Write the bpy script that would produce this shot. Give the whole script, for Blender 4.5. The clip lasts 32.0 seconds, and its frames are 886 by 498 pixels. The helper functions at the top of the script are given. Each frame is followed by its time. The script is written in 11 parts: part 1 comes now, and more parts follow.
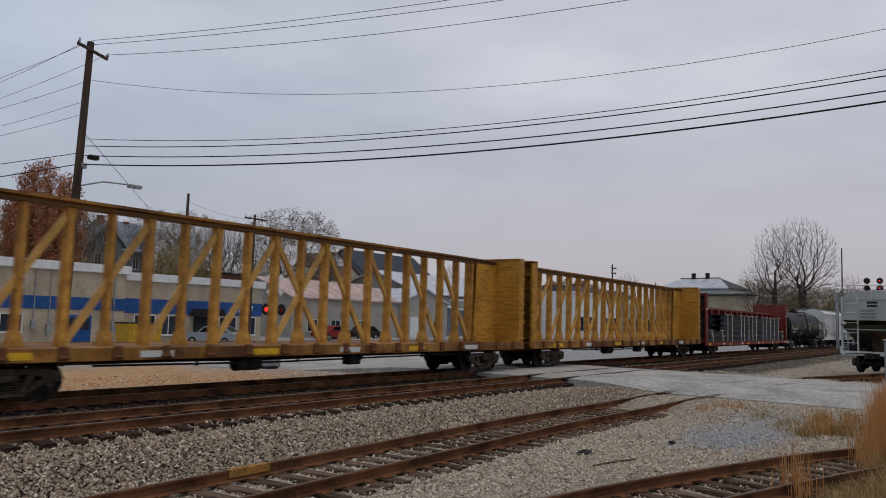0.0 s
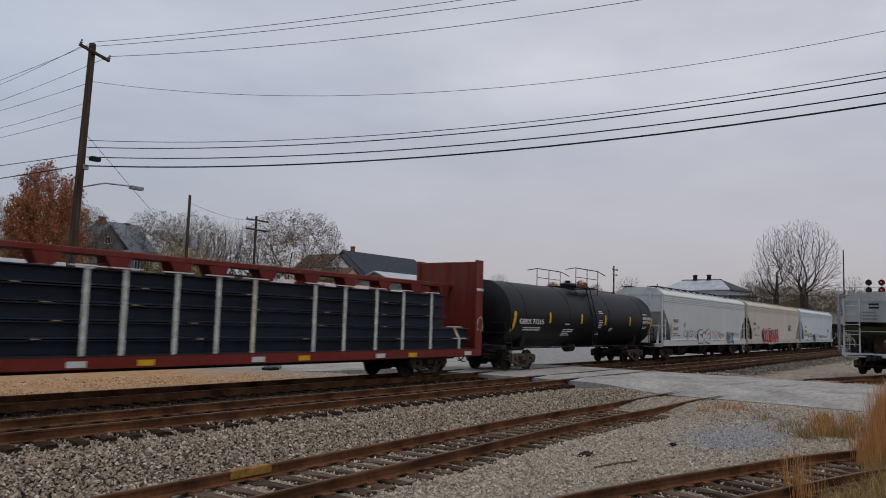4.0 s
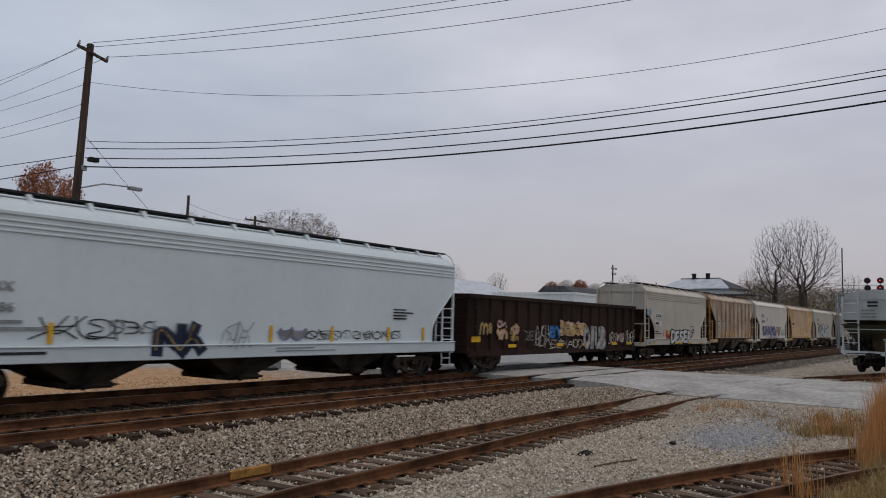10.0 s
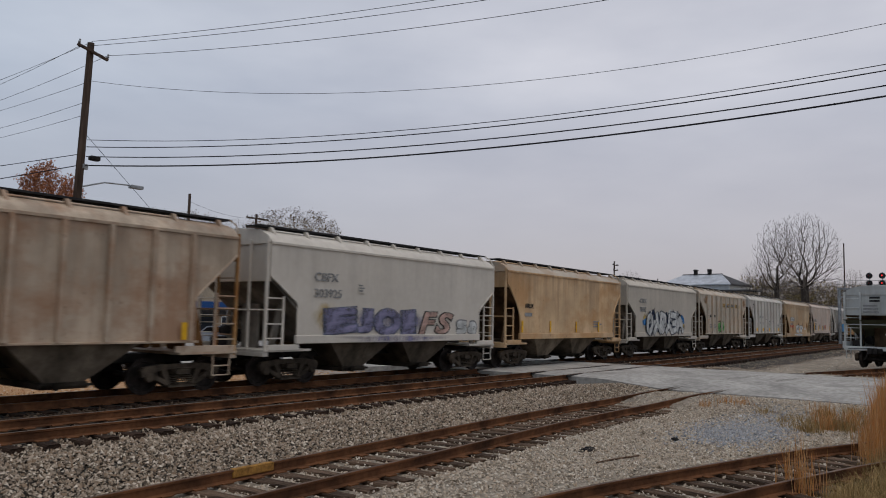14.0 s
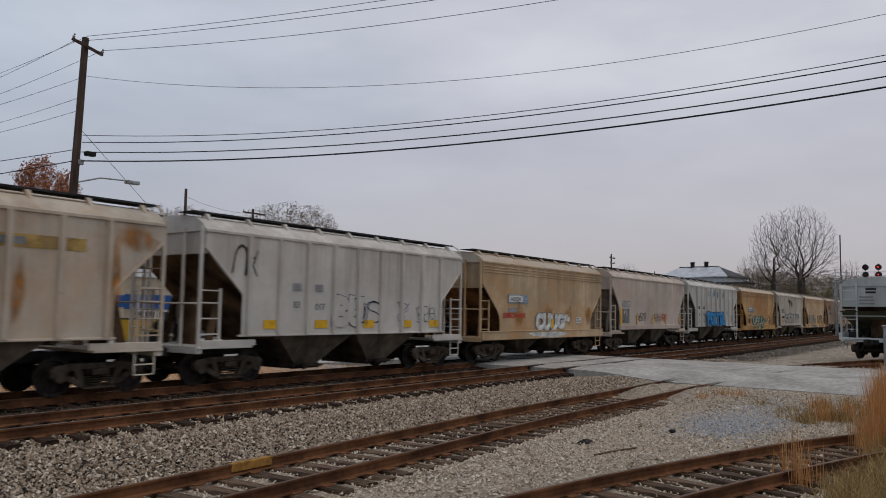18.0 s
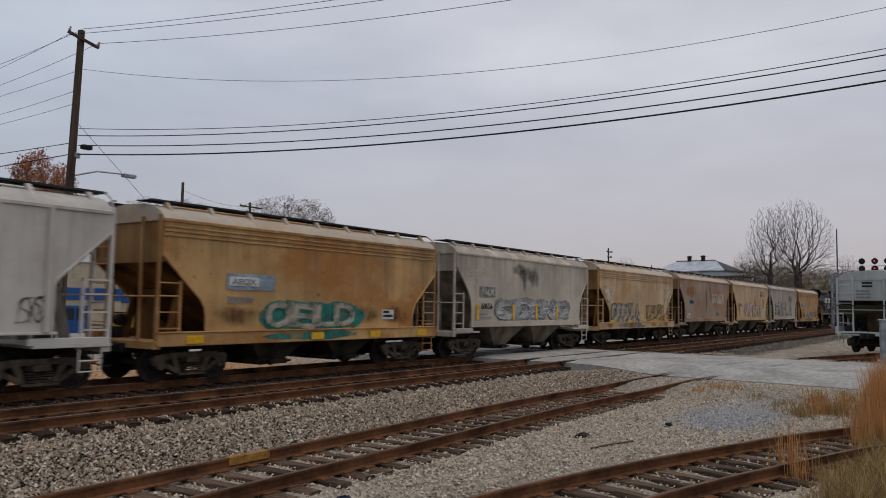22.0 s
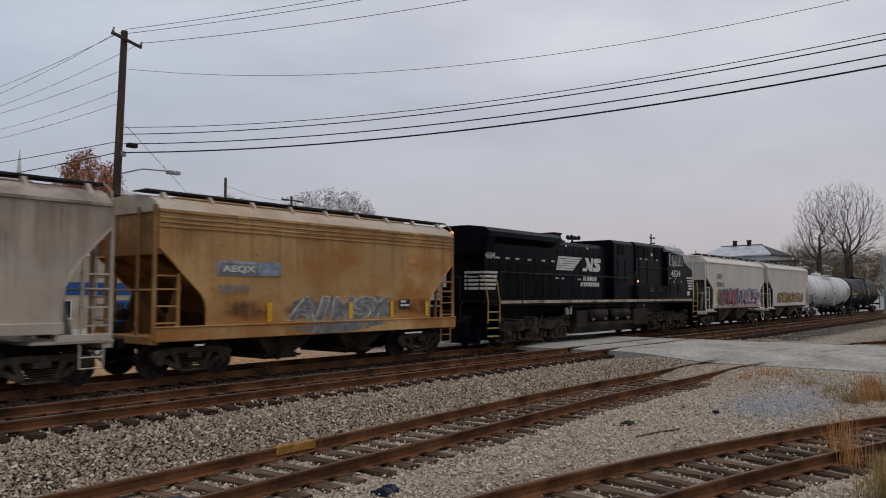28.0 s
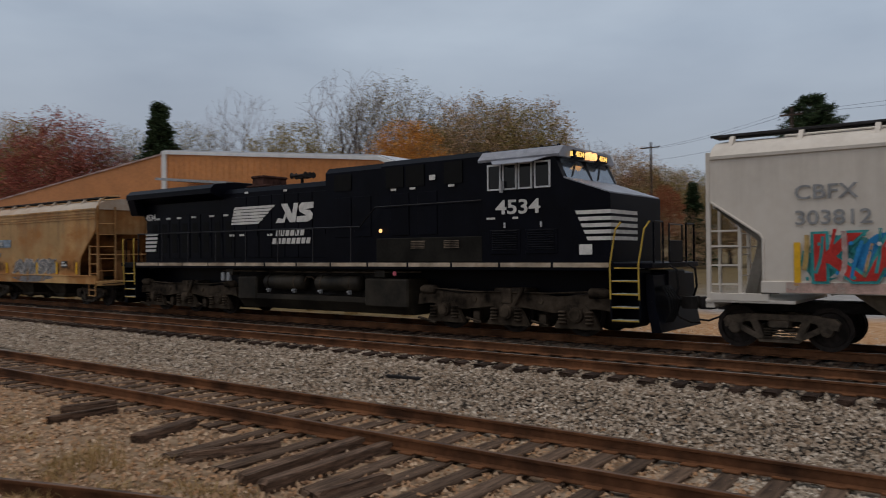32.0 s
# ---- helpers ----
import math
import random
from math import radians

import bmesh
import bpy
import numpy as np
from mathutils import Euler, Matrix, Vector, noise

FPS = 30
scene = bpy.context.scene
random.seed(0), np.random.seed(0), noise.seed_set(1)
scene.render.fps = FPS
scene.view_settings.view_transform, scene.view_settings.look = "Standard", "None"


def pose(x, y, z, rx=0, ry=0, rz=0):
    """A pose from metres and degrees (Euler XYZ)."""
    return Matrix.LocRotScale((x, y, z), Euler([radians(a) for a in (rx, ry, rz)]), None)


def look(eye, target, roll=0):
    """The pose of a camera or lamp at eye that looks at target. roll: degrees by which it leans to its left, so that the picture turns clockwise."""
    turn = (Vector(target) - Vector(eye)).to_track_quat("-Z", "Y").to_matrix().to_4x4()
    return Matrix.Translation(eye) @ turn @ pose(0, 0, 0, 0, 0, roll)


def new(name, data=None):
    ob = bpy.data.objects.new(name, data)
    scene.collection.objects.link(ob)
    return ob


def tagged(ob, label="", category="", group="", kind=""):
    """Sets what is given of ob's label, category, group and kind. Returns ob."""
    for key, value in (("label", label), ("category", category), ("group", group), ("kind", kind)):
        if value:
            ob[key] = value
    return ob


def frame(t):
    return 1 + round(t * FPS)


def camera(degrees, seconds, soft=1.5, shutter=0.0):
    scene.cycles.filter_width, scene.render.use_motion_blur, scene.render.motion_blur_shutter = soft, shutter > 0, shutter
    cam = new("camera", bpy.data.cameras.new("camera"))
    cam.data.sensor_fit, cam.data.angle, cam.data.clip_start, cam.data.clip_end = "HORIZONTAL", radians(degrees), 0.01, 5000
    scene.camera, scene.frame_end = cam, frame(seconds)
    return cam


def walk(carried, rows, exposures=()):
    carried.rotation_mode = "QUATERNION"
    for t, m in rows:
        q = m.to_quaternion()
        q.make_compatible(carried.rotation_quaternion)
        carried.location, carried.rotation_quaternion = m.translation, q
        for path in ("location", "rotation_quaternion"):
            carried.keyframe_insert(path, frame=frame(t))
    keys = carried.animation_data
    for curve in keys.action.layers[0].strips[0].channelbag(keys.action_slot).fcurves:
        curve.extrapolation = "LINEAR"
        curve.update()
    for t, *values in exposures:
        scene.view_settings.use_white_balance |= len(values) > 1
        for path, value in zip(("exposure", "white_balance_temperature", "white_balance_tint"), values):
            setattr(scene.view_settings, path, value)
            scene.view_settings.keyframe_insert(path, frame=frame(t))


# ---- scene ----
cam = camera(60.14, 32.0, soft=1.0, shutter=0.22)
EYE = 2.02  # eye height over the main tracks' railhead, which is z = 0


def cam_pose(yaw, pitch, roll):
    """The camera's turn from yaw (to the left of +y), pitch (up) and roll, in degrees."""
    a = radians(yaw)
    b = radians(pitch)
    ahead = Vector((-math.sin(a) * math.cos(b), math.cos(a) * math.cos(b), math.sin(b)))
    eye = Vector((0, 0, EYE))
    return look(eye, eye + ahead, roll)


CAMERA_ROWS = [
    (0.00, -54.20, 5.25, 1.68),
    (0.50, -54.20, 5.29, 1.69),
    (1.00, -54.14, 5.32, 1.67),
    (1.50, -54.29, 5.36, 1.70),
    (2.00, -54.21, 5.37, 1.69),
    (2.50, -54.07, 5.34, 1.75),
    (3.00, -53.83, 5.37, 1.76),
    (3.50, -54.19, 5.40, 1.72),
    (5.50, -53.60, 5.13, 1.68),
    (6.00, -53.78, 5.08, 1.68),
    (6.50, -53.83, 5.09, 1.69),
    (7.00, -53.67, 5.06, 1.76),
    (7.50, -53.81, 5.01, 1.72),
    (8.00, -53.95, 5.05, 1.69),
    (8.50, -54.15, 5.11, 1.66),
    (9.00, -54.62, 5.20, 1.56),
    (9.50, -54.43, 5.23, 1.59),
    (10.00, -54.18, 5.33, 1.50),
    (10.50, -54.38, 5.42, 1.46),
    (11.00, -54.69, 5.42, 1.38),
    (11.50, -54.72, 5.48, 1.31),
    (12.00, -54.72, 5.51, 1.25),
    (12.50, -54.61, 5.52, 1.20),
    (13.00, -54.57, 5.53, 1.23),
    (13.50, -54.54, 5.36, 1.25),
    (14.00, -54.08, 5.11, 1.25),
    (14.50, -54.13, 4.89, 1.20),
    (16.50, -53.95, 4.68, 1.05),
    (17.00, -54.36, 4.66, 0.99),
    (17.50, -54.11, 4.62, 0.99),
    (18.00, -54.31, 4.65, 0.93),
    (18.50, -54.41, 4.61, 0.92),
    (19.00, -54.46, 4.53, 0.93),
    (19.50, -54.65, 4.46, 0.91),
    (20.00, -54.39, 4.39, 0.92),
    (20.50, -54.40, 4.38, 0.99),
    (21.00, -54.28, 4.30, 0.98),
    (21.50, -54.32, 4.24, 0.97),
    (22.00, -54.52, 4.19, 0.94),
    (22.50, -54.63, 4.14, 0.92),
    (23.00, -54.47, 4.12, 0.95),
    (23.50, -54.57, 4.05, 0.95),
    (24.00, -54.75, 4.00, 0.94),
    (24.50, -55.18, 3.91, 0.95),
    (25.00, -54.61, 3.76, 1.01),
    (25.50, -54.40, 3.66, 0.88),
    (26.00, -54.52, 3.54, 0.87),
    (26.50, -54.46, 3.51, 0.88),
    (28.50, -48.92, 3.58, 0.25),
    (29.00, -44.48, 3.90, 0.95),
    (29.50, -36.22, 3.96, 0.95),
    (30.00, -25.39, 3.82, 0.47),
    (30.50, -11.20, 3.77, 0.64),
    (30.90, 1.63, 3.63, 0.73),
    (31.00, 4.75, 3.40, 0.55),
    (31.20, 10.84, 3.12, 0.60),
    (31.50, 21.60, 1.72, 0.22),
    (31.70, 28.83, 0.61, -0.06),
    (32.00, 37.32, 0.38, -0.49),
]
walk(cam, [(t, cam_pose(y, p, r)) for t, y, p, r in CAMERA_ROWS],
     [(0.0, 0.05, 6500, 10), (11.0, 0.05, 6500, 10), (18.0, 0.08, 6570, 10), (26.5, 0.11, 6610, 10), (28.5, 0.13, 6650, 10), (30.0, 0.03, 6720, 10), (31.0, -0.05, 6740, 10), (32.0, 0.04, 6760, 11)])

# ---- world and sun: an even, high overcast ----
world = bpy.data.worlds.new("overcast_sky")
scene.world = world
world.use_nodes = True
wn, wl = world.node_tree.nodes, world.node_tree.links
for n in list(wn):
    wn.remove(n)
w_out = wn.new("ShaderNodeOutputWorld")
w_bg = wn.new("ShaderNodeBackground")
w_sky = wn.new("ShaderNodeTexSky")
w_sky.sky_type, w_sky.sun_disc = "NISHITA", False
w_sky.sun_elevation, w_sky.sun_rotation = radians(28), radians(200)
w_co = wn.new("ShaderNodeTexCoord")
w_map = wn.new("ShaderNodeMapping")
w_map.inputs["Scale"].default_value = (1.6, 1.6, 5.0)
w_noise = wn.new("ShaderNodeTexNoise")
w_noise.inputs["Scale"].default_value, w_noise.inputs["Detail"].default_value = 1.6, 5.0
w_noise.inputs["Roughness"].default_value = 0.5
w_ramp = wn.new("ShaderNodeValToRGB")
w_ramp.color_ramp.elements[0].position, w_ramp.color_ramp.elements[0].color = 0.30, (0.42, 0.432, 0.495, 1)
w_ramp.color_ramp.elements[1].position, w_ramp.color_ramp.elements[1].color = 0.72, (0.60, 0.60, 0.65, 1)
w_sep = wn.new("ShaderNodeSeparateXYZ")
w_low = wn.new("ShaderNodeMapRange")
w_low.inputs["From Min"].default_value, w_low.inputs["From Max"].default_value = 0.27, 0.02
w_mix1 = wn.new("ShaderNodeMix")
w_mix1.data_type = "RGBA"
w_mix1.inputs["B"].default_value = (0.37, 0.337, 0.366, 1)
w_mix2 = wn.new("ShaderNodeMix")
w_mix2.data_type, w_mix2.blend_type = "RGBA", "ADD"
w_mix2.inputs["Factor"].default_value = 0.012
wl.new(w_co.outputs["Generated"], w_map.inputs["Vector"])
wl.new(w_map.outputs["Vector"], w_noise.inputs["Vector"])
wl.new(w_noise.outputs["Fac"], w_ramp.inputs["Fac"])
wl.new(w_co.outputs["Generated"], w_sep.inputs["Vector"])
wl.new(w_sep.outputs["Z"], w_low.inputs["Value"])
wl.new(w_low.outputs["Result"], w_mix1.inputs["Factor"])
wl.new(w_ramp.outputs["Color"], w_mix1.inputs["A"])
w_west = wn.new("ShaderNodeMapRange")   # thinner, bluer cloud to the west
w_west.inputs["From Min"].default_value, w_west.inputs["From Max"].default_value = 0.85, 0.0
w_west.inputs["To Max"].default_value = 0.74
w_mix3 = wn.new("ShaderNodeMix")
w_mix3.data_type, w_mix3.blend_type = "RGBA", "MULTIPLY"
w_mix3.inputs["B"].default_value = (0.525, 0.685, 0.795, 1)
wl.new(w_sep.outputs["X"], w_west.inputs["Value"])
wl.new(w_west.outputs["Result"], w_mix3.inputs["Factor"])
wl.new(w_mix1.outputs["Result"], w_mix3.inputs["A"])
wl.new(w_mix3.outputs["Result"], w_mix2.inputs["A"])
wl.new(w_sky.outputs["Color"], w_mix2.inputs["B"])
wl.new(w_mix2.outputs["Result"], w_bg.inputs["Color"])
w_bg.inputs["Strength"].default_value = 1.0
wl.new(w_bg.outputs["Background"], w_out.inputs["Surface"])

sun_data = bpy.data.lights.new("sun", "SUN")
sun_data.energy, sun_data.angle, sun_data.color = 0.86, radians(45), (1.0, 0.90, 0.79)
sun = new("sun", sun_data)
sun.matrix_world = look((0, 0, 60), (9, 14, 0))


# ---- materials ----
def mat(name, base, rough=0.7, metal=0.0, var=0.15, scale=3.0, bump=0.0, bscale=40.0, dark=None, streak=0.0,
        streak_col=(0.10, 0.055, 0.03), speck=0.0, rand=0.0, stretch=(1, 1, 1), streak_scale=(2.2, 2.2, 0.16), emit=0.0, spec=0.2, space="Object"):
    """A worn surface: base colour varied at two scales, vertical streaks, bump, and per-object variation."""
    m = bpy.data.materials.new(name)
    m.use_nodes = True
    nt = m.node_tree
    nn, ll = nt.nodes, nt.links
    b = nn["Principled BSDF"]
    b.inputs["Roughness"].default_value, b.inputs["Metallic"].default_value = rough, metal
    b.inputs["Specular IOR Level"].default_value = spec
    co = nn.new("ShaderNodeTexCoord")
    mp = nn.new("ShaderNodeMapping")
    mp.inputs["Scale"].default_value = stretch
    ll.new(co.outputs[space], mp.inputs["Vector"])
    n1 = nn.new("ShaderNodeTexNoise")
    n1.inputs["Scale"].default_value, n1.inputs["Detail"].default_value = scale, 6
    ll.new(mp.outputs["Vector"], n1.inputs["Vector"])
    n2 = nn.new("ShaderNodeTexNoise")
    n2.inputs["Scale"].default_value, n2.inputs["Detail"].default_value = scale * 9, 3
    ll.new(mp.outputs["Vector"], n2.inputs["Vector"])
    r1 = nn.new("ShaderNodeValToRGB")
    lo = dark or tuple(c * (1 - var * 1.6) for c in base)
    hi = tuple(min(1, c * (1 + var)) for c in base)
    r1.color_ramp.elements[0].position, r1.color_ramp.elements[0].color = 0.32, (*lo, 1)
    r1.color_ramp.elements[1].position, r1.color_ramp.elements[1].color = 0.66, (*hi, 1)
    ll.new(n1.outputs["Fac"], r1.inputs["Fac"])
    out = r1.outputs["Color"]
    x = nn.new("ShaderNodeMix")
    x.data_type, x.blend_type = "RGBA", "OVERLAY"
    x.inputs["Factor"].default_value = 0.25 + speck
    ll.new(out, x.inputs["A"])
    g = nn.new("ShaderNodeValToRGB")
    g.color_ramp.elements[0].position, g.color_ramp.elements[1].position = 0.3, 0.7
    g.color_ramp.elements[0].color, g.color_ramp.elements[1].color = (0.25, 0.25, 0.25, 1), (0.75, 0.75, 0.75, 1)
    ll.new(n2.outputs["Fac"], g.inputs["Fac"])
    ll.new(g.outputs["Color"], x.inputs["B"])
    out = x.outputs["Result"]
    if streak:
        ms = nn.new("ShaderNodeMapping")
        ms.inputs["Scale"].default_value = streak_scale
        ll.new(co.outputs[space], ms.inputs["Vector"])
        oi = nn.new("ShaderNodeObjectInfo")
        ns = nn.new("ShaderNodeTexNoise")
        ns.noise_dimensions = "4D"
        ns.inputs["Scale"].default_value, ns.inputs["Detail"].default_value = 1.3, 7
        ns.inputs["Roughness"].default_value = 0.68
        wv = nn.new("ShaderNodeMath")
        wv.operation = "MULTIPLY"
        wv.inputs[1].default_value = 40.0
        ll.new(oi.outputs["Random"], wv.inputs[0])
        ll.new(wv.outputs["Value"], ns.inputs["W"])
        ll.new(ms.outputs["Vector"], ns.inputs["Vector"])
        rs = nn.new("ShaderNodeMapRange")
        rs.inputs["From Min"].default_value, rs.inputs["From Max"].default_value = 0.47, 0.74
        rs.inputs["To Max"].default_value = streak
        ll.new(ns.outputs["Fac"], rs.inputs["Value"])
        xs = nn.new("ShaderNodeMix")
        xs.data_type = "RGBA"
        xs.inputs["B"].default_value = (*streak_col, 1)
        ll.new(rs.outputs["Result"], xs.inputs["Factor"])
        ll.new(out, xs.inputs["A"])
        out = xs.outputs["Result"]
    if rand:
        oi = nn.new("ShaderNodeObjectInfo")
        mr = nn.new("ShaderNodeMapRange")
        mr.inputs["To Min"].default_value, mr.inputs["To Max"].default_value = 1 - rand, 1 + rand
        ll.new(oi.outputs["Random"], mr.inputs["Value"])
        hs = nn.new("ShaderNodeHueSaturation")
        ll.new(mr.outputs["Result"], hs.inputs["Value"])
        ll.new(out, hs.inputs["Color"])
        out = hs.outputs["Color"]
    ll.new(out, b.inputs["Base Color"])
    if bump:
        nb = nn.new("ShaderNodeTexNoise")
        nb.inputs["Scale"].default_value, nb.inputs["Detail"].default_value = bscale, 4
        ll.new(mp.outputs["Vector"], nb.inputs["Vector"])
        bu = nn.new("ShaderNodeBump")
        bu.inputs["Strength"].default_value, bu.inputs["Distance"].default_value = bump, 0.02
        ll.new(nb.outputs["Fac"], bu.inputs["Height"])
        ll.new(bu.outputs["Normal"], b.inputs["Normal"])
    if emit:
        b.inputs["Emission Color"].default_value = (*base, 1)
        b.inputs["Emission Strength"].default_value = emit
    return m


def island_mat(name, cols, rough=0.95, bump=0.0):
    """Loose pieces in one mesh, each of its own shade."""
    m = bpy.data.materials.new(name)
    m.use_nodes = True
    nn, ll = m.node_tree.nodes, m.node_tree.links
    b = nn["Principled BSDF"]
    b.inputs["Roughness"].default_value = rough
    b.inputs["Specular IOR Level"].default_value = 0.2
    ge = nn.new("ShaderNodeNewGeometry")
    rp = nn.new("ShaderNodeValToRGB")
    rp.color_ramp.elements[0].color = (*cols[0], 1)
    rp.color_ramp.elements[1].color = (*cols[-1], 1)
    for i, c in enumerate(cols[1:-1]):
        e = rp.color_ramp.elements.new((i + 1) / (len(cols) - 1))
        e.color = (*c, 1)
    ll.new(ge.outputs["Random Per Island"], rp.inputs["Fac"])
    ll.new(rp.outputs["Color"], b.inputs["Base Color"])
    return m


def car_paint(name, base, streak=0.35, rust=(0.16, 0.085, 0.04), var=0.10, rough=0.6, patches=0.0, patch_col=(0.30, 0.12, 0.035), drips=0.3, drip_col=(0.16, 0.125, 0.095)):
    """Weathered car paint: streaks, broad rust patches, and dirty run-off that starts at the eaves."""
    m = mat(name, base, rough=rough, var=var, scale=0.5, streak=streak, streak_col=rust, bump=0.06, bscale=6, rand=0.06, speck=-0.16)
    nn, ll = m.node_tree.nodes, m.node_tree.links
    b = nn["Principled BSDF"]
    out = b.inputs["Base Color"].links[0].from_socket
    co, oi = nn.new("ShaderNodeTexCoord"), nn.new("ShaderNodeObjectInfo")
    wv = nn.new("ShaderNodeMath")
    wv.operation = "MULTIPLY"
    wv.inputs[1].default_value = 60.0
    ll.new(oi.outputs["Random"], wv.inputs[0])

    def cover(stretch, scale, rough_n, lo, hi, amount, col, by_height):
        nonlocal out
        mp = nn.new("ShaderNodeMapping")
        mp.inputs["Scale"].default_value = stretch
        ll.new(co.outputs["Object"], mp.inputs["Vector"])
        no = nn.new("ShaderNodeTexNoise")
        no.noise_dimensions = "4D"
        no.inputs["Scale"].default_value, no.inputs["Detail"].default_value, no.inputs["Roughness"].default_value = scale, 8, rough_n
        ll.new(mp.outputs["Vector"], no.inputs["Vector"])
        ll.new(wv.outputs["Value"], no.inputs["W"])
        fac = no.outputs["Fac"]
        if by_height:
            sp = nn.new("ShaderNodeSeparateXYZ")
            ll.new(co.outputs["Object"], sp.inputs["Vector"])
            mh = nn.new("ShaderNodeMapRange")
            mh.inputs["From Min"].default_value, mh.inputs["From Max"].default_value = 1.6, 4.0
            mh.inputs["To Min"].default_value, mh.inputs["To Max"].default_value = -0.16, 0.05
            ll.new(sp.outputs["Z"], mh.inputs["Value"])
            ad = nn.new("ShaderNodeMath")
            ll.new(fac, ad.inputs[0])
            ll.new(mh.outputs["Result"], ad.inputs[1])
            fac = ad.outputs["Value"]
        mr = nn.new("ShaderNodeMapRange")
        mr.inputs["From Min"].default_value, mr.inputs["From Max"].default_value, mr.inputs["To Max"].default_value = lo, hi, amount
        ll.new(fac, mr.inputs["Value"])
        x = nn.new("ShaderNodeMix")
        x.data_type = "RGBA"
        x.inputs["B"].default_value = (*col, 1)
        ll.new(mr.outputs["Result"], x.inputs["Factor"])
        ll.new(out, x.inputs["A"])
        out = x.outputs["Result"]
    if patches:
        cover((0.55, 0.55, 0.8), 0.8, 0.66, 0.46, 0.60, patches, patch_col, False)
        cover((5.0, 5.0, 5.0), 0.9, 0.6, 0.63, 0.70, patches * 0.8, (0.10, 0.045, 0.02), False)
    if drips:
        cover((1.6, 1.6, 0.10), 1.5, 0.72, 0.46, 0.66, drips, drip_col, True)
    ll.new(out, b.inputs["Base Color"])
    return m


RUST = mat("rusty_rail_steel", (0.138, 0.060, 0.028), rough=0.9, spec=0.08, var=0.3, scale=1.3, speck=0.1, bump=0.3, bscale=60, dark=(0.048, 0.023, 0.013))
RAILHEAD = mat("worn_rail_head", (0.26, 0.215, 0.185), rough=0.42, metal=0.5, var=0.25, scale=2)
RUSTHEAD = mat("dull_rusted_rail_head", (0.125, 0.075, 0.05), rough=0.6, metal=0.2, var=0.3, scale=2)
TIE = mat("creosoted_tie_wood", (0.042, 0.025, 0.017), rough=0.95, var=0.35, scale=3, bump=0.8, bscale=20, rand=0.35, stretch=(8, 1, 8))
TIE_OLD = mat("weathered_brown_tie_wood", (0.125, 0.080, 0.053), rough=0.95, var=0.4, scale=3, bump=0.9, bscale=20, rand=0.35, stretch=(8, 1, 8))
STEEL_DARK = mat("grimy_dark_steel", (0.022, 0.019, 0.018), rough=0.75, var=0.4, scale=3, bump=0.2, bscale=25)
TRUCK = mat("dusty_brown_truck_steel", (0.084, 0.063, 0.045), rough=0.85, var=0.4, scale=4, bump=0.3, bscale=25, rand=0.25)
WHEEL = mat("wheel_steel", (0.029, 0.022, 0.019), rough=0.6, metal=0.3, var=0.4, scale=5)
HOOK = mat("white_marking_paint", (0.62, 0.61, 0.58), rough=0.7, var=0.08, scale=8)
GREYMARK = mat("faded_grey_lettering", (0.26, 0.26, 0.26), rough=0.8, var=0.15, scale=8)
DARKMARK = mat("black_lettering_paint", (0.03, 0.03, 0.03), rough=0.8, var=0.2, scale=8)
YELLOWMARK = mat("yellow_reflector_tape", (0.72, 0.40, 0.02), rough=0.5, var=0.1, scale=8)
GALV = mat("galvanised_steel", (0.32, 0.33, 0.34), rough=0.5, metal=0.5, var=0.2, scale=4)
BALLAST = island_mat("ballast_stone", [(0.016, 0.012, 0.009), (0.14, 0.105, 0.076), (0.39, 0.315, 0.24), (0.215, 0.145, 0.094), (0.285, 0.225, 0.168), (0.62, 0.53, 0.43)])
# Rust and oil stain; shade below the train is also put into the colour.
TRACKDARK = island_mat("stained_and_shade_darkened_ballast", [(0.013, 0.010, 0.007), (0.045, 0.030, 0.021), (0.09, 0.062, 0.043), (0.062, 0.036, 0.021), (0.15, 0.115, 0.086)])
BROWNGRAVEL = island_mat("brown_dirt_gravel", [(0.12, 0.062, 0.032), (0.27, 0.162, 0.092), (0.42, 0.28, 0.175), (0.34, 0.175, 0.082), (0.56, 0.42, 0.29)])
GRAVEL = island_mat("tan_gravel_stone", [(0.14, 0.107, 0.076), (0.35, 0.28, 0.21), (0.50, 0.425, 0.34), (0.38, 0.285, 0.20), (0.64, 0.575, 0.485)])


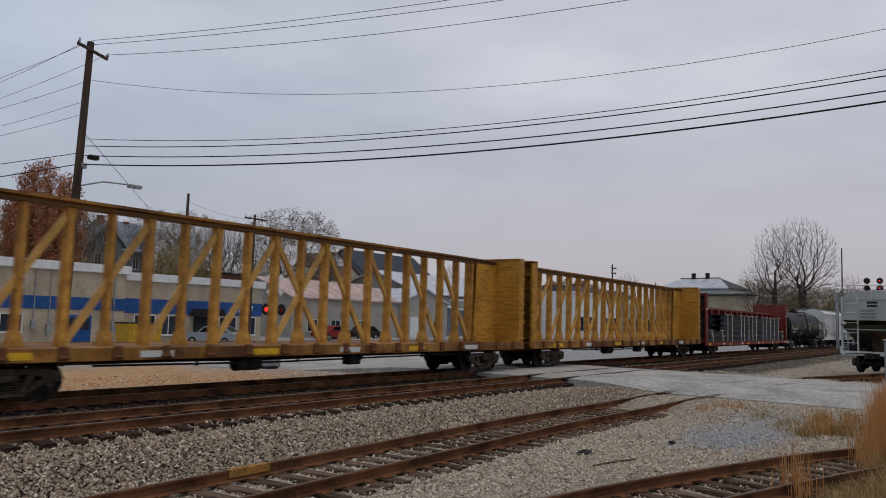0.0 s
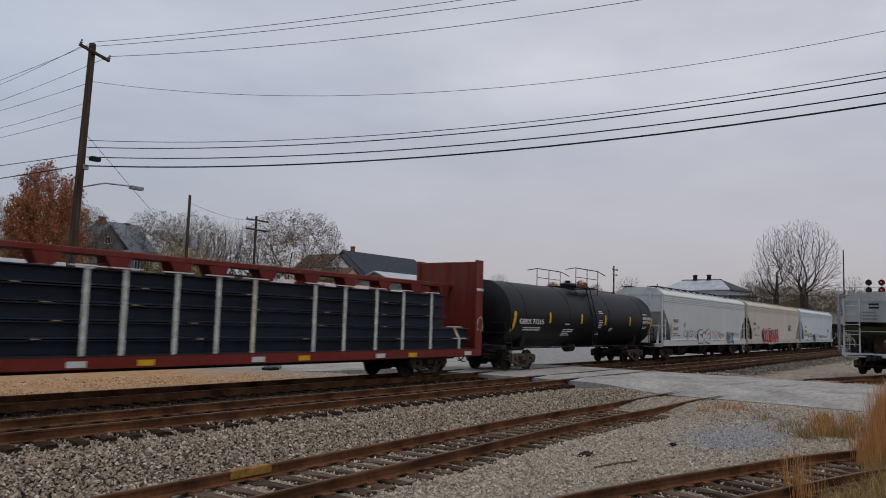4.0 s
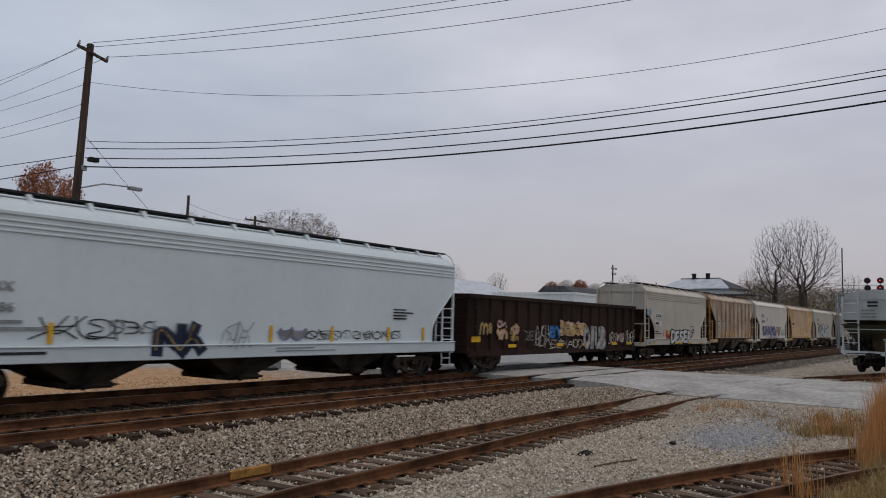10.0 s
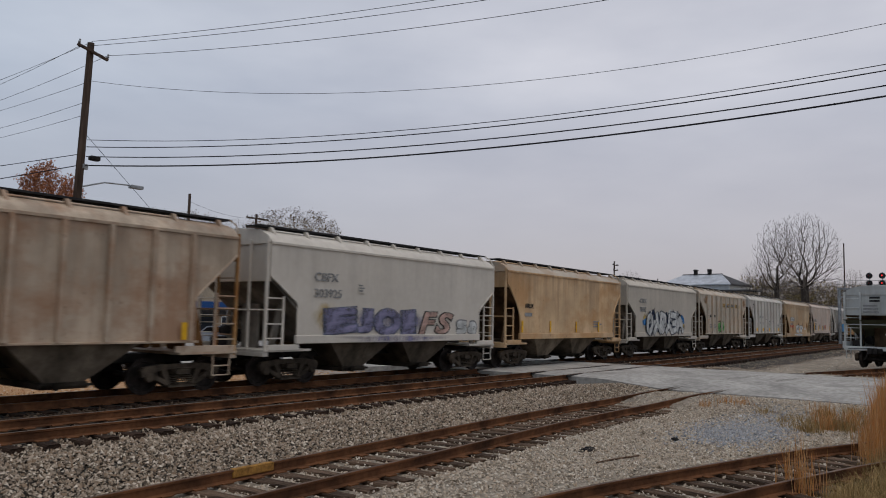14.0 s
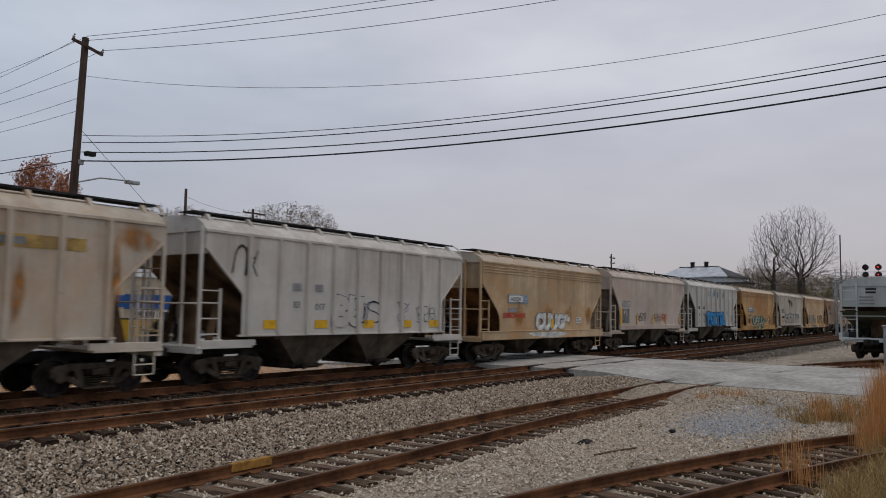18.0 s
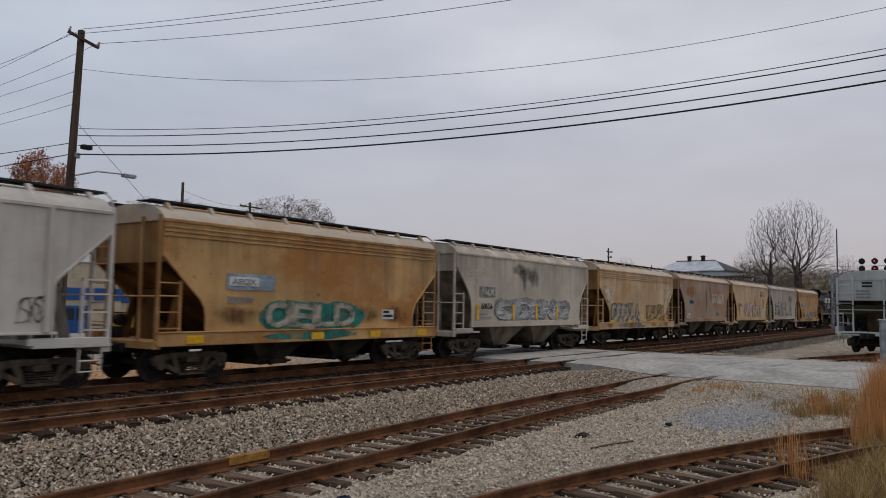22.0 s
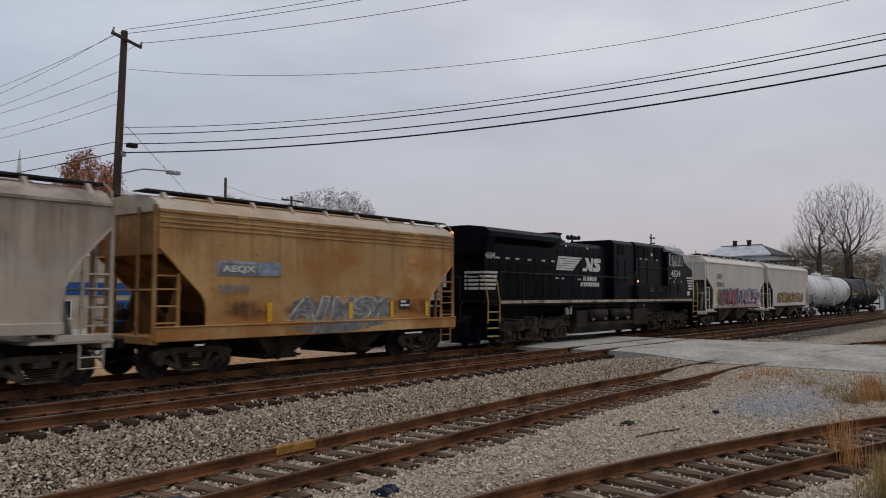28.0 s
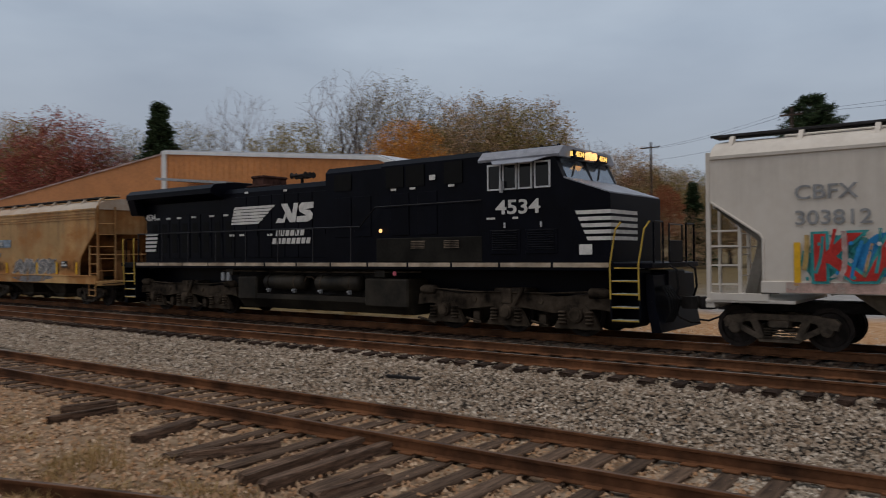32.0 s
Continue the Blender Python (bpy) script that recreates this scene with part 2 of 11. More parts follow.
# ---- building blocks ----
class Shape:
    """Collects faces for one mesh."""

    def __init__(self):
        self.v, self.f = [], []

    def add(self, verts, faces):
        o = len(self.v)
        self.v += [tuple(p) for p in verts]
        self.f += [tuple(i + o for i in q) for q in faces]
        return self

    def box(self, x0, x1, y0, y1, z0, z1, c=0.0):
        """A box; c: width of the chamfer on the edges along its long sides."""
        if c <= 0:
            return self.add([(x0, y0, z0), (x1, y0, z0), (x1, y1, z0), (x0, y1, z0), (x0, y0, z1), (x1, y0, z1), (x1, y1, z1), (x0, y1, z1)],
                            [(3, 2, 1, 0), (4, 5, 6, 7), (0, 1, 5, 4), (1, 2, 6, 5), (2, 3, 7, 6), (3, 0, 4, 7)])
        vs = []
        lo, hi = (x0, y0, z0), (x1, y1, z1)
        index = {}
        for cx in (0, 1):
            for cy in (0, 1):
                for cz in (0, 1):
                    k = (cx, cy, cz)
                    for ax in range(3):
                        p = []
                        for a in range(3):
                            e = (lo, hi)[k[a]][a]
                            p.append(e if a == ax else e + (c if k[a] == 0 else -c))
                        index[k, ax] = len(vs)
                        vs.append(p)
        fs = []
        for ax in range(3):
            a, b = [i for i in range(3) if i != ax]
            for s in (0, 1):
                q = []
                for u, w in ((0, 0), (1, 0), (1, 1), (0, 1)):
                    k = [0, 0, 0]
                    k[ax], k[a], k[b] = s, u, w
                    q.append(index[tuple(k), ax])
                flip = (s == 0) != (ax == 1)
                fs.append(tuple(q[::-1] if flip else q))
        for ax in range(3):
            a, b = [i for i in range(3) if i != ax]
            for u in (0, 1):
                for w in (0, 1):
                    k0, k1 = [0, 0, 0], [0, 0, 0]
                    k0[a] = k1[a] = u
                    k0[b] = k1[b] = w
                    k1[ax] = 1
                    k0, k1 = tuple(k0), tuple(k1)
                    fs.append((index[k0, a], index[k1, a], index[k1, b], index[k0, b]))
        for k in [(i, j, l) for i in (0, 1) for j in (0, 1) for l in (0, 1)]:
            fs.append((index[k, 0], index[k, 1], index[k, 2]))
        return self.add(vs, fs)

    def prism(self, pts, d0, d1, axis="y"):
        """A flat outline pushed from d0 to d1. axis y: outline in x, z; x: in y, z; z: in x, y."""
        n = len(pts)
        put = {"y": lambda p, d: (p[0], d, p[1]), "x": lambda p, d: (d, p[0], p[1]), "z": lambda p, d: (p[0], p[1], d)}[axis]
        vs = [put(p, d0) for p in pts] + [put(p, d1) for p in pts]
        fs = [tuple(range(n)), tuple(range(2 * n - 1, n - 1, -1))]
        fs += [(i, i + n, (i + 1) % n + n, (i + 1) % n) for i in range(n)]
        return self.add(vs, fs)

    def rod(self, a, b, r, n=6, r2=None):
        """A round bar from a to b."""
        a, b = Vector(a), Vector(b)
        w = (b - a).normalized()
        u = w.orthogonal().normalized()
        q = w.cross(u)
        r2 = r if r2 is None else r2
        ring = [(math.cos(2 * math.pi * i / n), math.sin(2 * math.pi * i / n)) for i in range(n)]
        vs = [a + (u * c + q * s) * r for c, s in ring] + [b + (u * c + q * s) * r2 for c, s in ring]
        fs = [(i, (i + 1) % n, (i + 1) % n + n, i + n) for i in range(n)]
        fs += [tuple(range(n - 1, -1, -1)), tuple(range(n, 2 * n))]
        return self.add(vs, fs)

    def pipe(self, pts, r, n=6):
        pts = [Vector(p) for p in pts]
        vs, fs = [], []
        u = None
        for i, p in enumerate(pts):
            w = (pts[min(i + 1, len(pts) - 1)] - pts[max(i - 1, 0)]).normalized()
            u = w.orthogonal().normalized() if u is None else (u - w * u.dot(w)).normalized()
            q = w.cross(u)
            for k in range(n):
                a = 2 * math.pi * k / n
                vs.append(p + (u * math.cos(a) + q * math.sin(a)) * r)
        for i in range(len(pts) - 1):
            fs += [(i * n + k, i * n + (k + 1) % n, (i + 1) * n + (k + 1) % n, (i + 1) * n + k) for k in range(n)]
        fs += [tuple(range(n - 1, -1, -1)), tuple((len(pts) - 1) * n + k for k in range(n))]
        return self.add(vs, fs)

    def lathe(self, prof, axis="x", n=20, at=(0, 0, 0)):
        """Turned round an axis: prof is a list of (distance along, radius)."""
        vs, fs = [], []
        for d, r in prof:
            for i in range(n):
                c, s = math.cos(2 * math.pi * i / n) * r, math.sin(2 * math.pi * i / n) * r
                p = {"x": (d, c, s), "y": (s, d, c), "z": (c, s, d)}[axis]
                vs.append((p[0] + at[0], p[1] + at[1], p[2] + at[2]))
        m = len(prof)
        for j in range(m - 1):
            for i in range(n):
                k = (i + 1) % n
                fs.append((j * n + i, j * n + k, (j + 1) * n + k, (j + 1) * n + i))
        fs += [tuple(range(n - 1, -1, -1)), tuple((m - 1) * n + i for i in range(n))]
        return self.add(vs, fs)

    def mesh(self, name, smooth=0.0):
        me = bpy.data.meshes.new(name)
        me.from_pydata(self.v, [], self.f)
        bm = bmesh.new()
        bm.from_mesh(me)
        bmesh.ops.recalc_face_normals(bm, faces=bm.faces)
        bm.to_mesh(me)
        bm.free()
        if smooth:
            me.shade_smooth()
            me.set_sharp_from_angle(angle=radians(smooth))
        return me


def thing(name, m=None, label="", category="", group="", kind=""):
    """An empty that carries the parts of one thing."""
    ob = new(name)
    ob.empty_display_size = 0.3
    if m is not None:
        ob.matrix_basis = m
    return tagged(ob, label, category, group, kind)


def part(name, shape, material, parent=None, label="", at=None, smooth=0.0):
    """One mesh object under a thing; shape is a Shape or a ready mesh."""
    if isinstance(shape, Shape):
        me = shape.mesh(name, smooth)
        me.materials.append(material)
    else:
        me = shape
        if not me.materials:
            me.materials.append(material)
    ob = new(name, me)
    if me.materials[0] != material:
        ob.material_slots[0].link = "OBJECT"
        ob.material_slots[0].material = material
    if parent is not None:
        ob.parent = parent
    if at is not None:
        ob.matrix_basis = at
    if label:
        ob["label"] = label
    return ob


TEXTS = {}


def lettering(body, height, bold=0.0, shear=0.0, wide=1.0):
    """A thin mesh of letters, its left bottom corner at the origin, standing in x, z and facing -y."""
    key = (body, height, bold, shear, wide)
    if key not in TEXTS:
        cu = bpy.data.curves.new("lettering", "FONT")
        cu.body, cu.size, cu.extrude, cu.offset, cu.shear = body, height * 1.37, 0.006, bold, shear
        cu.resolution_u = 3
        ob = bpy.data.objects.new("lettering", cu)
        me = bpy.data.meshes.new_from_object(ob)
        bpy.data.objects.remove(ob)
        bpy.data.curves.remove(cu)
        me.transform(Matrix.Rotation(radians(90), 4, "X") @ Matrix.Diagonal((wide, 1, 1, 1)))
        me.materials.clear()
        TEXTS[key] = me
    return TEXTS[key].copy()


def bars(shape, x, z, w, rows, y, h=0.06, gap=0.10, seed=1):
    """Small writing that cannot be read: plain bars."""
    rnd = random.Random(seed)
    for i in range(rows):
        ww = w * rnd.uniform(0.55, 1.0)
        shape.box(x, x + ww, y - 0.004, y + 0.004, z - i * gap - h, z - i * gap)
    return shape


# ---- the train ----
TRAIN_Y = 17.8
WHEEL_R = 0.42
TRUCK_HALF = 0.89

# how far the train has rolled to the left, by time
ROLL = [(0.0, 0.0), (3.0, 40.9), (6.0, 81.8), (9.0, 121.7), (13.0, 175.2), (19.0, 254.4), (23.0, 306.7), (26.0, 345.6), (29.5, 390.62), (31.0, 409.86), (32.0, 422.6)]


def rolled(t):
    """Smooth distance rolled at time t (cubic through the rows)."""
    r = ROLL
    for i in range(len(r) - 1):
        if t <= r[i + 1][0] or i == len(r) - 2:
            break

    def slope(k):
        a, b = r[max(k - 1, 0)], r[min(k + 1, len(r) - 1)]
        return (b[1] - a[1]) / (b[0] - a[0])
    (t0, s0), (t1, s1) = r[i], r[i + 1]
    h = t1 - t0
    u = (t - t0) / h
    return ((2 * u**3 - 3 * u**2 + 1) * s0 + (u**3 - 2 * u**2 + u) * h * slope(i)
            + (-2 * u**3 + 3 * u**2) * s1 + (u**3 - u**2) * h * slope(i + 1))


TRAIN = []   # (car, its middle's x at the start)
WHEELSETS = []  # (wheelset, radius)
MESHES = {}


def once(key, make):
    """A mesh that is built once and shared."""
    if key not in MESHES:
        MESHES[key] = make()
    return MESHES[key]


def wheelset_mesh(r):
    s = Shape()
    for side in (-1, 1):
        prof = [(-0.07, r * 0.2), (-0.068, r * 0.30), (-0.02, r * 0.34), (-0.02, r * 0.82), (-0.065, r * 0.88), (-0.065, r * 1.0), (0.05, r * 0.985),
                (0.05, r + 0.025), (0.075, r + 0.025), (0.075, r * 0.86), (0.03, r * 0.80), (0.03, r * 0.3), (0.07, r * 0.2)]
        s.lathe([(side * (0.755 - d), q) for d, q in ([(-a, b) for a, b in prof])], "y", 28)
        for k in range(3):  # hub bolts
            a = 2 * math.pi * k / 3
            s.rod((math.cos(a) * 0.06, side * 0.99, math.sin(a) * 0.06), (math.cos(a) * 0.06, side * 1.10, math.sin(a) * 0.06), 0.025, 6)
    s.rod((0, -1.07, 0), (0, 1.07, 0), 0.085, 12)
    me = s.mesh("wheelset", 35)
    me.materials.append(WHEEL)
    return me


def truck_frame_mesh(a):
    """The cast side frames, bolster and springs of a two-axle truck, the axles a to each side."""
    s = Shape()
    for side in (-1, 1):
        y0, y1 = side * 0.96, side * 1.12
        top = [(-a - 0.24, 0.30), (-a - 0.20, 0.14), (-a - 0.05, 0.20), (-0.52, 0.31), (0.52, 0.31), (a + 0.05, 0.20), (a + 0.20, 0.14), (a + 0.24, 0.30)]
        low = [(a + 0.16, 0.38), (0.62, 0.44), (-0.62, 0.44), (-a - 0.16, 0.38)]
        s.prism([(x, z - 0.14) for x, z in top + low], y0, y1)
        s.prism([(-0.62, 0.24), (-0.45, 0.24), (-0.30, -0.17), (-0.36, -0.25), (-0.46, -0.10)], y0, y1)
        s.prism([(0.62, 0.24), (0.45, 0.24), (0.30, -0.17), (0.36, -0.25), (0.46, -0.10)], y0, y1)
        s.prism([(-a - 0.02, 0.02), (-a + 0.12, 0.08), (-0.30, -0.17), (-0.36, -0.26)], y0, y1)
        s.prism([(a + 0.02, 0.02), (a - 0.12, 0.08), (0.30, -0.17), (0.36, -0.26)], y0, y1)
        s.box(-0.40, 0.40, side * 0.92, side * 1.16, -0.27, -0.19, 0.02)
        s.box(-0.20, 0.20, side * 0.90, side * 1.18, 0.04, 0.20, 0.03)
        for x in (-0.24, -0.08, 0.08, 0.24):
            for k in range(4):
                s.lathe([(-0.19 + k * 0.055, 0.07), (-0.175 + k * 0.055, 0.085), (-0.16 + k * 0.055, 0.07)], "z", 10, (x, side * 1.06, 0))
        for x in (-a, a):
            s.lathe([(side * 1.05, 0.13), (side * 1.15, 0.12), (side * 1.17, 0.08)], "y", 14, (x, 0, 0))
            s.prism([(x - 0.19, 0.22), (x + 0.19, 0.22), (x + 0.15, 0.02), (x - 0.15, 0.02)], side * 0.98, side * 1.13)
    s.box(-0.22, 0.22, -1.0, 1.0, 0.02, 0.20, 0.03)
    s.rod((0, 0, 0.15), (0, 0, 0.42), 0.22, 12)
    s.box(-a + 0.42, -a + 0.47, -0.8, 0.8, -0.14, 0.06)
    s.box(a - 0.47, a - 0.42, -0.8, 0.8, -0.14, 0.06)
    me = s.mesh("truck", 30)
    me.materials.append(TRUCK)
    return me


def add_truck(car, x, r=WHEEL_R, a=TRUCK_HALF):
    tr = part("truck", once(("truck", a), lambda: truck_frame_mesh(a)), TRUCK, car, "cast steel truck side frames with coil springs", pose(x, 0, r))
    for dx in (-a, a):
        w = part("wheelset", once(("wheel", r), lambda: wheelset_mesh(r)), WHEEL, tr)
        w.matrix_parent_inverse = Matrix.Translation((dx, 0, 0))
        WHEELSETS.append((w, r))
    return tr


def coupler_mesh():
    s = Shape()
    s.box(-0.55, 0.12, -0.08, 0.08, 0.74, 0.92, 0.02)
    s.prism([(0.08, -0.16), (0.30, -0.20), (0.42, -0.12), (0.40, 0.02), (0.28, 0.00), (0.26, 0.10), (0.40, 0.16), (0.34, 0.22), (0.12, 0.18)], 0.70, 0.98, "z")
    s.pipe([(-0.1, -0.35, 0.72), (0.1, -0.35, 0.5), (0.35, -0.33, 0.40), (0.55, -0.3, 0.42)], 0.025, 6)
    s.pipe([(-0.2, -0.2, 0.95), (-0.2, -1.3, 0.9)], 0.02, 5)
    me = s.mesh("coupler", 30)
    me.materials.append(STEEL_DARK)
    return me


def add_couplers(car, half):
    me = once("coupler", coupler_mesh)
    part("coupler", me, STEEL_DARK, car, at=pose(half - 0.1, 0, 0))
    part("coupler", me, STEEL_DARK, car, at=pose(-half + 0.1, 0, 0, 0, 0, 180))


SKELETONS = (
    (((0.0, 1.0), (0.08, 0.1), (0.85, 0.0), (1.0, 1.0)),),
    (((0.0, 0.0), (0.45, 1.0), (1.0, 0.05)), ((0.2, 0.38), (0.8, 0.42))),
    (((0.0, 0.0), (0.1, 1.0), (0.9, 0.0), (1.0, 1.0)),),
    (((0.1, 0.0), (0.1, 1.0), (0.85, 0.85), (0.2, 0.5), (1.0, 0.22), (0.1, 0.0)),),
    (((1.0, 0.92), (0.15, 0.95), (0.1, 0.55), (0.9, 0.45), (0.92, 0.06), (0.0, 0.05)),),
    (((0.0, 1.0), (0.5, 0.5), (1.0, 1.0)), ((0.5, 0.5), (0.42, 0.0))),
    (((1.0, 0.98), (0.1, 0.9), (0.08, 0.08), (1.0, 0.0)), ((0.1, 0.5), (0.8, 0.52))),
    (((0.5, 1.0), (0.05, 0.7), (0.1, 0.2), (0.5, 0.0), (0.95, 0.3), (0.9, 0.8), (0.5, 1.0)),),
)


def stroke(s, line, r, d):
    """A flat painted band along a softened line on the car's side, at depth d."""
    for _ in range(2):
        soft = [line[0]]
        for a, b in zip(line, line[1:]):
            soft += [(a[0] * 0.72 + b[0] * 0.28, a[1] * 0.72 + b[1] * 0.28), (a[0] * 0.28 + b[0] * 0.72, a[1] * 0.28 + b[1] * 0.72)]
        line = soft + [line[-1]]
    n, v = len(line), []
    for k, (px, pz) in enumerate(line):
        a, b = line[max(0, k - 1)], line[min(n - 1, k + 1)]
        l = math.hypot(b[0] - a[0], b[1] - a[1]) or 1.0
        ux, uz = (b[0] - a[0]) / l, (b[1] - a[1]) / l
        e = -r * 0.6 if k == 0 else (r * 0.6 if k == n - 1 else 0.0)
        for side in (1, -1):
            v.append((px + ux * e - uz * r * side, d - 0.00004 * k, pz + uz * e + ux * r * side))
    s.add(v, [(2 * k, 2 * k + 1, 2 * k + 3, 2 * k + 2) for k in range(n - 1)])


def graffiti(car, x, z, w, h, cols, seed, y=-1.562, n=None, style="block", back=None):
    """Sprayed shapes on the near side. block: fat outlined shapes; line: thin outlines; wild: shards over a cloud of colour."""
    rnd = random.Random(seed)
    n = n or max(3, int(w / (h * 0.75)))
    step = w / n
    if back:
        for k in range(max(3, int(w / h * 2.2))):
            s = Shape()
            cx, cz, q = x + w * (k + 0.5) / max(3, int(w / h * 2.2)), z + h * rnd.uniform(0.42, 0.55), h * rnd.uniform(0.40, 0.52)
            ph = rnd.uniform(0, 6)
            s.prism([(cx + q * 0.9 * math.cos(a) * (1 + 0.16 * math.sin(3 * a + ph)), max(z, cz + q * math.sin(a) * (1 + 0.12 * math.sin(4 * a + ph)))) for a in [6.283 * j / 18 for j in range(18)]], y + 0.016 - 0.0003 * k, y + 0.018)
            part("spray_cloud", s, back, car, "soft cloud of spray paint")
    if style == "wild":
        for k in range(int(w * h * 11)):
            s = Shape()
            cx, cz = x + rnd.uniform(0.03, 0.97) * w, z + rnd.uniform(0.12, 0.86) * h
            l, r, a = h * rnd.uniform(0.10, 0.30), h * rnd.uniform(0.03, 0.085), rnd.choice((0.4, 1.2, 1.9, 2.6, 0.9)) + rnd.uniform(-0.25, 0.25)
            p = [(-l, -r * 0.3), (-l * 0.3, -r), (l, -r * 0.7), (l * 0.7, r), (-l * 0.5, r * 0.8)]
            d = y + 0.008 - 0.0003 * k
            s.prism([(cx + u * math.cos(a) - v * math.sin(a), max(z, cz + u * math.sin(a) + v * math.cos(a))) for u, v in p], d, d + 0.003)
            part("spray_shard", s, cols[k % len(cols)], car)
        return
    for i in range(n):
        gw, gh, gx, gz = step * rnd.uniform(0.92, 1.12), h * rnd.uniform(0.62, 0.74), x + (i + 0.08) * step, z + h * rnd.uniform(0.12, 0.18)
        lean = rnd.uniform(-0.1, 0.22)
        fu, fv = rnd.random() < 0.6, rnd.random() < 0.6
        lines = [[(gx + gw * (u + lean * v + rnd.uniform(-0.07, 0.07)), gz + gh * (v + rnd.uniform(-0.06, 0.06))) for u, v in [(1 - a if fu else a, 1 - b if fv else b) for a, b in l]] for l in (rnd.choice(SKELETONS) + rnd.choice(SKELETONS) if style == "line" else rnd.choice(SKELETONS))]
        fat = min(step * 0.17, h * 0.15)
        for layer in range(min(3, len(cols))):
            if style == "line" and layer:
                break
            for m, l in enumerate(lines):
                s = Shape()
                d = y - 0.007 * layer - 0.0012 * m - 0.0003 * (i % 4)
                if style == "line":
                    stroke(s, l, 0.018, d)
                elif layer < 2:
                    stroke(s, l, fat + (0.055 if layer == 0 else 0), d)
                else:
                    stroke(s, [(a - fat * 0.45, b + fat * 0.5) for a, b in l[:3]], fat * 0.2, d)
                part("spray_paint", s, cols[layer], car, ("sprayed outline", "sprayed fat stroke", "sprayed highlight")[layer])


def tag_letters(car, text, x, z, w, h, cols, seed=1, y=-1.565, edge=0.06, bold=0.045, wob=6.0, shear=0.0, overlap=1.12):
    """Sprayed fat letters in one row: cols gives the outline, the fill and, where there is a third, a shine."""
    rnd = random.Random(seed)
    step = w / len(text)
    for i, ch in enumerate(text):
        face = lettering(ch, 1.0, bold, shear)
        xs = [v.co.x for v in face.vertices]
        zs = [v.co.z for v in face.vertices]
        gw, gh = step * overlap * rnd.uniform(0.94, 1.08) * (0.5 if ch in "IJ" else 1.0), h * rnd.uniform(0.88, 1.0)
        fit = pose(x + step * (i + 0.5), 0, z + h * 0.5 + h * rnd.uniform(-0.03, 0.03), 0, rnd.uniform(-wob, wob), 0) @ Matrix.Diagonal((gw / (max(xs) - min(xs)), 1, gh / (max(zs) - min(zs)), 1)) @ Matrix.Translation((-(max(xs) + min(xs)) / 2, 0, -(max(zs) + min(zs)) / 2))
        wide = lettering(ch, 1.0, bold + edge / h, shear)
        part("spray_paint", wide, cols[0], car, "sprayed outline", at=Matrix.Translation((0, y - 0.0007 * i, 0)) @ fit)
        part("spray_paint", face, cols[1], car, "sprayed fat letter", at=Matrix.Translation((0, y - 0.010 - 0.0007 * i, 0)) @ fit)
        if len(cols) > 2:
            thin = lettering(ch, 1.0, -0.012, shear)
            part("spray_paint", thin, cols[2], car, "sprayed highlight", at=Matrix.Translation((-0.03, y - 0.018 - 0.0007 * i, 0.03)) @ fit)


def blot(car, x, z, w, h, material, seed=1, y=-1.5585, label="soft patch of worn paint", n=26):
    """An irregular patch on the near side."""
    rnd = random.Random(seed)
    ph = [rnd.uniform(0, 6.28) for _ in range(4)]
    pts = []
    for j in range(n):
        a = 6.2832 * j / n
        r = 1 + 0.13 * math.sin(2 * a + ph[0]) + 0.10 * math.sin(3 * a + ph[1]) + 0.07 * math.sin(5 * a + ph[2]) + 0.05 * math.sin(9 * a + ph[3])
        pts.append((x + w / 2 + w / 2 * math.cos(a) * r * 0.9, z + h / 2 + h / 2 * math.sin(a) * r * 0.9))
    core = [(x + w / 2 + (a - x - w / 2) * 0.45, z + h / 2 + (b - z - h / 2) * 0.45) for a, b in pts]
    q = Shape().add([(x + w / 2, y, z + h / 2)] + [(a, y, b) for a, b in core] + [(a, y, b) for a, b in pts],
                    [(0, 1 + k, 1 + (k + 1) % n) for k in range(n)] + [(1 + k, 1 + n + k, 1 + n + (k + 1) % n, 1 + (k + 1) % n) for k in range(n)])
    ob = part("paint_patch", q, material, car, label)
    soft = ob.data.attributes.new("soft", "FLOAT", "POINT")
    soft.data.foreach_set("value", [1.0] * (n + 1) + [0.0] * n)


def placard(car, x, z, w, h, board, ink, text="", rows=0, y=-1.565, seed=1):
    """A painted panel on the side with a reporting mark or unreadable lines."""
    p = part("marking_panel", Shape().box(x, x + w, y - 0.006, y + 0.008, z, z + h), board, car, "painted marking panel")
    if text:
        me = lettering(text, h * 0.62, 0.006)
        q = [v.co.x for v in me.vertices]
        k = w * 0.84 / (max(q) - min(q))
        part("lettering", me, ink, p, at=pose(x + w * 0.08, y - 0.014, z + h * 0.19) @ Matrix.Diagonal((k, 1, 1, 1)))
    for k in range(rows):
        part("small_print", bars(Shape(), x + w * 0.08, z + h * (0.90 - k * 0.84 / rows), w * 0.84, 1, y - 0.012, h * 0.5 / rows, 0.1, seed + k), ink, p)


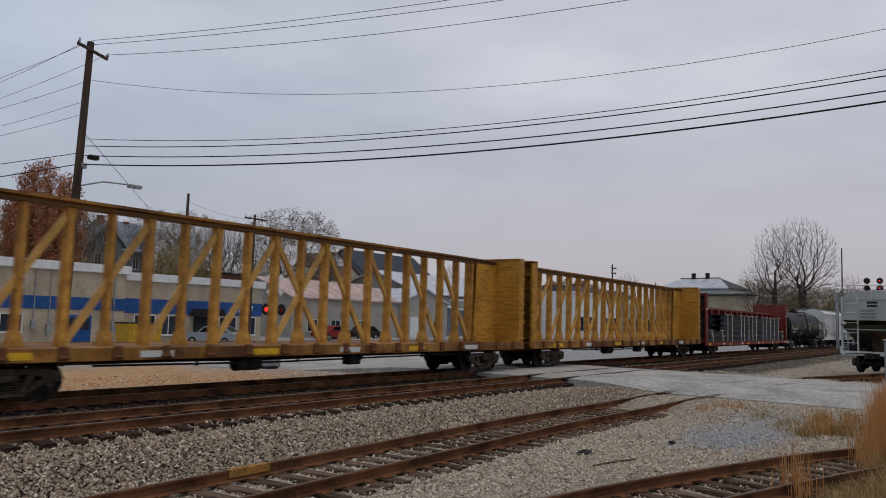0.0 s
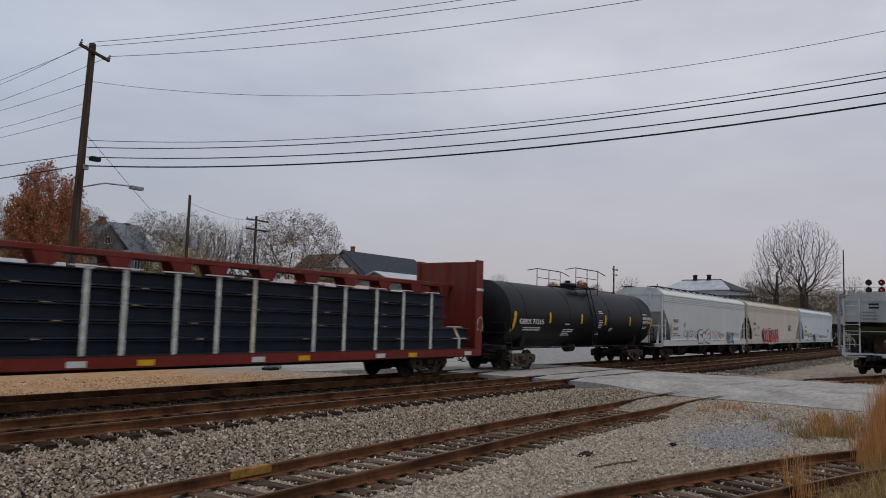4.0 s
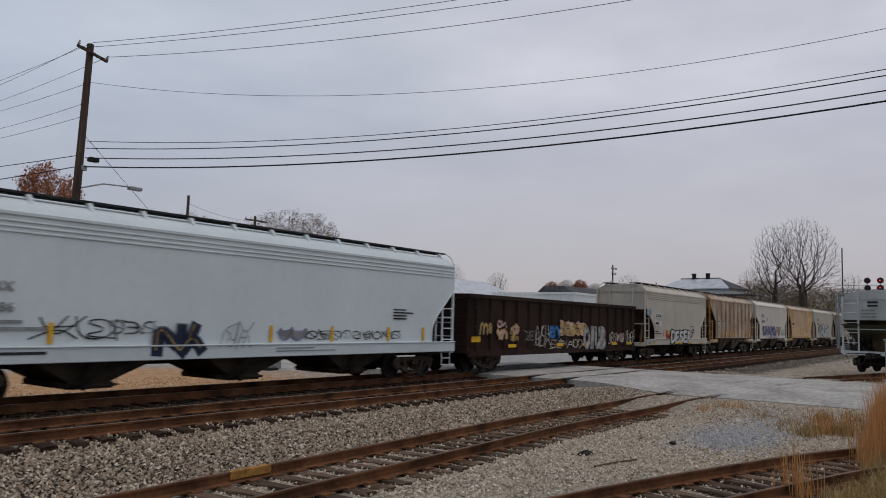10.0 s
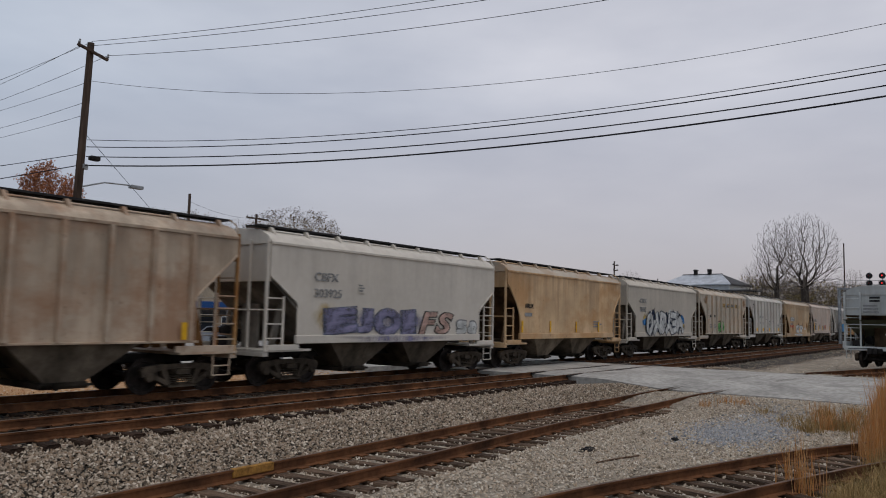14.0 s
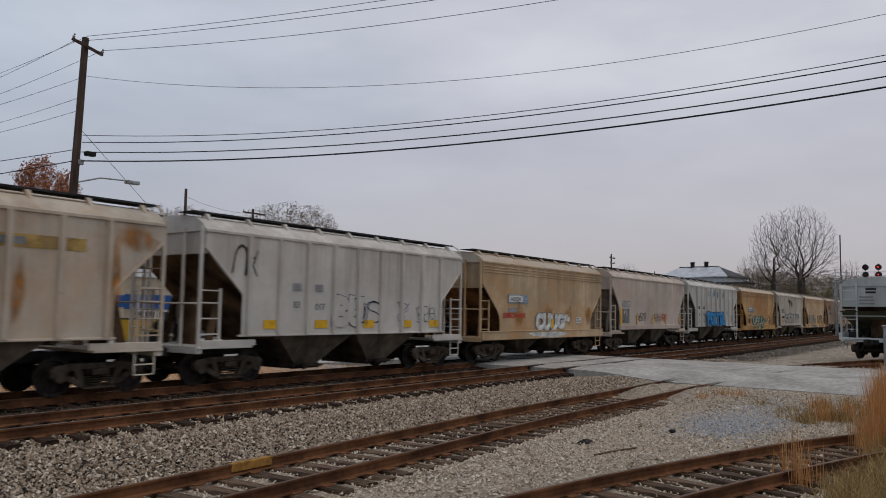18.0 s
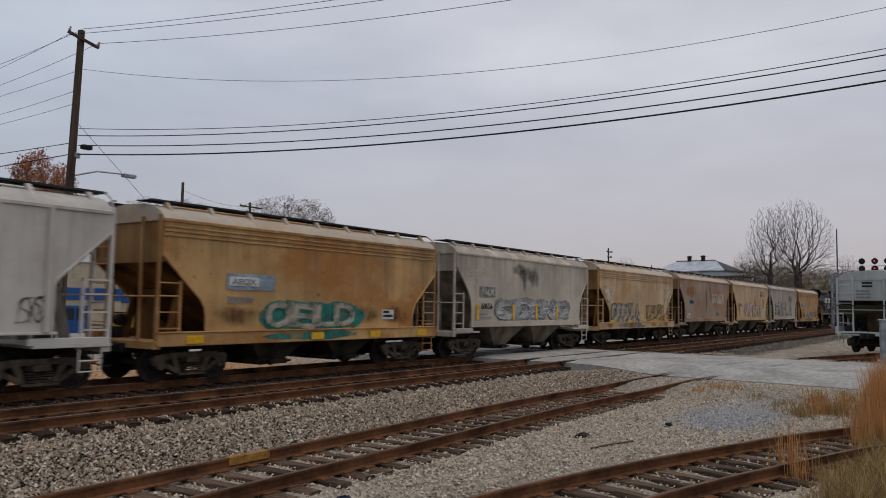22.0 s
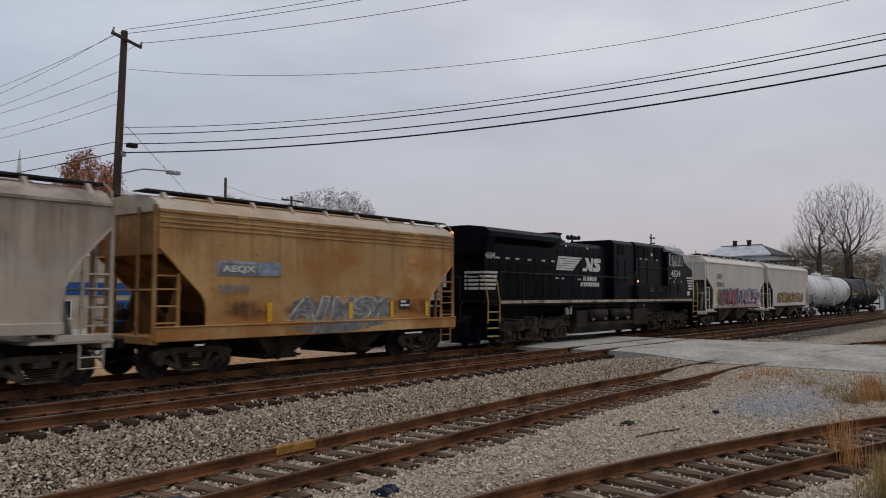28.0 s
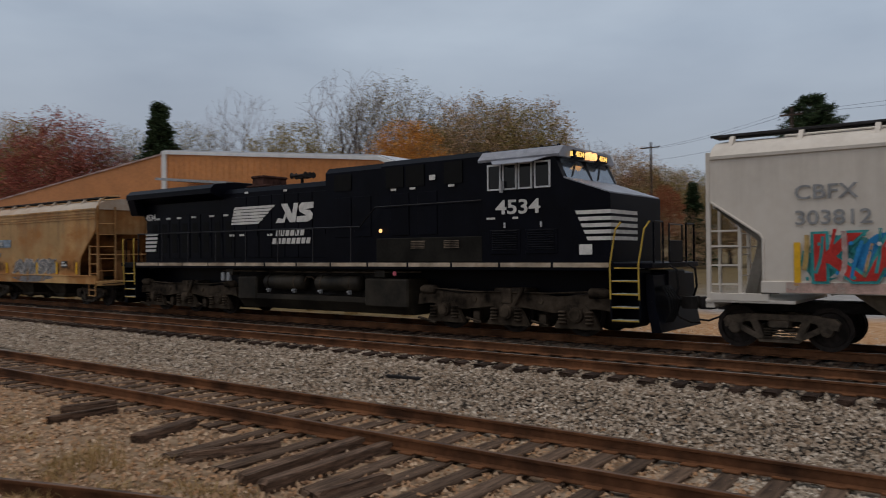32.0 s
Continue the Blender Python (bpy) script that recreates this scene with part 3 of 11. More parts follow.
def spray(name, col, fade=0.0):
    """Sprayed paint; fade: how far it has worn through to the car's own paint."""
    m = mat(name, col, rough=0.7, var=0.2, scale=2.5, streak=0.25, streak_col=tuple(c * 0.5 for c in col))
    if fade:
        nn, ll = m.node_tree.nodes, m.node_tree.links
        co = nn.new("ShaderNodeTexCoord")
        no = nn.new("ShaderNodeTexNoise")
        no.inputs["Scale"].default_value, no.inputs["Detail"].default_value, no.inputs["Roughness"].default_value = 1.6, 8, 0.7
        ll.new(co.outputs["Object"], no.inputs["Vector"])
        mr = nn.new("ShaderNodeMapRange")
        mr.inputs["From Min"].default_value, mr.inputs["From Max"].default_value = 0.40, 0.56
        mr.inputs["To Min"].default_value = 1 - fade
        ll.new(no.outputs["Fac"], mr.inputs["Value"])
        ll.new(mr.outputs["Result"], nn["Principled BSDF"].inputs["Alpha"])
    return m


SP_WHITE = spray("white_spray_paint", (0.62, 0.62, 0.60), 0.35)
SP_BLACK = spray("black_spray_paint", (0.02, 0.02, 0.022), 0.25)
SP_RED = spray("red_spray_paint", (0.46, 0.035, 0.028))
SP_BLUE = spray("blue_spray_paint", (0.03, 0.17, 0.42), 0.3)
SP_SKY = spray("sky_blue_spray_paint", (0.025, 0.23, 0.50))
SP_NAVY = spray("navy_spray_paint", (0.018, 0.026, 0.055), 0.2)
SP_GREY = spray("grey_spray_paint", (0.24, 0.235, 0.235), 0.6)
SP_LOGO = spray("faded_blue_grey_logo_paint", (0.30, 0.37, 0.44), 0.5)
SP_GREEN = spray("green_spray_paint", (0.13, 0.36, 0.10))
SP_TEAL = spray("teal_spray_paint", (0.03, 0.20, 0.16), 0.7)
SP_AQUA = spray("bright_teal_spray_paint", (0.04, 0.30, 0.30), 0.3)
SP_CREAM = spray("cream_patch_paint", (0.60, 0.47, 0.33), 0.55)
SP_WORNGREY = spray("worn_grey_outline_paint", (0.16, 0.135, 0.11), 0.6)
SP_WORNTAN = spray("worn_grey_tan_spray_paint", (0.43, 0.36, 0.285), 0.75)
SP_WORNGOLD = spray("worn_rusty_gold_spray_paint", (0.48, 0.31, 0.15), 0.75)
SP_VIOLET = spray("violet_spray_paint", (0.25, 0.235, 0.36), 0.75)
SP_OCHRE = spray("ochre_spray_paint", (0.46, 0.30, 0.10), 0.6)
SP_PINK = spray("faded_pink_spray_paint", (0.55, 0.36, 0.30), 0.6)
SP_GHOST = spray("chalky_ghost_paint", (0.56, 0.50, 0.44), 0.7)
SP_FAINT = spray("worn_black_line_paint", (0.05, 0.045, 0.04), 0.75)


def stain(name, col, strength):
    """A stain that thins out towards the rim of its patch and is broken by grain."""
    m = mat(name, col, rough=0.9, var=0.3, scale=2.0)
    nn, ll = m.node_tree.nodes, m.node_tree.links
    at = nn.new("ShaderNodeAttribute")
    at.attribute_name = "soft"
    co = nn.new("ShaderNodeTexCoord")
    mp = nn.new("ShaderNodeMapping")
    mp.inputs["Scale"].default_value = (2.2, 2.2, 1.0)
    no = nn.new("ShaderNodeTexNoise")
    no.inputs["Scale"].default_value, no.inputs["Detail"].default_value, no.inputs["Roughness"].default_value = 1.5, 8, 0.7
    ll.new(co.outputs["Object"], mp.inputs["Vector"])
    ll.new(mp.outputs["Vector"], no.inputs["Vector"])
    mr = nn.new("ShaderNodeMapRange")
    mr.inputs["From Min"].default_value, mr.inputs["From Max"].default_value = 0.30, 0.62
    ll.new(no.outputs["Fac"], mr.inputs["Value"])
    mu = nn.new("ShaderNodeMath")
    mu.operation = "MULTIPLY"
    ll.new(mr.outputs["Result"], mu.inputs[0])
    ll.new(at.outputs["Fac"], mu.inputs[1])
    m2 = nn.new("ShaderNodeMath")
    m2.operation = "MULTIPLY"
    m2.inputs[1].default_value = strength
    ll.new(mu.outputs["Value"], m2.inputs[0])
    ll.new(m2.outputs["Value"], nn["Principled BSDF"].inputs["Alpha"])
    return m


SP_RUST = stain("blooming_orange_rust", (0.42, 0.18, 0.042), 0.9)
SP_RUSTDARK = stain("brown_lower_rust_stain", (0.17, 0.08, 0.035), 0.85)
SP_SOOT = stain("sooty_run_off", (0.15, 0.13, 0.11), 0.85)
SP_HAZE = stain("thin_violet_overspray", (0.25, 0.235, 0.38), 0.75)
SP_SKYHAZE = stain("thin_blue_overspray", (0.10, 0.34, 0.50), 0.6)
SP_YELLOWHAZE = stain("thin_yellow_overspray", (0.54, 0.36, 0.07), 0.8)
SP_SILVER = spray("dull_silver_spray_paint", (0.36, 0.345, 0.335), 0.6)
SP_NAVYFADE = spray("faded_navy_spray_paint", (0.13, 0.14, 0.20), 0.7)
SP_PALEPINK = spray("chalky_pink_spray_paint", (0.56, 0.40, 0.36), 0.5)


HOPPER_KINDS = {   # height of the end cut, corner of the cut as (from the end, height), bottom of the side sheet
    "sill": (3.10, ((0.90, 2.28), (1.13, 2.06), (1.26, 1.86), (1.31, 1.62)), 1.24),
    "panel": (3.06, ((1.00, 2.37), (1.06, 2.27)), 1.40),
    "round": (3.46, ((0.32, 3.14), (0.66, 2.75), (0.88, 2.44), (1.00, 2.16), (1.04, 1.88)), 1.40),
    "rib": (3.54, ((1.20, 2.44), (1.26, 2.34)), 1.30),
}


def hopper_parts(L, bays, kind, top):
    """The shared meshes of a covered hopper: body length L, eaves at top."""
    e0, w0, hi = L / 2, 1.54, top
    zc, corner, lo = HOPPER_KINDS[kind]
    zc -= 4.0 - top
    inset = corner[-1][0]

    def side():
        edge = [(-e0, hi), (-e0, zc)] + [(-e0 + a, z) for a, z in corner] + [(-e0 + inset, lo)]
        return Shape().prism(edge + [(-x, z) for x, z in edge[::-1]], -w0, -w0 + 0.03).mesh("side_sheet", 25)

    def cut_edge():
        """The rolled edge of the side sheet round the end opening."""
        line = [(-e0 + 0.02, -w0 - 0.008, zc)] + [(-e0 + a, -w0 - 0.008, z) for a, z in corner] + [(-e0 + inset, -w0 - 0.008, lo)]
        return Shape().pipe(line, 0.028, 6).mesh("cut_edge")

    def eave():
        return Shape().box(-e0, e0, -w0 - 0.035, -w0 - 0.001, hi - 0.05, hi + 0.03, 0.008).mesh("eave_rail")

    def seam():
        return Shape().box(-e0, e0, -w0 - 0.026, -w0 - 0.001, hi - 0.19, hi - 0.15, 0.008).mesh("side_seam")

    def roof():
        w = w0
        arc = [(-w - 0.01, hi - 0.02), (-w - 0.01, hi + 0.02), (-w * 0.95, hi + 0.12), (-w * 0.88, hi + 0.22), (-w * 0.72, hi + 0.34), (-w * 0.4, hi + 0.43), (0, hi + 0.46)]
        arc = arc + [(-a, b) for a, b in arc[::-1][1:]]
        return Shape().prism(arc, -e0, e0, "x").mesh("roof", 25)

    def slope():
        return Shape().prism([(e0 - 0.05, zc - 0.10), (e0 - inset - 1.25, 1.15), (e0 - inset - 1.35, 1.20), (e0 - 0.16, zc - 0.05)], -w0 + 0.031, w0 - 0.031).mesh("end_slope_sheet")

    def end_wall():
        return Shape().box(e0 - 0.12, e0 - 0.04, -w0 + 0.031, w0 - 0.031, zc - 0.14, hi, 0.01).mesh("end_sheet")

    def sill():
        q = Shape()
        if kind == "sill":
            q.box(-e0 - 0.08, e0 + 0.08, -1.60, -1.50, 0.90, 1.24, 0.014)
            q.box(-e0 - 0.08, e0 + 0.08, -1.63, -1.52, 1.225, 1.262, 0.008)
        elif kind == "rib":
            q.box(-e0 + inset - 0.1, e0 - inset + 0.1, -1.585, -1.48, 1.255, 1.31, 0.008)
            q.box(-e0 - 0.02, -e0 + inset + 0.5, -1.54, -1.46, 1.02, 1.18, 0.01)
            q.box(e0 - inset - 0.5, e0 + 0.02, -1.54, -1.46, 1.02, 1.18, 0.01)
        else:
            q.box(-e0 + inset - 0.04, e0 - inset + 0.04, -1.59, -1.48, 1.18, 1.42, 0.012)
            q.box(-e0 - 0.02, -e0 + inset + 0.1, -1.56, -1.47, 1.00, 1.16, 0.01)
            q.box(e0 - inset - 0.1, e0 + 0.02, -1.56, -1.47, 1.00, 1.16, 0.01)
        return q.mesh("side_sill")

    def spine():
        return Shape().box(-L / 2 - 0.25, L / 2 + 0.25, -0.32, 0.32, 0.72, 0.955, 0.02).mesh("centre_sill")

    def bay():
        q = Shape()
        h = (L - 2 * inset - 2.6) / bays / 2
        zt, yt = lo + 0.02, 1.47
        q.add([(-h, -yt, zt), (h, -yt, zt), (h, yt, zt), (-h, yt, zt), (-0.46, -0.98, 0.40), (0.46, -0.98, 0.40), (0.46, 0.98, 0.40), (-0.46, 0.98, 0.40)],
              [(0, 1, 5, 4), (1, 2, 6, 5), (2, 3, 7, 6), (3, 0, 4, 7), (0, 3, 2, 1), (4, 5, 6, 7)])
        return q.mesh("discharge_bay")

    def gate():
        q = Shape()
        q.box(-0.54, 0.54, -1.04, 1.04, 0.26, 0.41, 0.02)
        q.box(-0.62, 0.62, -1.10, -1.02, 0.31, 0.37, 0.01)
        q.rod((-0.32, -1.26, 0.34), (-0.32, 1.26, 0.34), 0.045, 8)
        q.lathe([(-1.29, 0.03), (-1.28, 0.09), (-1.24, 0.09), (-1.23, 0.03)], "y", 10, (-0.32, 0, 0.34))
        return q.mesh("outlet_gate")

    def rib():
        q = Shape()
        q.prism([(-0.06, 0), (-0.05, -0.11), (0.05, -0.11), (0.06, 0)], lo + 0.012, top - 0.04, "z")
        return q.mesh("rib")

    def catwalk():
        return Shape().box(-L / 2 - 0.12, L / 2 + 0.12, -1.06, -0.50, top + 0.49, top + 0.515, 0.008).mesh("running_board")

    def walk_edge():
        return Shape().box(-L / 2 - 0.12, L / 2 + 0.12, -1.085, -1.062, top + 0.475, top + 0.53, 0.006).mesh("board_edge")

    def hatch():
        return Shape().box(-L / 2 + 1.2, L / 2 - 1.2, -0.36, 0.36, top + 0.42, top + 0.52, 0.03).mesh("hatch_cover")

    def bracket():
        q = Shape()
        q.prism([(-1.40, top + 0.16), (-1.30, top + 0.25), (-1.12, top + 0.474), (-1.02, top + 0.474), (-1.02, top + 0.30)], -0.045, 0.045, "x")
        return q.mesh("roof_bracket")

    def corner_post():
        return Shape().box(L / 2 + 0.01, L / 2 + 0.10, 0, 0.08, 0.92, top + 0.12, 0.01).mesh("corner_post")

    def roof_hoop():
        z = top + 0.12
        return Shape().pipe([(L / 2 + 0.05, -1.46, z), (L / 2 + 0.05, -1.36, z + 0.22), (L / 2 + 0.05, -1.10, z + 0.38), (L / 2 + 0.05, -0.55, z + 0.46), (L / 2 + 0.05, -0.50, z + 0.44)], 0.022, 6).mesh("roof_grab")

    def ladder_post():
        return Shape().box(L / 2 - 0.62, L / 2 - 0.55, 0.01, 0.06, 0.95, 2.52, 0.008).mesh("ladder_post")

    def side_rung():
        return Shape().box(L / 2 - 0.60, L / 2 + 0.05, 0.01, 0.04, 0, 0.035).mesh("rung")

    def end_post():
        return Shape().box(L / 2 + 0.02, L / 2 + 0.09, 0, 0.07, 0.95, top + 0.10, 0.01).mesh("end_post")

    def end_rung():
        return Shape().rod((L / 2 + 0.06, -1.48, 0), (L / 2 + 0.06, -0.72, 0), 0.017, 5).mesh("rung")

    def end_rail():
        return Shape().rod((L / 2 + 0.06, -1.45, 2.12), (L / 2 + 0.06, 1.45, 2.12), 0.025, 6).mesh("end_rail")

    def platform():
        q = Shape()
        e = L / 2
        q.box(e - 1.65, e + 0.12, -1.54, 1.54, 0.96, 1.03, 0.01)
        q.box(e - 0.06, e + 0.12, -1.5, 1.5, 0.84, 0.96, 0.01)
        q.pipe([(e - 0.62, -1.5, 0.95), (e - 0.62, -1.5, 0.42), (e - 0.10, -1.5, 0.42), (e - 0.10, -1.5, 0.95)], 0.024, 5)
        q.rod((e - 0.62, -1.5, 0.66), (e - 0.10, -1.5, 0.66), 0.02, 5)
        return q.mesh("end_platform")

    def brace():
        """The stay from the platform up to the slope sheet."""
        q = Shape()
        for y in (-0.95, 0.95):
            q.prism([(L / 2 - 0.75, 1.0), (L / 2 - 0.50, 1.0), (L / 2 - 0.85, 2.35), (L / 2 - 1.0, 2.20)], y - 0.03, y + 0.03)
        q.box(L / 2 - 0.72, L / 2 - 0.62, -0.35, 0.35, 1.02, 2.3, 0.01)
        return q.mesh("slope_stay")

    def brake():
        q = Shape()
        e = L / 2
        q.lathe([(e - 1.35, 0.1), (e - 1.3, 0.2), (e - 0.85, 0.2), (e - 0.8, 0.1)], "x", 14, (0, -0.7, 1.35))
        q.lathe([(-1.05, 0.05), (-1.05, 0.16), (-0.85, 0.16), (-0.85, 0.05)], "y", 12, (e - 0.5, 0, 1.5))
        q.pipe([(e - 1.0, -1.0, 1.05), (e - 0.9, -0.9, 2.2), (e - 0.9, -0.2, 2.3)], 0.035, 6)
        q.box(e - 0.55, e - 0.2, -1.25, -0.85, 1.04, 1.32, 0.02)
        return q.mesh("brake_gear", 30)
    key = (L, bays, kind, top)
    makers = dict(side=side, cut_edge=cut_edge, eave=eave, seam=seam, roof=roof, slope=slope, end_wall=end_wall, sill=sill, spine=spine, bay=bay, gate=gate, rib=rib, walk=catwalk, walk_edge=walk_edge, hatch=hatch, bracket=bracket,
                  corner_post=corner_post, roof_hoop=roof_hoop, ladder_post=ladder_post, side_rung=side_rung, end_post=end_post, end_rung=end_rung, end_rail=end_rail, platform=platform, brace=brace, brake=brake)
    return {n: once((n, key), f) for n, f in makers.items()}


def hopper(x, paint, label, bays=2, kind="sill", sill=None, roof=None, L=None, top=4.0, boards=True, slope=None, bay=None, ends=None):
    """A covered hopper with its middle at x at the start."""
    L = L or (11.2 if kind == "sill" else 11.6)
    car = thing("covered_hopper", pose(x, TRAIN_Y, 0), label, "rail car", "freight cars of the passing train")
    p = hopper_parts(L, bays, kind, top)
    inset = HOPPER_KINDS[kind][1][-1][0]
    part("roof", p["roof"], roof or paint, car)
    part("centre_sill", p["spine"], STEEL_DARK, car, "grimy centre sill")
    for turn in (0, 180):
        m = pose(0, 0, 0, 0, 0, turn)
        part("side_sheet", p["side"], paint, car, at=m)
        part("side_sill", p["sill"], sill or paint, car, at=m)
        part("end_sheet", p["end_wall"], ends or paint, car, at=m)
        part("eave_rail", p["eave"], paint, car, at=m)
        for flip in (1, -1):
            part("cut_edge", p["cut_edge"], paint, car, at=m @ Matrix.Diagonal((flip, 1, 1, 1)))
        for dz in (0.0, -0.11, -0.22) if kind == "sill" else ():
            part("side_seam", p["seam"], paint, car, at=m @ pose(0, 0, dz))
        part("end_slope_sheet", p["slope"], slope or P_SLOPE, car, "dirty end slope sheet, most kinds tinted dark for shade", m)
        part("slope_stay", p["brace"], slope or P_SLOPE, car, at=m)
        if boards:
            part("running_board", p["walk"], WALKWAY, car, "dark steel grating running board", m)
            part("board_edge", p["walk_edge"], WALKWAY, car, at=m)
    part("hatch_cover", p["hatch"], paint, car)
    n = 9 if bays == 2 else 14
    for k in range(n if boards else 0):
        bx = -L / 2 + 0.35 + k * (L - 0.7) / (n - 1)
        part("roof_bracket", p["bracket"], roof or paint, car, at=pose(bx, 0, 0))
        part("roof_bracket", p["bracket"], roof or paint, car, at=pose(bx, 0, 0, 0, 0, 180))
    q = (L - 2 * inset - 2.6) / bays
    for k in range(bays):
        b = part("discharge_bay", p["bay"], bay or (P_BAY if kind == "sill" else P_BAYPALE), car, "brown discharge bay", at=pose(-q * bays / 2 + q * (k + 0.5), 0, 0))
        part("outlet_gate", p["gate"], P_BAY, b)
    if kind == "rib":
        for k in range(9):
            part("rib", p["rib"], paint, car, at=pose(-L / 2 + 1.42 + k * (L - 2.84) / 8, -1.54, 0))
    for turn in (0, 180):
        m = pose(0, 0, 0, 0, 0, turn)
        for y in (-1.51, 1.43):
            part("corner_post", p["corner_post"], ends or paint, car, at=m @ pose(0, y, 0))
            part("ladder_post", p["ladder_post"], paint, car, at=m @ pose(0, y, 0))
            for z in (1.32, 1.72, 2.12, 2.44):
                part("rung", p["side_rung"], paint, car, at=m @ pose(0, y, z))
        for y in (-0.75, 0.70):
            part("end_post", p["end_post"], ends or paint, car, at=m @ pose(0, y, 0))
        for z in (1.45, 1.95, 2.45, 2.95, 3.4):
            part("rung", p["end_rung"], paint, car, at=m @ pose(0, 0, z))
        part("end_rail", p["end_rail"], paint, car, at=m)
        if boards:
            part("roof_grab", p["roof_hoop"], paint, car, at=m)
        part("end_platform", p["platform"], paint, car, at=m)
    part("brake_gear", p["brake"], STEEL_DARK, car, at=pose(0, 0, 0, 0, 0, 180))
    c = L / 2 - (1.25 if bays == 2 else 1.75)
    for tx in (-c, c):
        add_truck(car, tx)
    add_couplers(car, L / 2 + 0.42)
    TRAIN.append((car, x))
    return car


P_RUSTEND = car_paint("rust_run_ochre_end_paint", (0.40, 0.235, 0.10), 0.9, (0.22, 0.085, 0.02), var=0.3, patches=0.9, patch_col=(0.26, 0.10, 0.022), drips=0.7, drip_col=(0.16, 0.07, 0.02))
WALKWAY = mat("dark_steel_grating", (0.035, 0.034, 0.035), rough=0.7, metal=0.4, var=0.3, scale=6)
# Darker brown for outlet gates and the bays of sill-type cars.
P_BAY = mat("dark_brown_bay_paint", (0.043, 0.035, 0.027), rough=0.95, spec=0.05, var=0.5, scale=1.5, streak=0.4, streak_col=(0.09, 0.065, 0.045), bump=0.2, bscale=15)
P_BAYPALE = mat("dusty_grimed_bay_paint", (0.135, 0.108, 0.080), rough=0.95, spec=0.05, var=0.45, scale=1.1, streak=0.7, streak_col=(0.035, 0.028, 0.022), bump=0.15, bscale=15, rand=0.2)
# Dirt crust, with the end recess's shade mixed into the base colour.
P_SLOPE = mat("dirty_shade_darkened_slope_sheet", (0.115, 0.072, 0.042), rough=0.95, spec=0.05, var=0.5, scale=1.0, streak=0.5, streak_col=(0.03, 0.022, 0.017), bump=0.2, bscale=15, rand=0.3)
P_SLOPEGREY = mat("grimy_grey_slope_sheet", (0.22, 0.195, 0.165), rough=0.95, spec=0.05, var=0.4, scale=0.9, streak=0.6, streak_col=(0.06, 0.05, 0.042), bump=0.15, bscale=15, rand=0.2)
P_SLOPERUST = mat("rusted_slope_sheet", (0.17, 0.085, 0.035), rough=0.95, spec=0.05, var=0.5, scale=0.9, streak=0.6, streak_col=(0.04, 0.024, 0.015), bump=0.2, bscale=15, rand=0.2)
P_WHITE = car_paint("white_car_paint", (0.64, 0.64, 0.62), 0.03, (0.46, 0.43, 0.38), var=0.035, drips=0.05)
P_ICE = car_paint("pale_blue_white_car_paint", (0.60, 0.645, 0.66), 0.03, (0.46, 0.45, 0.42), var=0.035, drips=0.05)
P_BEIGEROOF = car_paint("warm_grey_roof_with_rust_spots", (0.58, 0.515, 0.44), 0.12, (0.36, 0.26, 0.17), patches=0.5, patch_col=(0.50, 0.25, 0.07), drips=0.0)
P_BEIGE = car_paint("warm_grey_car_paint", (0.59, 0.525, 0.45), 0.06, (0.42, 0.33, 0.24), var=0.05, drips=0.15, drip_col=(0.46, 0.32, 0.20))
P_PUTTY = car_paint("dusty_putty_car_paint", (0.52, 0.46, 0.385), 0.1, (0.36, 0.30, 0.235), var=0.07, drips=0.22)
P_LIGHT = car_paint("light_grey_car_paint", (0.60, 0.545, 0.475), 0.08, (0.42, 0.35, 0.28), var=0.06, drips=0.16)
P_TAN = car_paint("rust_stained_tan_paint", (0.53, 0.315, 0.13), 0.45, (0.24, 0.13, 0.06), var=0.2, patches=0.9, patch_col=(0.36, 0.145, 0.035), drips=0.75, drip_col=(0.17, 0.105, 0.055))
P_BUFF = car_paint("dusty_buff_car_paint", (0.51, 0.375, 0.235), 0.35, (0.30, 0.18, 0.09), var=0.2, patches=0.55, patch_col=(0.40, 0.20, 0.065), drips=0.6, drip_col=(0.20, 0.14, 0.09))
P_ASH = car_paint("warm_ash_grey_car_paint", (0.51, 0.445, 0.365), 0.3, (0.30, 0.23, 0.165), var=0.2, patches=0.15, patch_col=(0.38, 0.25, 0.14), drips=0.65, drip_col=(0.17, 0.14, 0.11))
P_TANB = car_paint("cream_tan_car_paint", (0.61, 0.42, 0.245), 0.5, (0.33, 0.18, 0.085), var=0.18, patches=0.6, patch_col=(0.42, 0.20, 0.06), drips=0.6, drip_col=(0.22, 0.14, 0.08))
P_BROWN = car_paint("rusty_brown_grey_paint", (0.37, 0.265, 0.185), 0.5, (0.22, 0.12, 0.07), var=0.2, patches=0.85, patch_col=(0.34, 0.135, 0.045), drips=0.5)
P_GREY = car_paint("sooty_grey_car_paint", (0.47, 0.395, 0.33), 0.35, (0.26, 0.19, 0.14), var=0.2, patches=0.2, patch_col=(0.36, 0.22, 0.12), drips=0.8, drip_col=(0.15, 0.115, 0.09))
P_PINKGREY = car_paint("pinkish_grey_car_paint", (0.52, 0.43, 0.365), 0.3, (0.32, 0.22, 0.16), var=0.15, patches=0.22, patch_col=(0.40, 0.21, 0.10), drips=0.35)
P_DUSTROOF = car_paint("dusty_pale_roof_paint", (0.47, 0.40, 0.32), 0.3, (0.30, 0.20, 0.12), patches=0.4, patch_col=(0.36, 0.17, 0.06), drips=0.0)
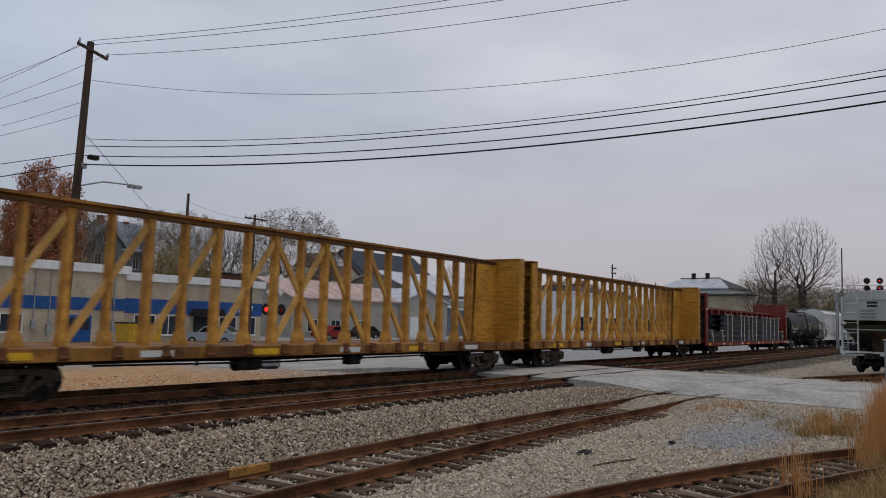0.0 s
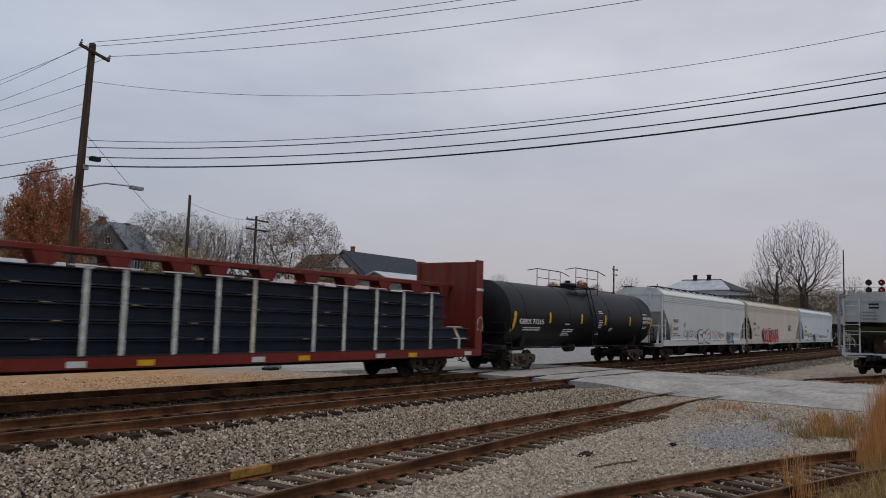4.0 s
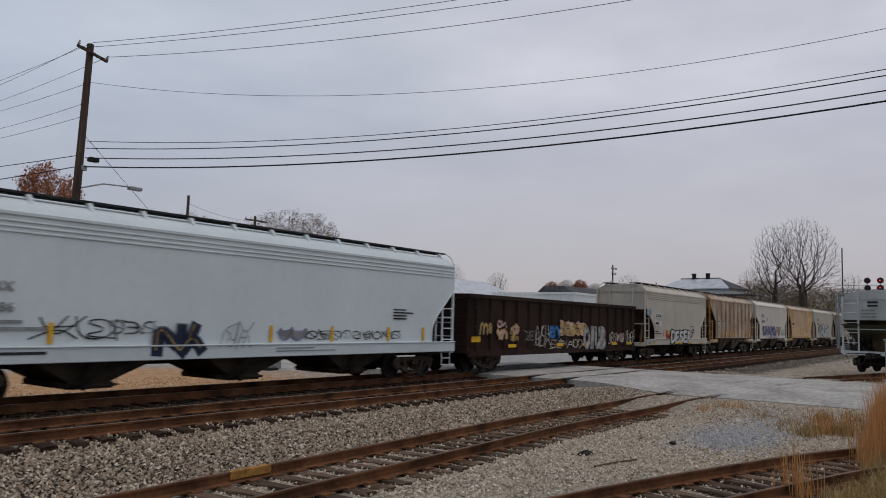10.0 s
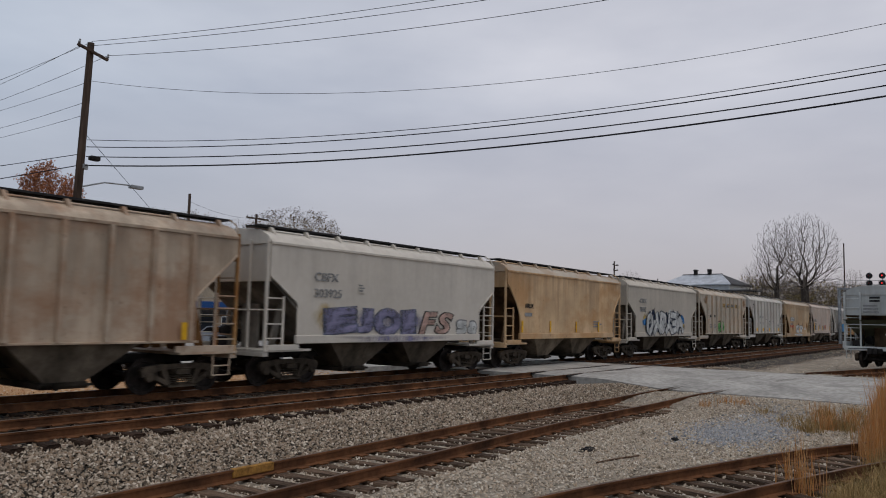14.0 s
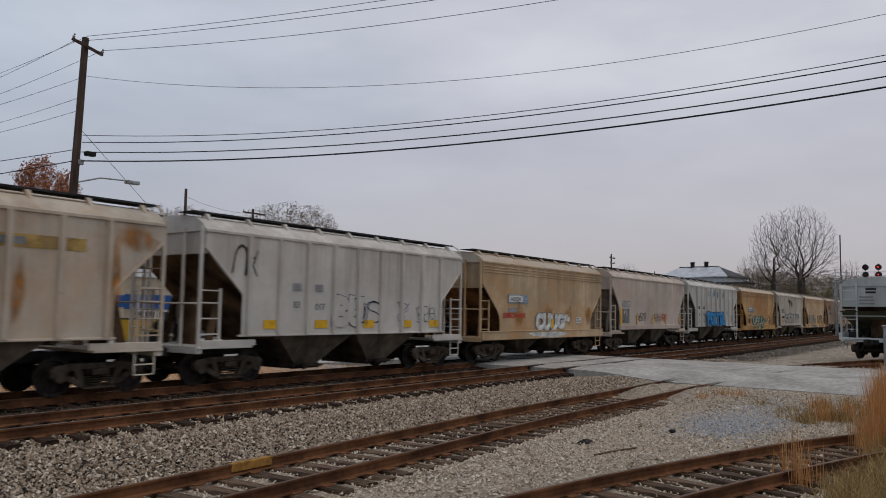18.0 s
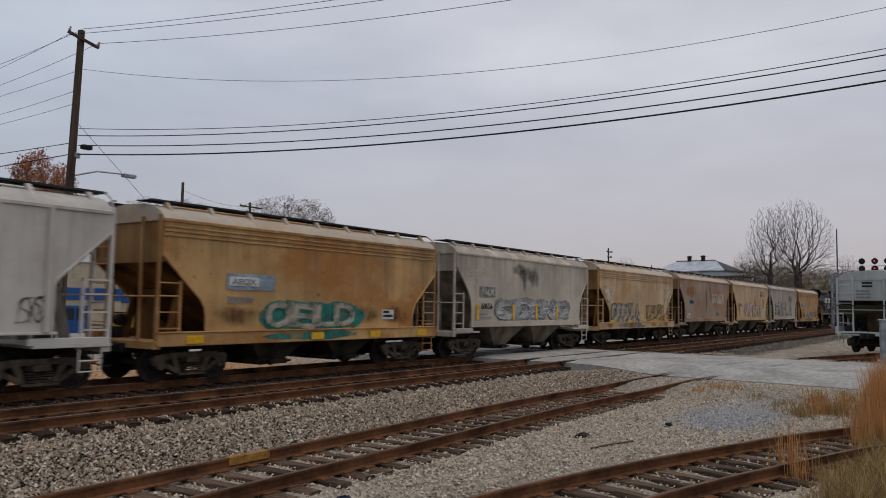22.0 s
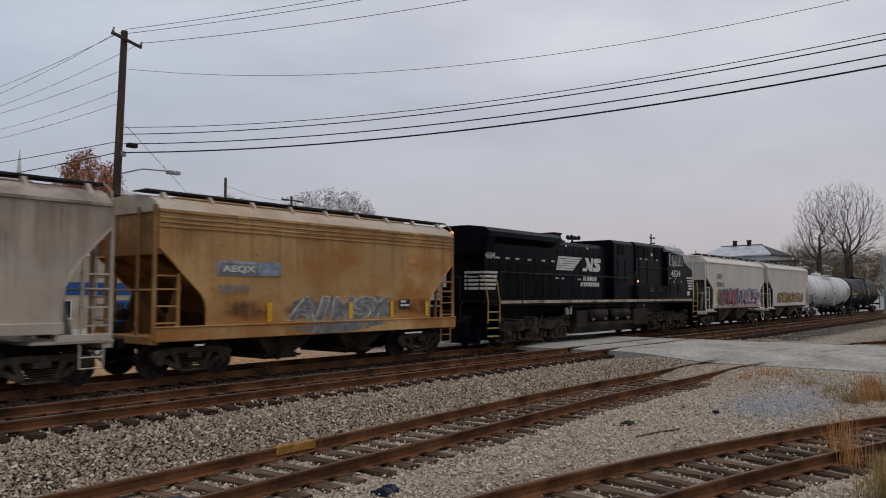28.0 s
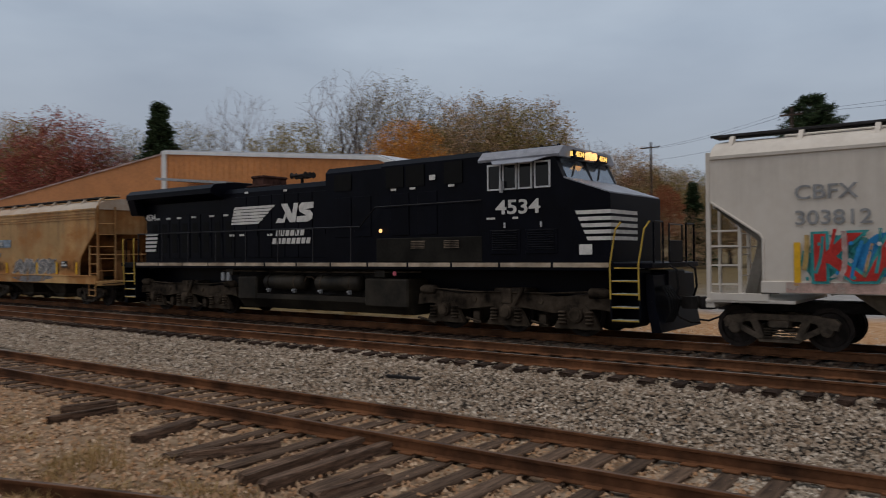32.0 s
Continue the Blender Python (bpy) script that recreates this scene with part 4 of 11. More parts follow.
P_RUSTRIB = car_paint("rusted_brown_ribbed_paint", (0.50, 0.395, 0.295), 0.5, (0.28, 0.15, 0.085), var=0.2, patches=0.6, patch_col=(0.30, 0.13, 0.055), drips=0.5)
P_PALERIB = car_paint("chalky_white_ribbed_paint", (0.56, 0.525, 0.48), 0.2, (0.36, 0.28, 0.2), patches=0.12, drips=0.35)
P_TANRIB = car_paint("dusty_tan_grey_ribbed_paint", (0.54, 0.47, 0.385), 0.3, (0.34, 0.22, 0.12), var=0.13, patches=0.3, patch_col=(0.46, 0.20, 0.05), drips=0.3)
P_YELLOW = car_paint("faded_yellow_car_paint", (0.51, 0.228, 0.036), 0.6, (0.15, 0.07, 0.022), var=0.2, patches=0.55, patch_col=(0.17, 0.075, 0.02), drips=0.4, drip_col=(0.2, 0.11, 0.03))
P_BULK = mat("scuffed_yellow_bulkhead_paint", (0.52, 0.25, 0.036), rough=0.6, var=0.15, scale=0.8, streak=0.95, streak_col=(0.13, 0.06, 0.02), streak_scale=(1.4, 1.4, 9.0), bump=0.08, bscale=6, rand=0.05)
P_OXIDE = car_paint("oxide_red_car_paint", (0.185, 0.024, 0.017), 0.25, (0.07, 0.03, 0.02))
P_POST = mat("scraped_yellow_post_paint", (0.54, 0.275, 0.055), rough=0.65, var=0.2, scale=2.5, streak=0.45, streak_col=(0.10, 0.036, 0.012), streak_scale=(2.0, 2.0, 3.2), bump=0.15, bscale=9, rand=0.12, dark=(0.30, 0.135, 0.028))
P_DIAG = mat("pale_khaki_yellow_brace_paint", (0.60, 0.34, 0.095), rough=0.65, var=0.18, scale=1.2, streak=0.4, streak_col=(0.22, 0.11, 0.03), streak_scale=(1.5, 1.5, 2.0), bump=0.08, bscale=8, rand=0.1)
P_CBDECK = car_paint("rust_streaked_yellow_deck_paint", (0.34, 0.155, 0.036), 0.8, (0.09, 0.038, 0.016), var=0.3, patches=0.9, patch_col=(0.085, 0.034, 0.014), drips=0.3, drip_col=(0.1, 0.05, 0.02))
P_GOND = car_paint("rusted_dark_brown_steel", (0.026, 0.0125, 0.0085), 0.5, (0.060, 0.027, 0.015), var=0.35, rough=0.85, drips=0.3, drip_col=(0.07, 0.035, 0.02))
P_TANK = car_paint("black_tank_paint", (0.006, 0.0065, 0.009), 0.05, (0.03, 0.028, 0.026), rough=0.5, drips=0.0)
P_TANKW = car_paint("white_tank_paint", (0.58, 0.58, 0.57), 0.3, (0.25, 0.22, 0.18))


def words(car, body, x, z, h, material, bold=0.004, y=-1.56, shear=0.0, wide=1.0):
    part("lettering", lettering(body, h, bold, shear, wide), material, car, at=pose(x, y - 0.008, z))


def small_print(car, x, z, w, rows, material=None, y=-1.555, h=0.036, gap=0.10, seed=1):
    for k in range(rows):
        part("small_print", bars(Shape(), x, z - k * gap, w, 1, y - 0.01, h, gap, seed + k), material or GREYMARK, car)


def tape(car, xs, z=1.30, w=0.10, h=0.36, y=-1.585):
    for x in xs:
        part("reflector", Shape().box(x, x + w, y - 0.006, y + 0.004, z, z + h), YELLOWMARK, car)


def centerbeam(x):
    """An empty centre-beam flat car: bulkheads, truss and deck."""
    H = 11.75
    car = thing("centerbeam_car", pose(x, TRAIN_Y, 0), "empty faded yellow centre-beam lumber flat car with bulkheads", "rail car", "freight cars of the passing train")

    def deck():
        s = Shape()
        s.box(-H, H, -1.45, 1.45, 1.06, 1.14, 0.01)
        for y in (-1.48, 1.40):
            s.box(-H, H, y, y + 0.08, 0.86, 1.16, 0.01)
        s.box(-H, H, -0.3, 0.3, 0.70, 1.06, 0.02)
        for k in range(19):
            q = -H + 0.6 + k * (2 * H - 1.2) / 18
            s.prism([(-1.40, 0.86), (-0.3, 0.72), (0.3, 0.72), (1.40, 0.86), (1.40, 1.06), (-1.40, 1.06)], q - 0.06, q + 0.06, "x")
        return s.mesh("deck")

    def bulkhead():
        return Shape().box(H - 0.40, H - 0.34, -1.42, 1.42, 1.14, 4.64, 0.008).mesh("bulkhead")

    def bulk_post():
        return Shape().box(H - 0.338, H + 0.02, -0.06, 0.06, 0.90, 4.59, 0.01).mesh("bulkhead_post")

    def bulk_rib():
        return Shape().box(H - 0.338, H - 0.02, -1.29, 1.29, 0, 0.08, 0.008).mesh("bulkhead_rib")

    def bulk_cap():
        return Shape().box(H - 0.42, H + 0.03, -1.42, 1.42, 4.645, 4.70, 0.01).mesh("bulkhead_cap")

    def gusset():
        return Shape().prism([(H - 0.405, 1.14), (H - 2.1, 1.14), (H - 1.9, 4.40), (H - 0.405, 4.40)], -0.02, 0.02).mesh("gusset")

    def rung():
        return Shape().rod((H + 0.0, -1.50, 0), (H - 0.38, -1.50, 0), 0.017, 5).mesh("rung")

    def chord():
        s = Shape()
        s.prism([(-0.20, 4.50), (0.20, 4.50), (0.27, 4.53), (0.27, 4.60), (-0.27, 4.60), (-0.27, 4.53)], -H + 0.3, H - 0.3, "x")
        return s.mesh("top_chord")

    def chord_web():
        return Shape().box(-H + 0.31, H - 0.31, -0.17, 0.17, 4.40, 4.50, 0.01).mesh("chord_web")

    def flange():
        """Scraped inner edge of a post, on the side away from the middle of the car."""
        rr = random.Random(4)
        s = Shape()
        for j in range(14):
            z = 1.5 + j * 0.205
            w = rr.uniform(0.0, 0.05)
            s.box(0.05, 0.078 + w * 0.6, -0.1, 0.08, z, z + 0.205 * rr.uniform(0.6, 1.0))
        return s.mesh("post_flange")

    def post():
        s = Shape()
        s.prism([(-0.12, 1.14), (0.12, 1.14), (0.085, 1.5), (0.07, 4.1), (0.13, 4.42), (-0.13, 4.42), (-0.07, 4.1), (-0.085, 1.5)], -0.13, 0.13)
        return s.mesh("post")

    def slim():
        s = Shape()
        s.box(-0.06, 0.06, -0.14, 0.14, 1.14, 4.42, 0.01)
        s.prism([(-0.16, 1.14), (0.16, 1.14), (0.06, 1.5), (-0.06, 1.5)], -0.18, 0.18)
        return s.mesh("post")

    def diagonal():
        s = Shape()
        s.prism([(-1.10, 1.20), (-0.95, 1.14), (1.10, 4.22), (0.98, 4.34)], -0.07, 0.03)
        return s.mesh("diagonal_brace")

    def cleat():
        s = Shape()
        s.box(-0.10, 0.10, -1.56, -1.44, 0.98, 1.20, 0.015)
        s.rod((-0.12, -1.54, 0.95), (0.12, -1.54, 0.95), 0.05, 8)
        return s.mesh("winch")
    part("deck", once("cb_deck", deck), P_CBDECK, car, "rust-streaked deck")
    for k in (-1, 1):
        part("small_print", bars(Shape(), k * (H - 1.2) - 0.6, 4.0, 1.15, 24, -0.252, 0.028, 0.108, 3 + k), SP_RUSTDARK, car, "faded loading notes")
    part("top_chord", once("cb_chord", chord), P_CBDECK, car)
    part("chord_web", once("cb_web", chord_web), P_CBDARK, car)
    for turn in (0, 180):
        wall = part("bulkhead", once("cb_bulk", bulkhead), P_BULK, car, at=pose(0, 0, 0, 0, 0, turn))
        part("bulkhead_cap", once("cb_cap", bulk_cap), P_YELLOW, wall)
        for q in (-1.36, 0.0, 1.36):
            part("bulkhead_post", once("cb_bpost", bulk_post), P_BULK, wall, at=pose(0, q, 0))
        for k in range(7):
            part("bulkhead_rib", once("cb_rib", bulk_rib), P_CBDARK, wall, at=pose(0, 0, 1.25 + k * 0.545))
        for q in (-0.22, 0.22):
            part("gusset", once("cb_gus", gusset), P_BULK, wall, at=pose(0, q, 0))
        for k in range(9):
            part("rung", once("cb_rung", rung), P_YELLOW, car, at=Matrix.Translation((0, 0, 1.3 + k * 0.36)) @ Matrix.Diagonal((1 if turn == 0 else -1, 1, 1, 1)))
    n = 18
    xs = [-9.7 + 19.4 * k / n for k in range(n + 1)]
    for k, q in enumerate(xs):
        part("post", once("cb_slim" if k % 2 else "cb_post", slim if k % 2 else post), P_POST, car, at=pose(q, 0, 0))
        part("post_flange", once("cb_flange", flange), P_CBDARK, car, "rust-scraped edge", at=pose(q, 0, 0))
    for k in range(0, n, 2):
        mid = (xs[k] + xs[k + 2]) / 2
        m = pose(mid, 0, 0)
        if k >= n / 2:
            m = m @ pose(0, 0, 0, 0, 0, 180)
        part("diagonal_brace", once("cb_diag", diagonal), P_DIAG, car, at=m)
    part("diagonal_brace", once("cb_diag", diagonal), P_DIAG, car, at=pose((xs[8] + xs[10]) / 2, 0, 0, 0, 0, 180))
    for k in range(18):
        part("winch", once("cb_cleat", cleat), RUST, car, at=pose(-10.8 + k * 1.27, 0, 0))
    for y, z in ((-0.9, 0.80), (-1.2, 0.74)):
        part("brake_rod", Shape().pipe([(-7.4, y, z), (-2.0, y, z - 0.06), (2.6, y + 0.05, z - 0.03), (7.4, y, z)], 0.028, 6), STEEL_DARK, car)
    for q in (-4.6, -1.1, 1.7, 4.9):
        part("rod_hanger", Shape().box(q - 0.025, q + 0.025, -1.24, -1.18, 0.66, 0.90), STEEL_DARK, car)
    part("brake_cylinder", Shape().lathe([(-0.6, 0.10), (-0.55, 0.2), (0.3, 0.2), (0.35, 0.08)], "x", 14, (-2.7, -1.0, 0.66)), STEEL_DARK, car)
    part("valve_box", Shape().box(1.2, 1.75, -1.15, -0.8, 0.50, 0.86, 0.03), STEEL_DARK, car)
    for k in range(6):
        part("stencil_patch", Shape().box(-9.8 + k * 3.4, -8.9 + k * 3.4, -1.492, -1.483, 0.92, 1.08), HOOK if k % 2 else YELLOWMARK, car)
    for tx in (-9.2, 9.2):
        add_truck(car, tx)
    add_couplers(car, H + 0.3)
    TRAIN.append((car, x))
    return car


# Darker yellow-brown with rust patches, for chord web, bulkhead ribs and post edges.
P_CBDARK = car_paint("dark_rusty_yellow_paint", (0.17, 0.080, 0.018), 0.6, (0.08, 0.04, 0.018), var=0.25, patches=0.5, patch_col=(0.09, 0.04, 0.015))
STEELBEAM = mat("new_blue_black_steel_beam", (0.026, 0.033, 0.050), rough=0.5, metal=0.3, var=0.25, scale=2, rand=0.15)
STRAP_Y = mat("cream_strap_webbing", (0.60, 0.55, 0.40), rough=0.8, var=0.2, scale=5)
STRAP_W = mat("white_strap_webbing", (0.55, 0.55, 0.50), rough=0.8, var=0.2, scale=5)
BLOCKWOOD = mat("raw_timber_block", (0.33, 0.20, 0.10), rough=0.9, var=0.3, scale=5)


def beam_car(x):
    """A bulkhead flat car with a low centre truss, loaded with stacked steel beams."""
    H = 12.6
    car = thing("bulkhead_flat_car", pose(x, TRAIN_Y, 0), "oxide red bulkhead flat car loaded with steel beams", "rail car", "freight cars of the passing train")
    s = Shape()
    s.box(-H, H, -1.45, 1.45, 0.88, 0.97, 0.01)
    s.box(-H - 0.1, H + 0.1, -1.50, -1.40, 0.70, 1.0, 0.012)
    s.box(-H - 0.1, H + 0.1, 1.40, 1.50, 0.70, 1.0, 0.012)
    s.box(-H, H, -0.35, 0.35, 0.55, 0.88, 0.02)
    part("deck", s, P_GOND, car, "rusted dark deck")
    part("deck_stringer", Shape().box(-H - 0.1, H + 0.1, -1.515, -1.503, 0.72, 0.98), P_OXIDE, car, "oxide red side stringer")
    for k in range(15):
        part("stencil_patch", Shape().box(-12.2 + k * 1.7, -11.75 + k * 1.7, -1.526, -1.516, 0.76, 0.90), YELLOWMARK if k % 3 == 0 else P_OXIDE if k % 3 == 1 else HOOK, car)
    for k in (-1, 1):
        # The -x plate is coloured dark steel, the +x plate oxide red.
        wall = part("bulkhead", Shape().box(k * H - 0.10, k * H + 0.06, -1.40, 1.40, 0.97, 4.36, 0.02), STEEL_DARK if k < 0 else P_OXIDE, car, "steel bulkhead plate")
        for y in (-1.49, 1.37):
            part("bulkhead_post", Shape().box(k * H - 0.24, k * H + 0.22, y, y + 0.12, 0.72, 4.42, 0.02), P_OXIDE, wall)
        for y in (-0.55, 0.45):
            part("bulkhead_post", Shape().box(k * (H + 0.15) - 0.08, k * (H + 0.15) + 0.08, y, y + 0.10, 0.97, 4.36, 0.01), P_OXIDE, wall)
        for z in (1.0, 3.25, 4.26):
            part("bulkhead_rib", Shape().box(k * (H + 0.15) - 0.09, k * (H + 0.15) + 0.09, -1.36, 1.36, z, z + 0.12), P_OXIDE, wall)
        part("reflector", Shape().box(k * H - 0.245, k * H + 0.225, -1.497, -1.49, 3.22, 3.32), HOOK, wall)
        graffiti(car, k * H - 0.2, 1.5, 0.4, 0.9, [SP_GHOST], 80 + k, y=-1.497, n=1, style="line")
    part("top_chord", Shape().box(-H + 0.1, H - 0.1, -0.25, 0.25, 3.34, 3.50, 0.02), P_OXIDE, car)

    def truss():
        q = Shape()
        q.box(-0.14, 0.14, -0.22, 0.22, 0.97, 3.40, 0.01)
        q.prism([(-0.36, 3.36), (0.36, 3.36), (0.20, 3.05), (-0.20, 3.05)], -0.24, 0.24)
        return q.mesh("post")

    def brace():
        q = Shape()
        q.prism([(-0.80, 1.75), (-0.64, 1.65), (0.78, 3.10), (0.62, 3.20)], -0.14, 0.14)
        return q.mesh("diagonal_brace")
    for k in range(14):
        part("post", once("bc_post", truss), P_OXIDE, car, at=pose(-10.85 + 1.8 * k - (0.0 if k < 7 else 0.6), 0, 0))
        if k < 13:
            part("diagonal_brace", once("bc_brace", brace), P_OXIDE, car, at=pose(-9.95 + 1.8 * k - (0.0 if k < 7 else 0.6), 0, 0, 0, 0, 180 * (k % 2)))
    for tx in (-9.9, 9.9):
        add_truck(car, tx)
    add_couplers(car, H + 0.4)
    TRAIN.append((car, x))

    def beam():
        """A wide-flange beam, 1 m long along x."""
        q = Shape()
        h, w, t = 0.37, 0.32, 0.028
        prof = [(-w, 0), (w, 0), (w, t), (t, t * 1.6), (t, h - t * 1.6), (w, h - t), (w, h), (-w, h), (-w, h - t), (-t, h - t * 1.6), (-t, t * 1.6), (-w, t)]
        q.prism(prof, -0.5, 0.5, "x")
        return q.mesh("steel_beam")
    rr = random.Random(12)
    for x0, x1, low, tiers in ((-12.3, 12.2, 0, 2), (-8.2, 10.6, 2, 3)):
        load = thing("beam_stack", pose(x, TRAIN_Y, 0), "strapped stack of dark steel wide-flange beams on a flat car", "steel beams")
        z = 0.99 + low * 0.40
        for k in range(tiers):
            for y in (-1.12, -0.64, 0.64, 1.12):
                cut = rr.choice((0.0, 0.15, 0.4)) + (0.0 if y < -0.9 or not low else -1.3)
                b = part("steel_beam", once("hbeam", beam), STEELBEAM, load)
                b.matrix_basis = pose((x0 + cut + x1) / 2, y, z + k * 0.40) @ Matrix.Diagonal((x1 - x0 - cut, 0.73, 1, 1))
            for q in range(7):
                bx = x0 + 0.9 + q * (x1 - x0 - 1.8) / 6 + rr.uniform(-0.5, 0.5)
                part("timber_block", once("tblock", lambda: Shape().box(-0.10, 0.10, -1.375, 1.37, 0.372, 0.398).mesh("timber_block")), BLOCKWOOD, load, at=pose(bx, 0, z + k * 0.40))
        ht = z + tiers * 0.40
        for q, sx in enumerate((-10.85, -8.35, 11.4) if not low else (-7.1, -5.85, -3.3, -2.35, -0.95, 0.3, 1.5, 3.8, 5.1, 6.6, 8.0, 9.6)):
            s = Shape()
            for side in (-1, 1):
                s.prism([(sx - 0.07, 1.0 if low else 0.98), (sx + 0.07, 1.0 if low else 0.98), (sx + 0.07 - (0.0 if low else 0.45), ht), (sx - 0.07 - (0.0 if low else 0.45), ht)] if low else
                        [(sx - 0.07, 0.98), (sx + 0.07, 0.98), (sx + 0.07, 1.39), (sx - 0.30, ht), (sx - 0.46, ht), (sx - 0.07, 1.36)], side * 1.385 - 0.006, side * 1.385 + 0.006)
            part("strap", s, (STRAP_Y if q in (1, 6) or not low else STRAP_W), load)
            part("edge_protector", Shape().box(sx - 0.42 - (0 if low else 0.38), sx + 0.42 - (0 if low else 0.38), -1.44, -1.34, ht + 0.005, ht + 0.035), HOOK, load)
            if not low:
                part("edge_protector", Shape().box(sx - 0.42, sx + 0.42, -1.44, -1.392, 1.37, 1.40), HOOK, load)
        TRAIN.append((load, x))
    return car


def tank_car(x, paint, label, L=16.2, R=1.46):
    car = thing("tank_car", pose(x, TRAIN_Y, 0), label, "rail car", "freight cars of the passing train")
    zc = 2.38

    def shell():
        s = Shape()
        e = L / 2
        prof = [(-e - 0.42, 0.10), (-e - 0.39, 0.45), (-e - 0.30, 0.85), (-e - 0.14, 1.22), (-e + 0.05, R)]
        for k in (-0.42, -0.16, 0.12, 0.40):
            prof += [(L * k, R), (L * k + 0.01, R + 0.012), (L * k + 0.07, R + 0.012), (L * k + 0.08, R)]
        prof += [(-a, b) for a, b in prof[:5][::-1]]
        s.lathe(prof, "x", 40, (0, 0, zc))
        return s.mesh("tank", 30)
    part("tank", once(("tank", L, R), shell), paint, car)

    def dome():
        s = Shape()
        s.lathe([(zc + R - 0.1, 0.42), (zc + R + 0.22, 0.42), (zc + R + 0.28, 0.36)], "z", 18)
        s.rod((0, 0, zc + R + 0.2), (0, 0, zc + R + 0.42), 0.14, 10)
        return s.mesh("dome", 30)
    part("dome", once(("dome", R), dome), paint, car)

    def platform():
        s = Shape()
        zt = zc + R + 0.02
        for y in (-1.1, 0.7):
            s.box(-1.3, 1.3, y, y + 0.4, zt, zt + 0.05)
        for px in (-1.3, 1.26):
            s.box(px, px + 0.04, -1.1, 1.1, zt, zt + 0.05)
        for px in (-1.28, 0.0, 1.28):
            for y in (-1.08, 1.08):
                s.rod((px, y, zt - 0.3), (px, y, zt + 0.95), 0.018, 6)
        for z in (zt + 0.5, zt + 0.95):
            for y in (-1.08, 1.08):
                s.rod((-1.28, y, z), (1.28, y, z), 0.016, 6)
        for y in (-1.05, 1.05):
            s.pipe([(-2.3, y, zt + 0.80), (-1.3, y, zt + 0.95), (1.3, y, zt + 0.95), (2.3, y, zt + 0.78)], 0.022, 6)
        for px in (-0.22, 0.22):
            s.pipe([(px, -1.12, zt), (px, -1.52, zc), (px, -1.50, 1.0)], 0.022, 6)
        for k in range(9):
            s.rod((-0.22, -1.50, 1.1 + k * 0.3), (0.22, -1.50, 1.1 + k * 0.3), 0.016, 5)
        return s.mesh("top_platform")
    part("top_platform", once(("tplat", R), platform), paint, car)

    def frame_mesh():
        s = Shape()
        e = L / 2 + 0.3
        for k in (-1, 1):
            s.box(k * (e - 3.3), k * e, -0.4, 0.4, 0.80, 1.18, 0.02)
            s.prism([(-1.25, 1.9), (-1.0, 1.0), (1.0, 1.0), (1.25, 1.9), (0.9, 1.45), (-0.9, 1.45)], k * (e - 2.1) - 0.2, k * (e - 2.1) + 0.2, "x")
            s.box(k * e - 0.35, k * e + 0.05, -1.45, 1.45, 0.92, 1.10, 0.01)
            for y in (-1.42, 1.42):
                s.pipe([(k * e, y, 0.45), (k * e, y, 2.0), (k * (e - 0.5), y, 2.0), (k * (e - 0.5), y, 0.45)], 0.022, 6)
                for z in (0.5, 0.85, 1.2):
                    s.rod((k * e, y, z), (k * (e - 0.5), y, z), 0.018, 5)
            for z in (1.6, 2.0):
                s.rod((k * e, -1.42, z), (k * e, 1.42, z), 0.02, 5)
        s.rod((-e + 1.0, -1.0, 0.95), (e - 1.0, -1.0, 0.95), 0.03, 6)
        s.lathe([(-1.6, 0.1), (-1.55, 0.2), (-0.9, 0.2), (-0.85, 0.1)], "x", 12, (0, -0.7, 0.9))
        s.rod((0, 0, 1.2), (0, 0, 0.75), 0.2, 12)
        return s.mesh("underframe", 30)
    part("underframe", once(("tframe", L), frame_mesh), STEEL_DARK, car)
    for tx in (-L / 2 + 1.7, L / 2 - 1.7):
        add_truck(car, tx)
    add_couplers(car, L / 2 + 0.75)
    dark = paint == P_TANK
    mk = HOOK if dark else DARKMARK

    def skin(z):
        return -math.sqrt(max(0.01, R * R - (z - zc) ** 2))

    def curved(q, w, z0, z1, lift, skew=0.0):
        """A painted band that follows the shell from z0 to z1."""
        sh = Shape()
        n = 4
        for k in range(n):
            a, b = z0 + (z1 - z0) * k / n, z0 + (z1 - z0) * (k + 1) / n
            ya, yb = skin(a) - lift, skin(b) - lift
            da, db = skew * k / n, skew * (k + 1) / n
            sh.add([(q + da, ya, a), (q + w + da, ya, a), (q + w + db, yb, b), (q + db, yb, b)], [(0, 1, 2, 3)])
        return sh
    for q, z0, z1, w in ((-7.85, 1.66, 2.52, 0.2), (-4.65, 2.06, 2.54, 0.16), (-1.4, 2.08, 2.54, 0.16), (1.4, 2.06, 2.54, 0.16), (4.65, 2.06, 2.54, 0.16), (7.75, 1.66, 2.52, 0.2)):
        part("reflector", curved(q, w, z0, z1, 0.012, 0.08 if abs(q) > 7 else 0), YELLOWMARK, car)
    part("lettering", lettering("GBRX 71215" if dark else "8", 0.22, 0.006, 0, 1.32 if dark else 1.0), mk, car, at=pose(-7.35, skin(2.1) - 0.03, 2.0, 3, 0, 0))
    for q, z, w, rows, h in ((-6.9, 1.86, 1.9, 2, 0.05), (-3.05, 2.06, 0.8, 1, 0.05), (-3.1, 1.80, 1.1, 4, 0.045), (0.65, 2.74, 0.55, 2, 0.04), (0.65, 2.28, 0.55, 5, 0.045), (0.65, 1.65, 0.45, 2, 0.04), (2.1, 1.9, 0.45, 3, 0.035), (6.6, 2.72, 0.7, 1, 0.05), (6.6, 2.02, 0.75, 2, 0.04)):
        for i in range(rows):
            zz = z - i * h * 1.9
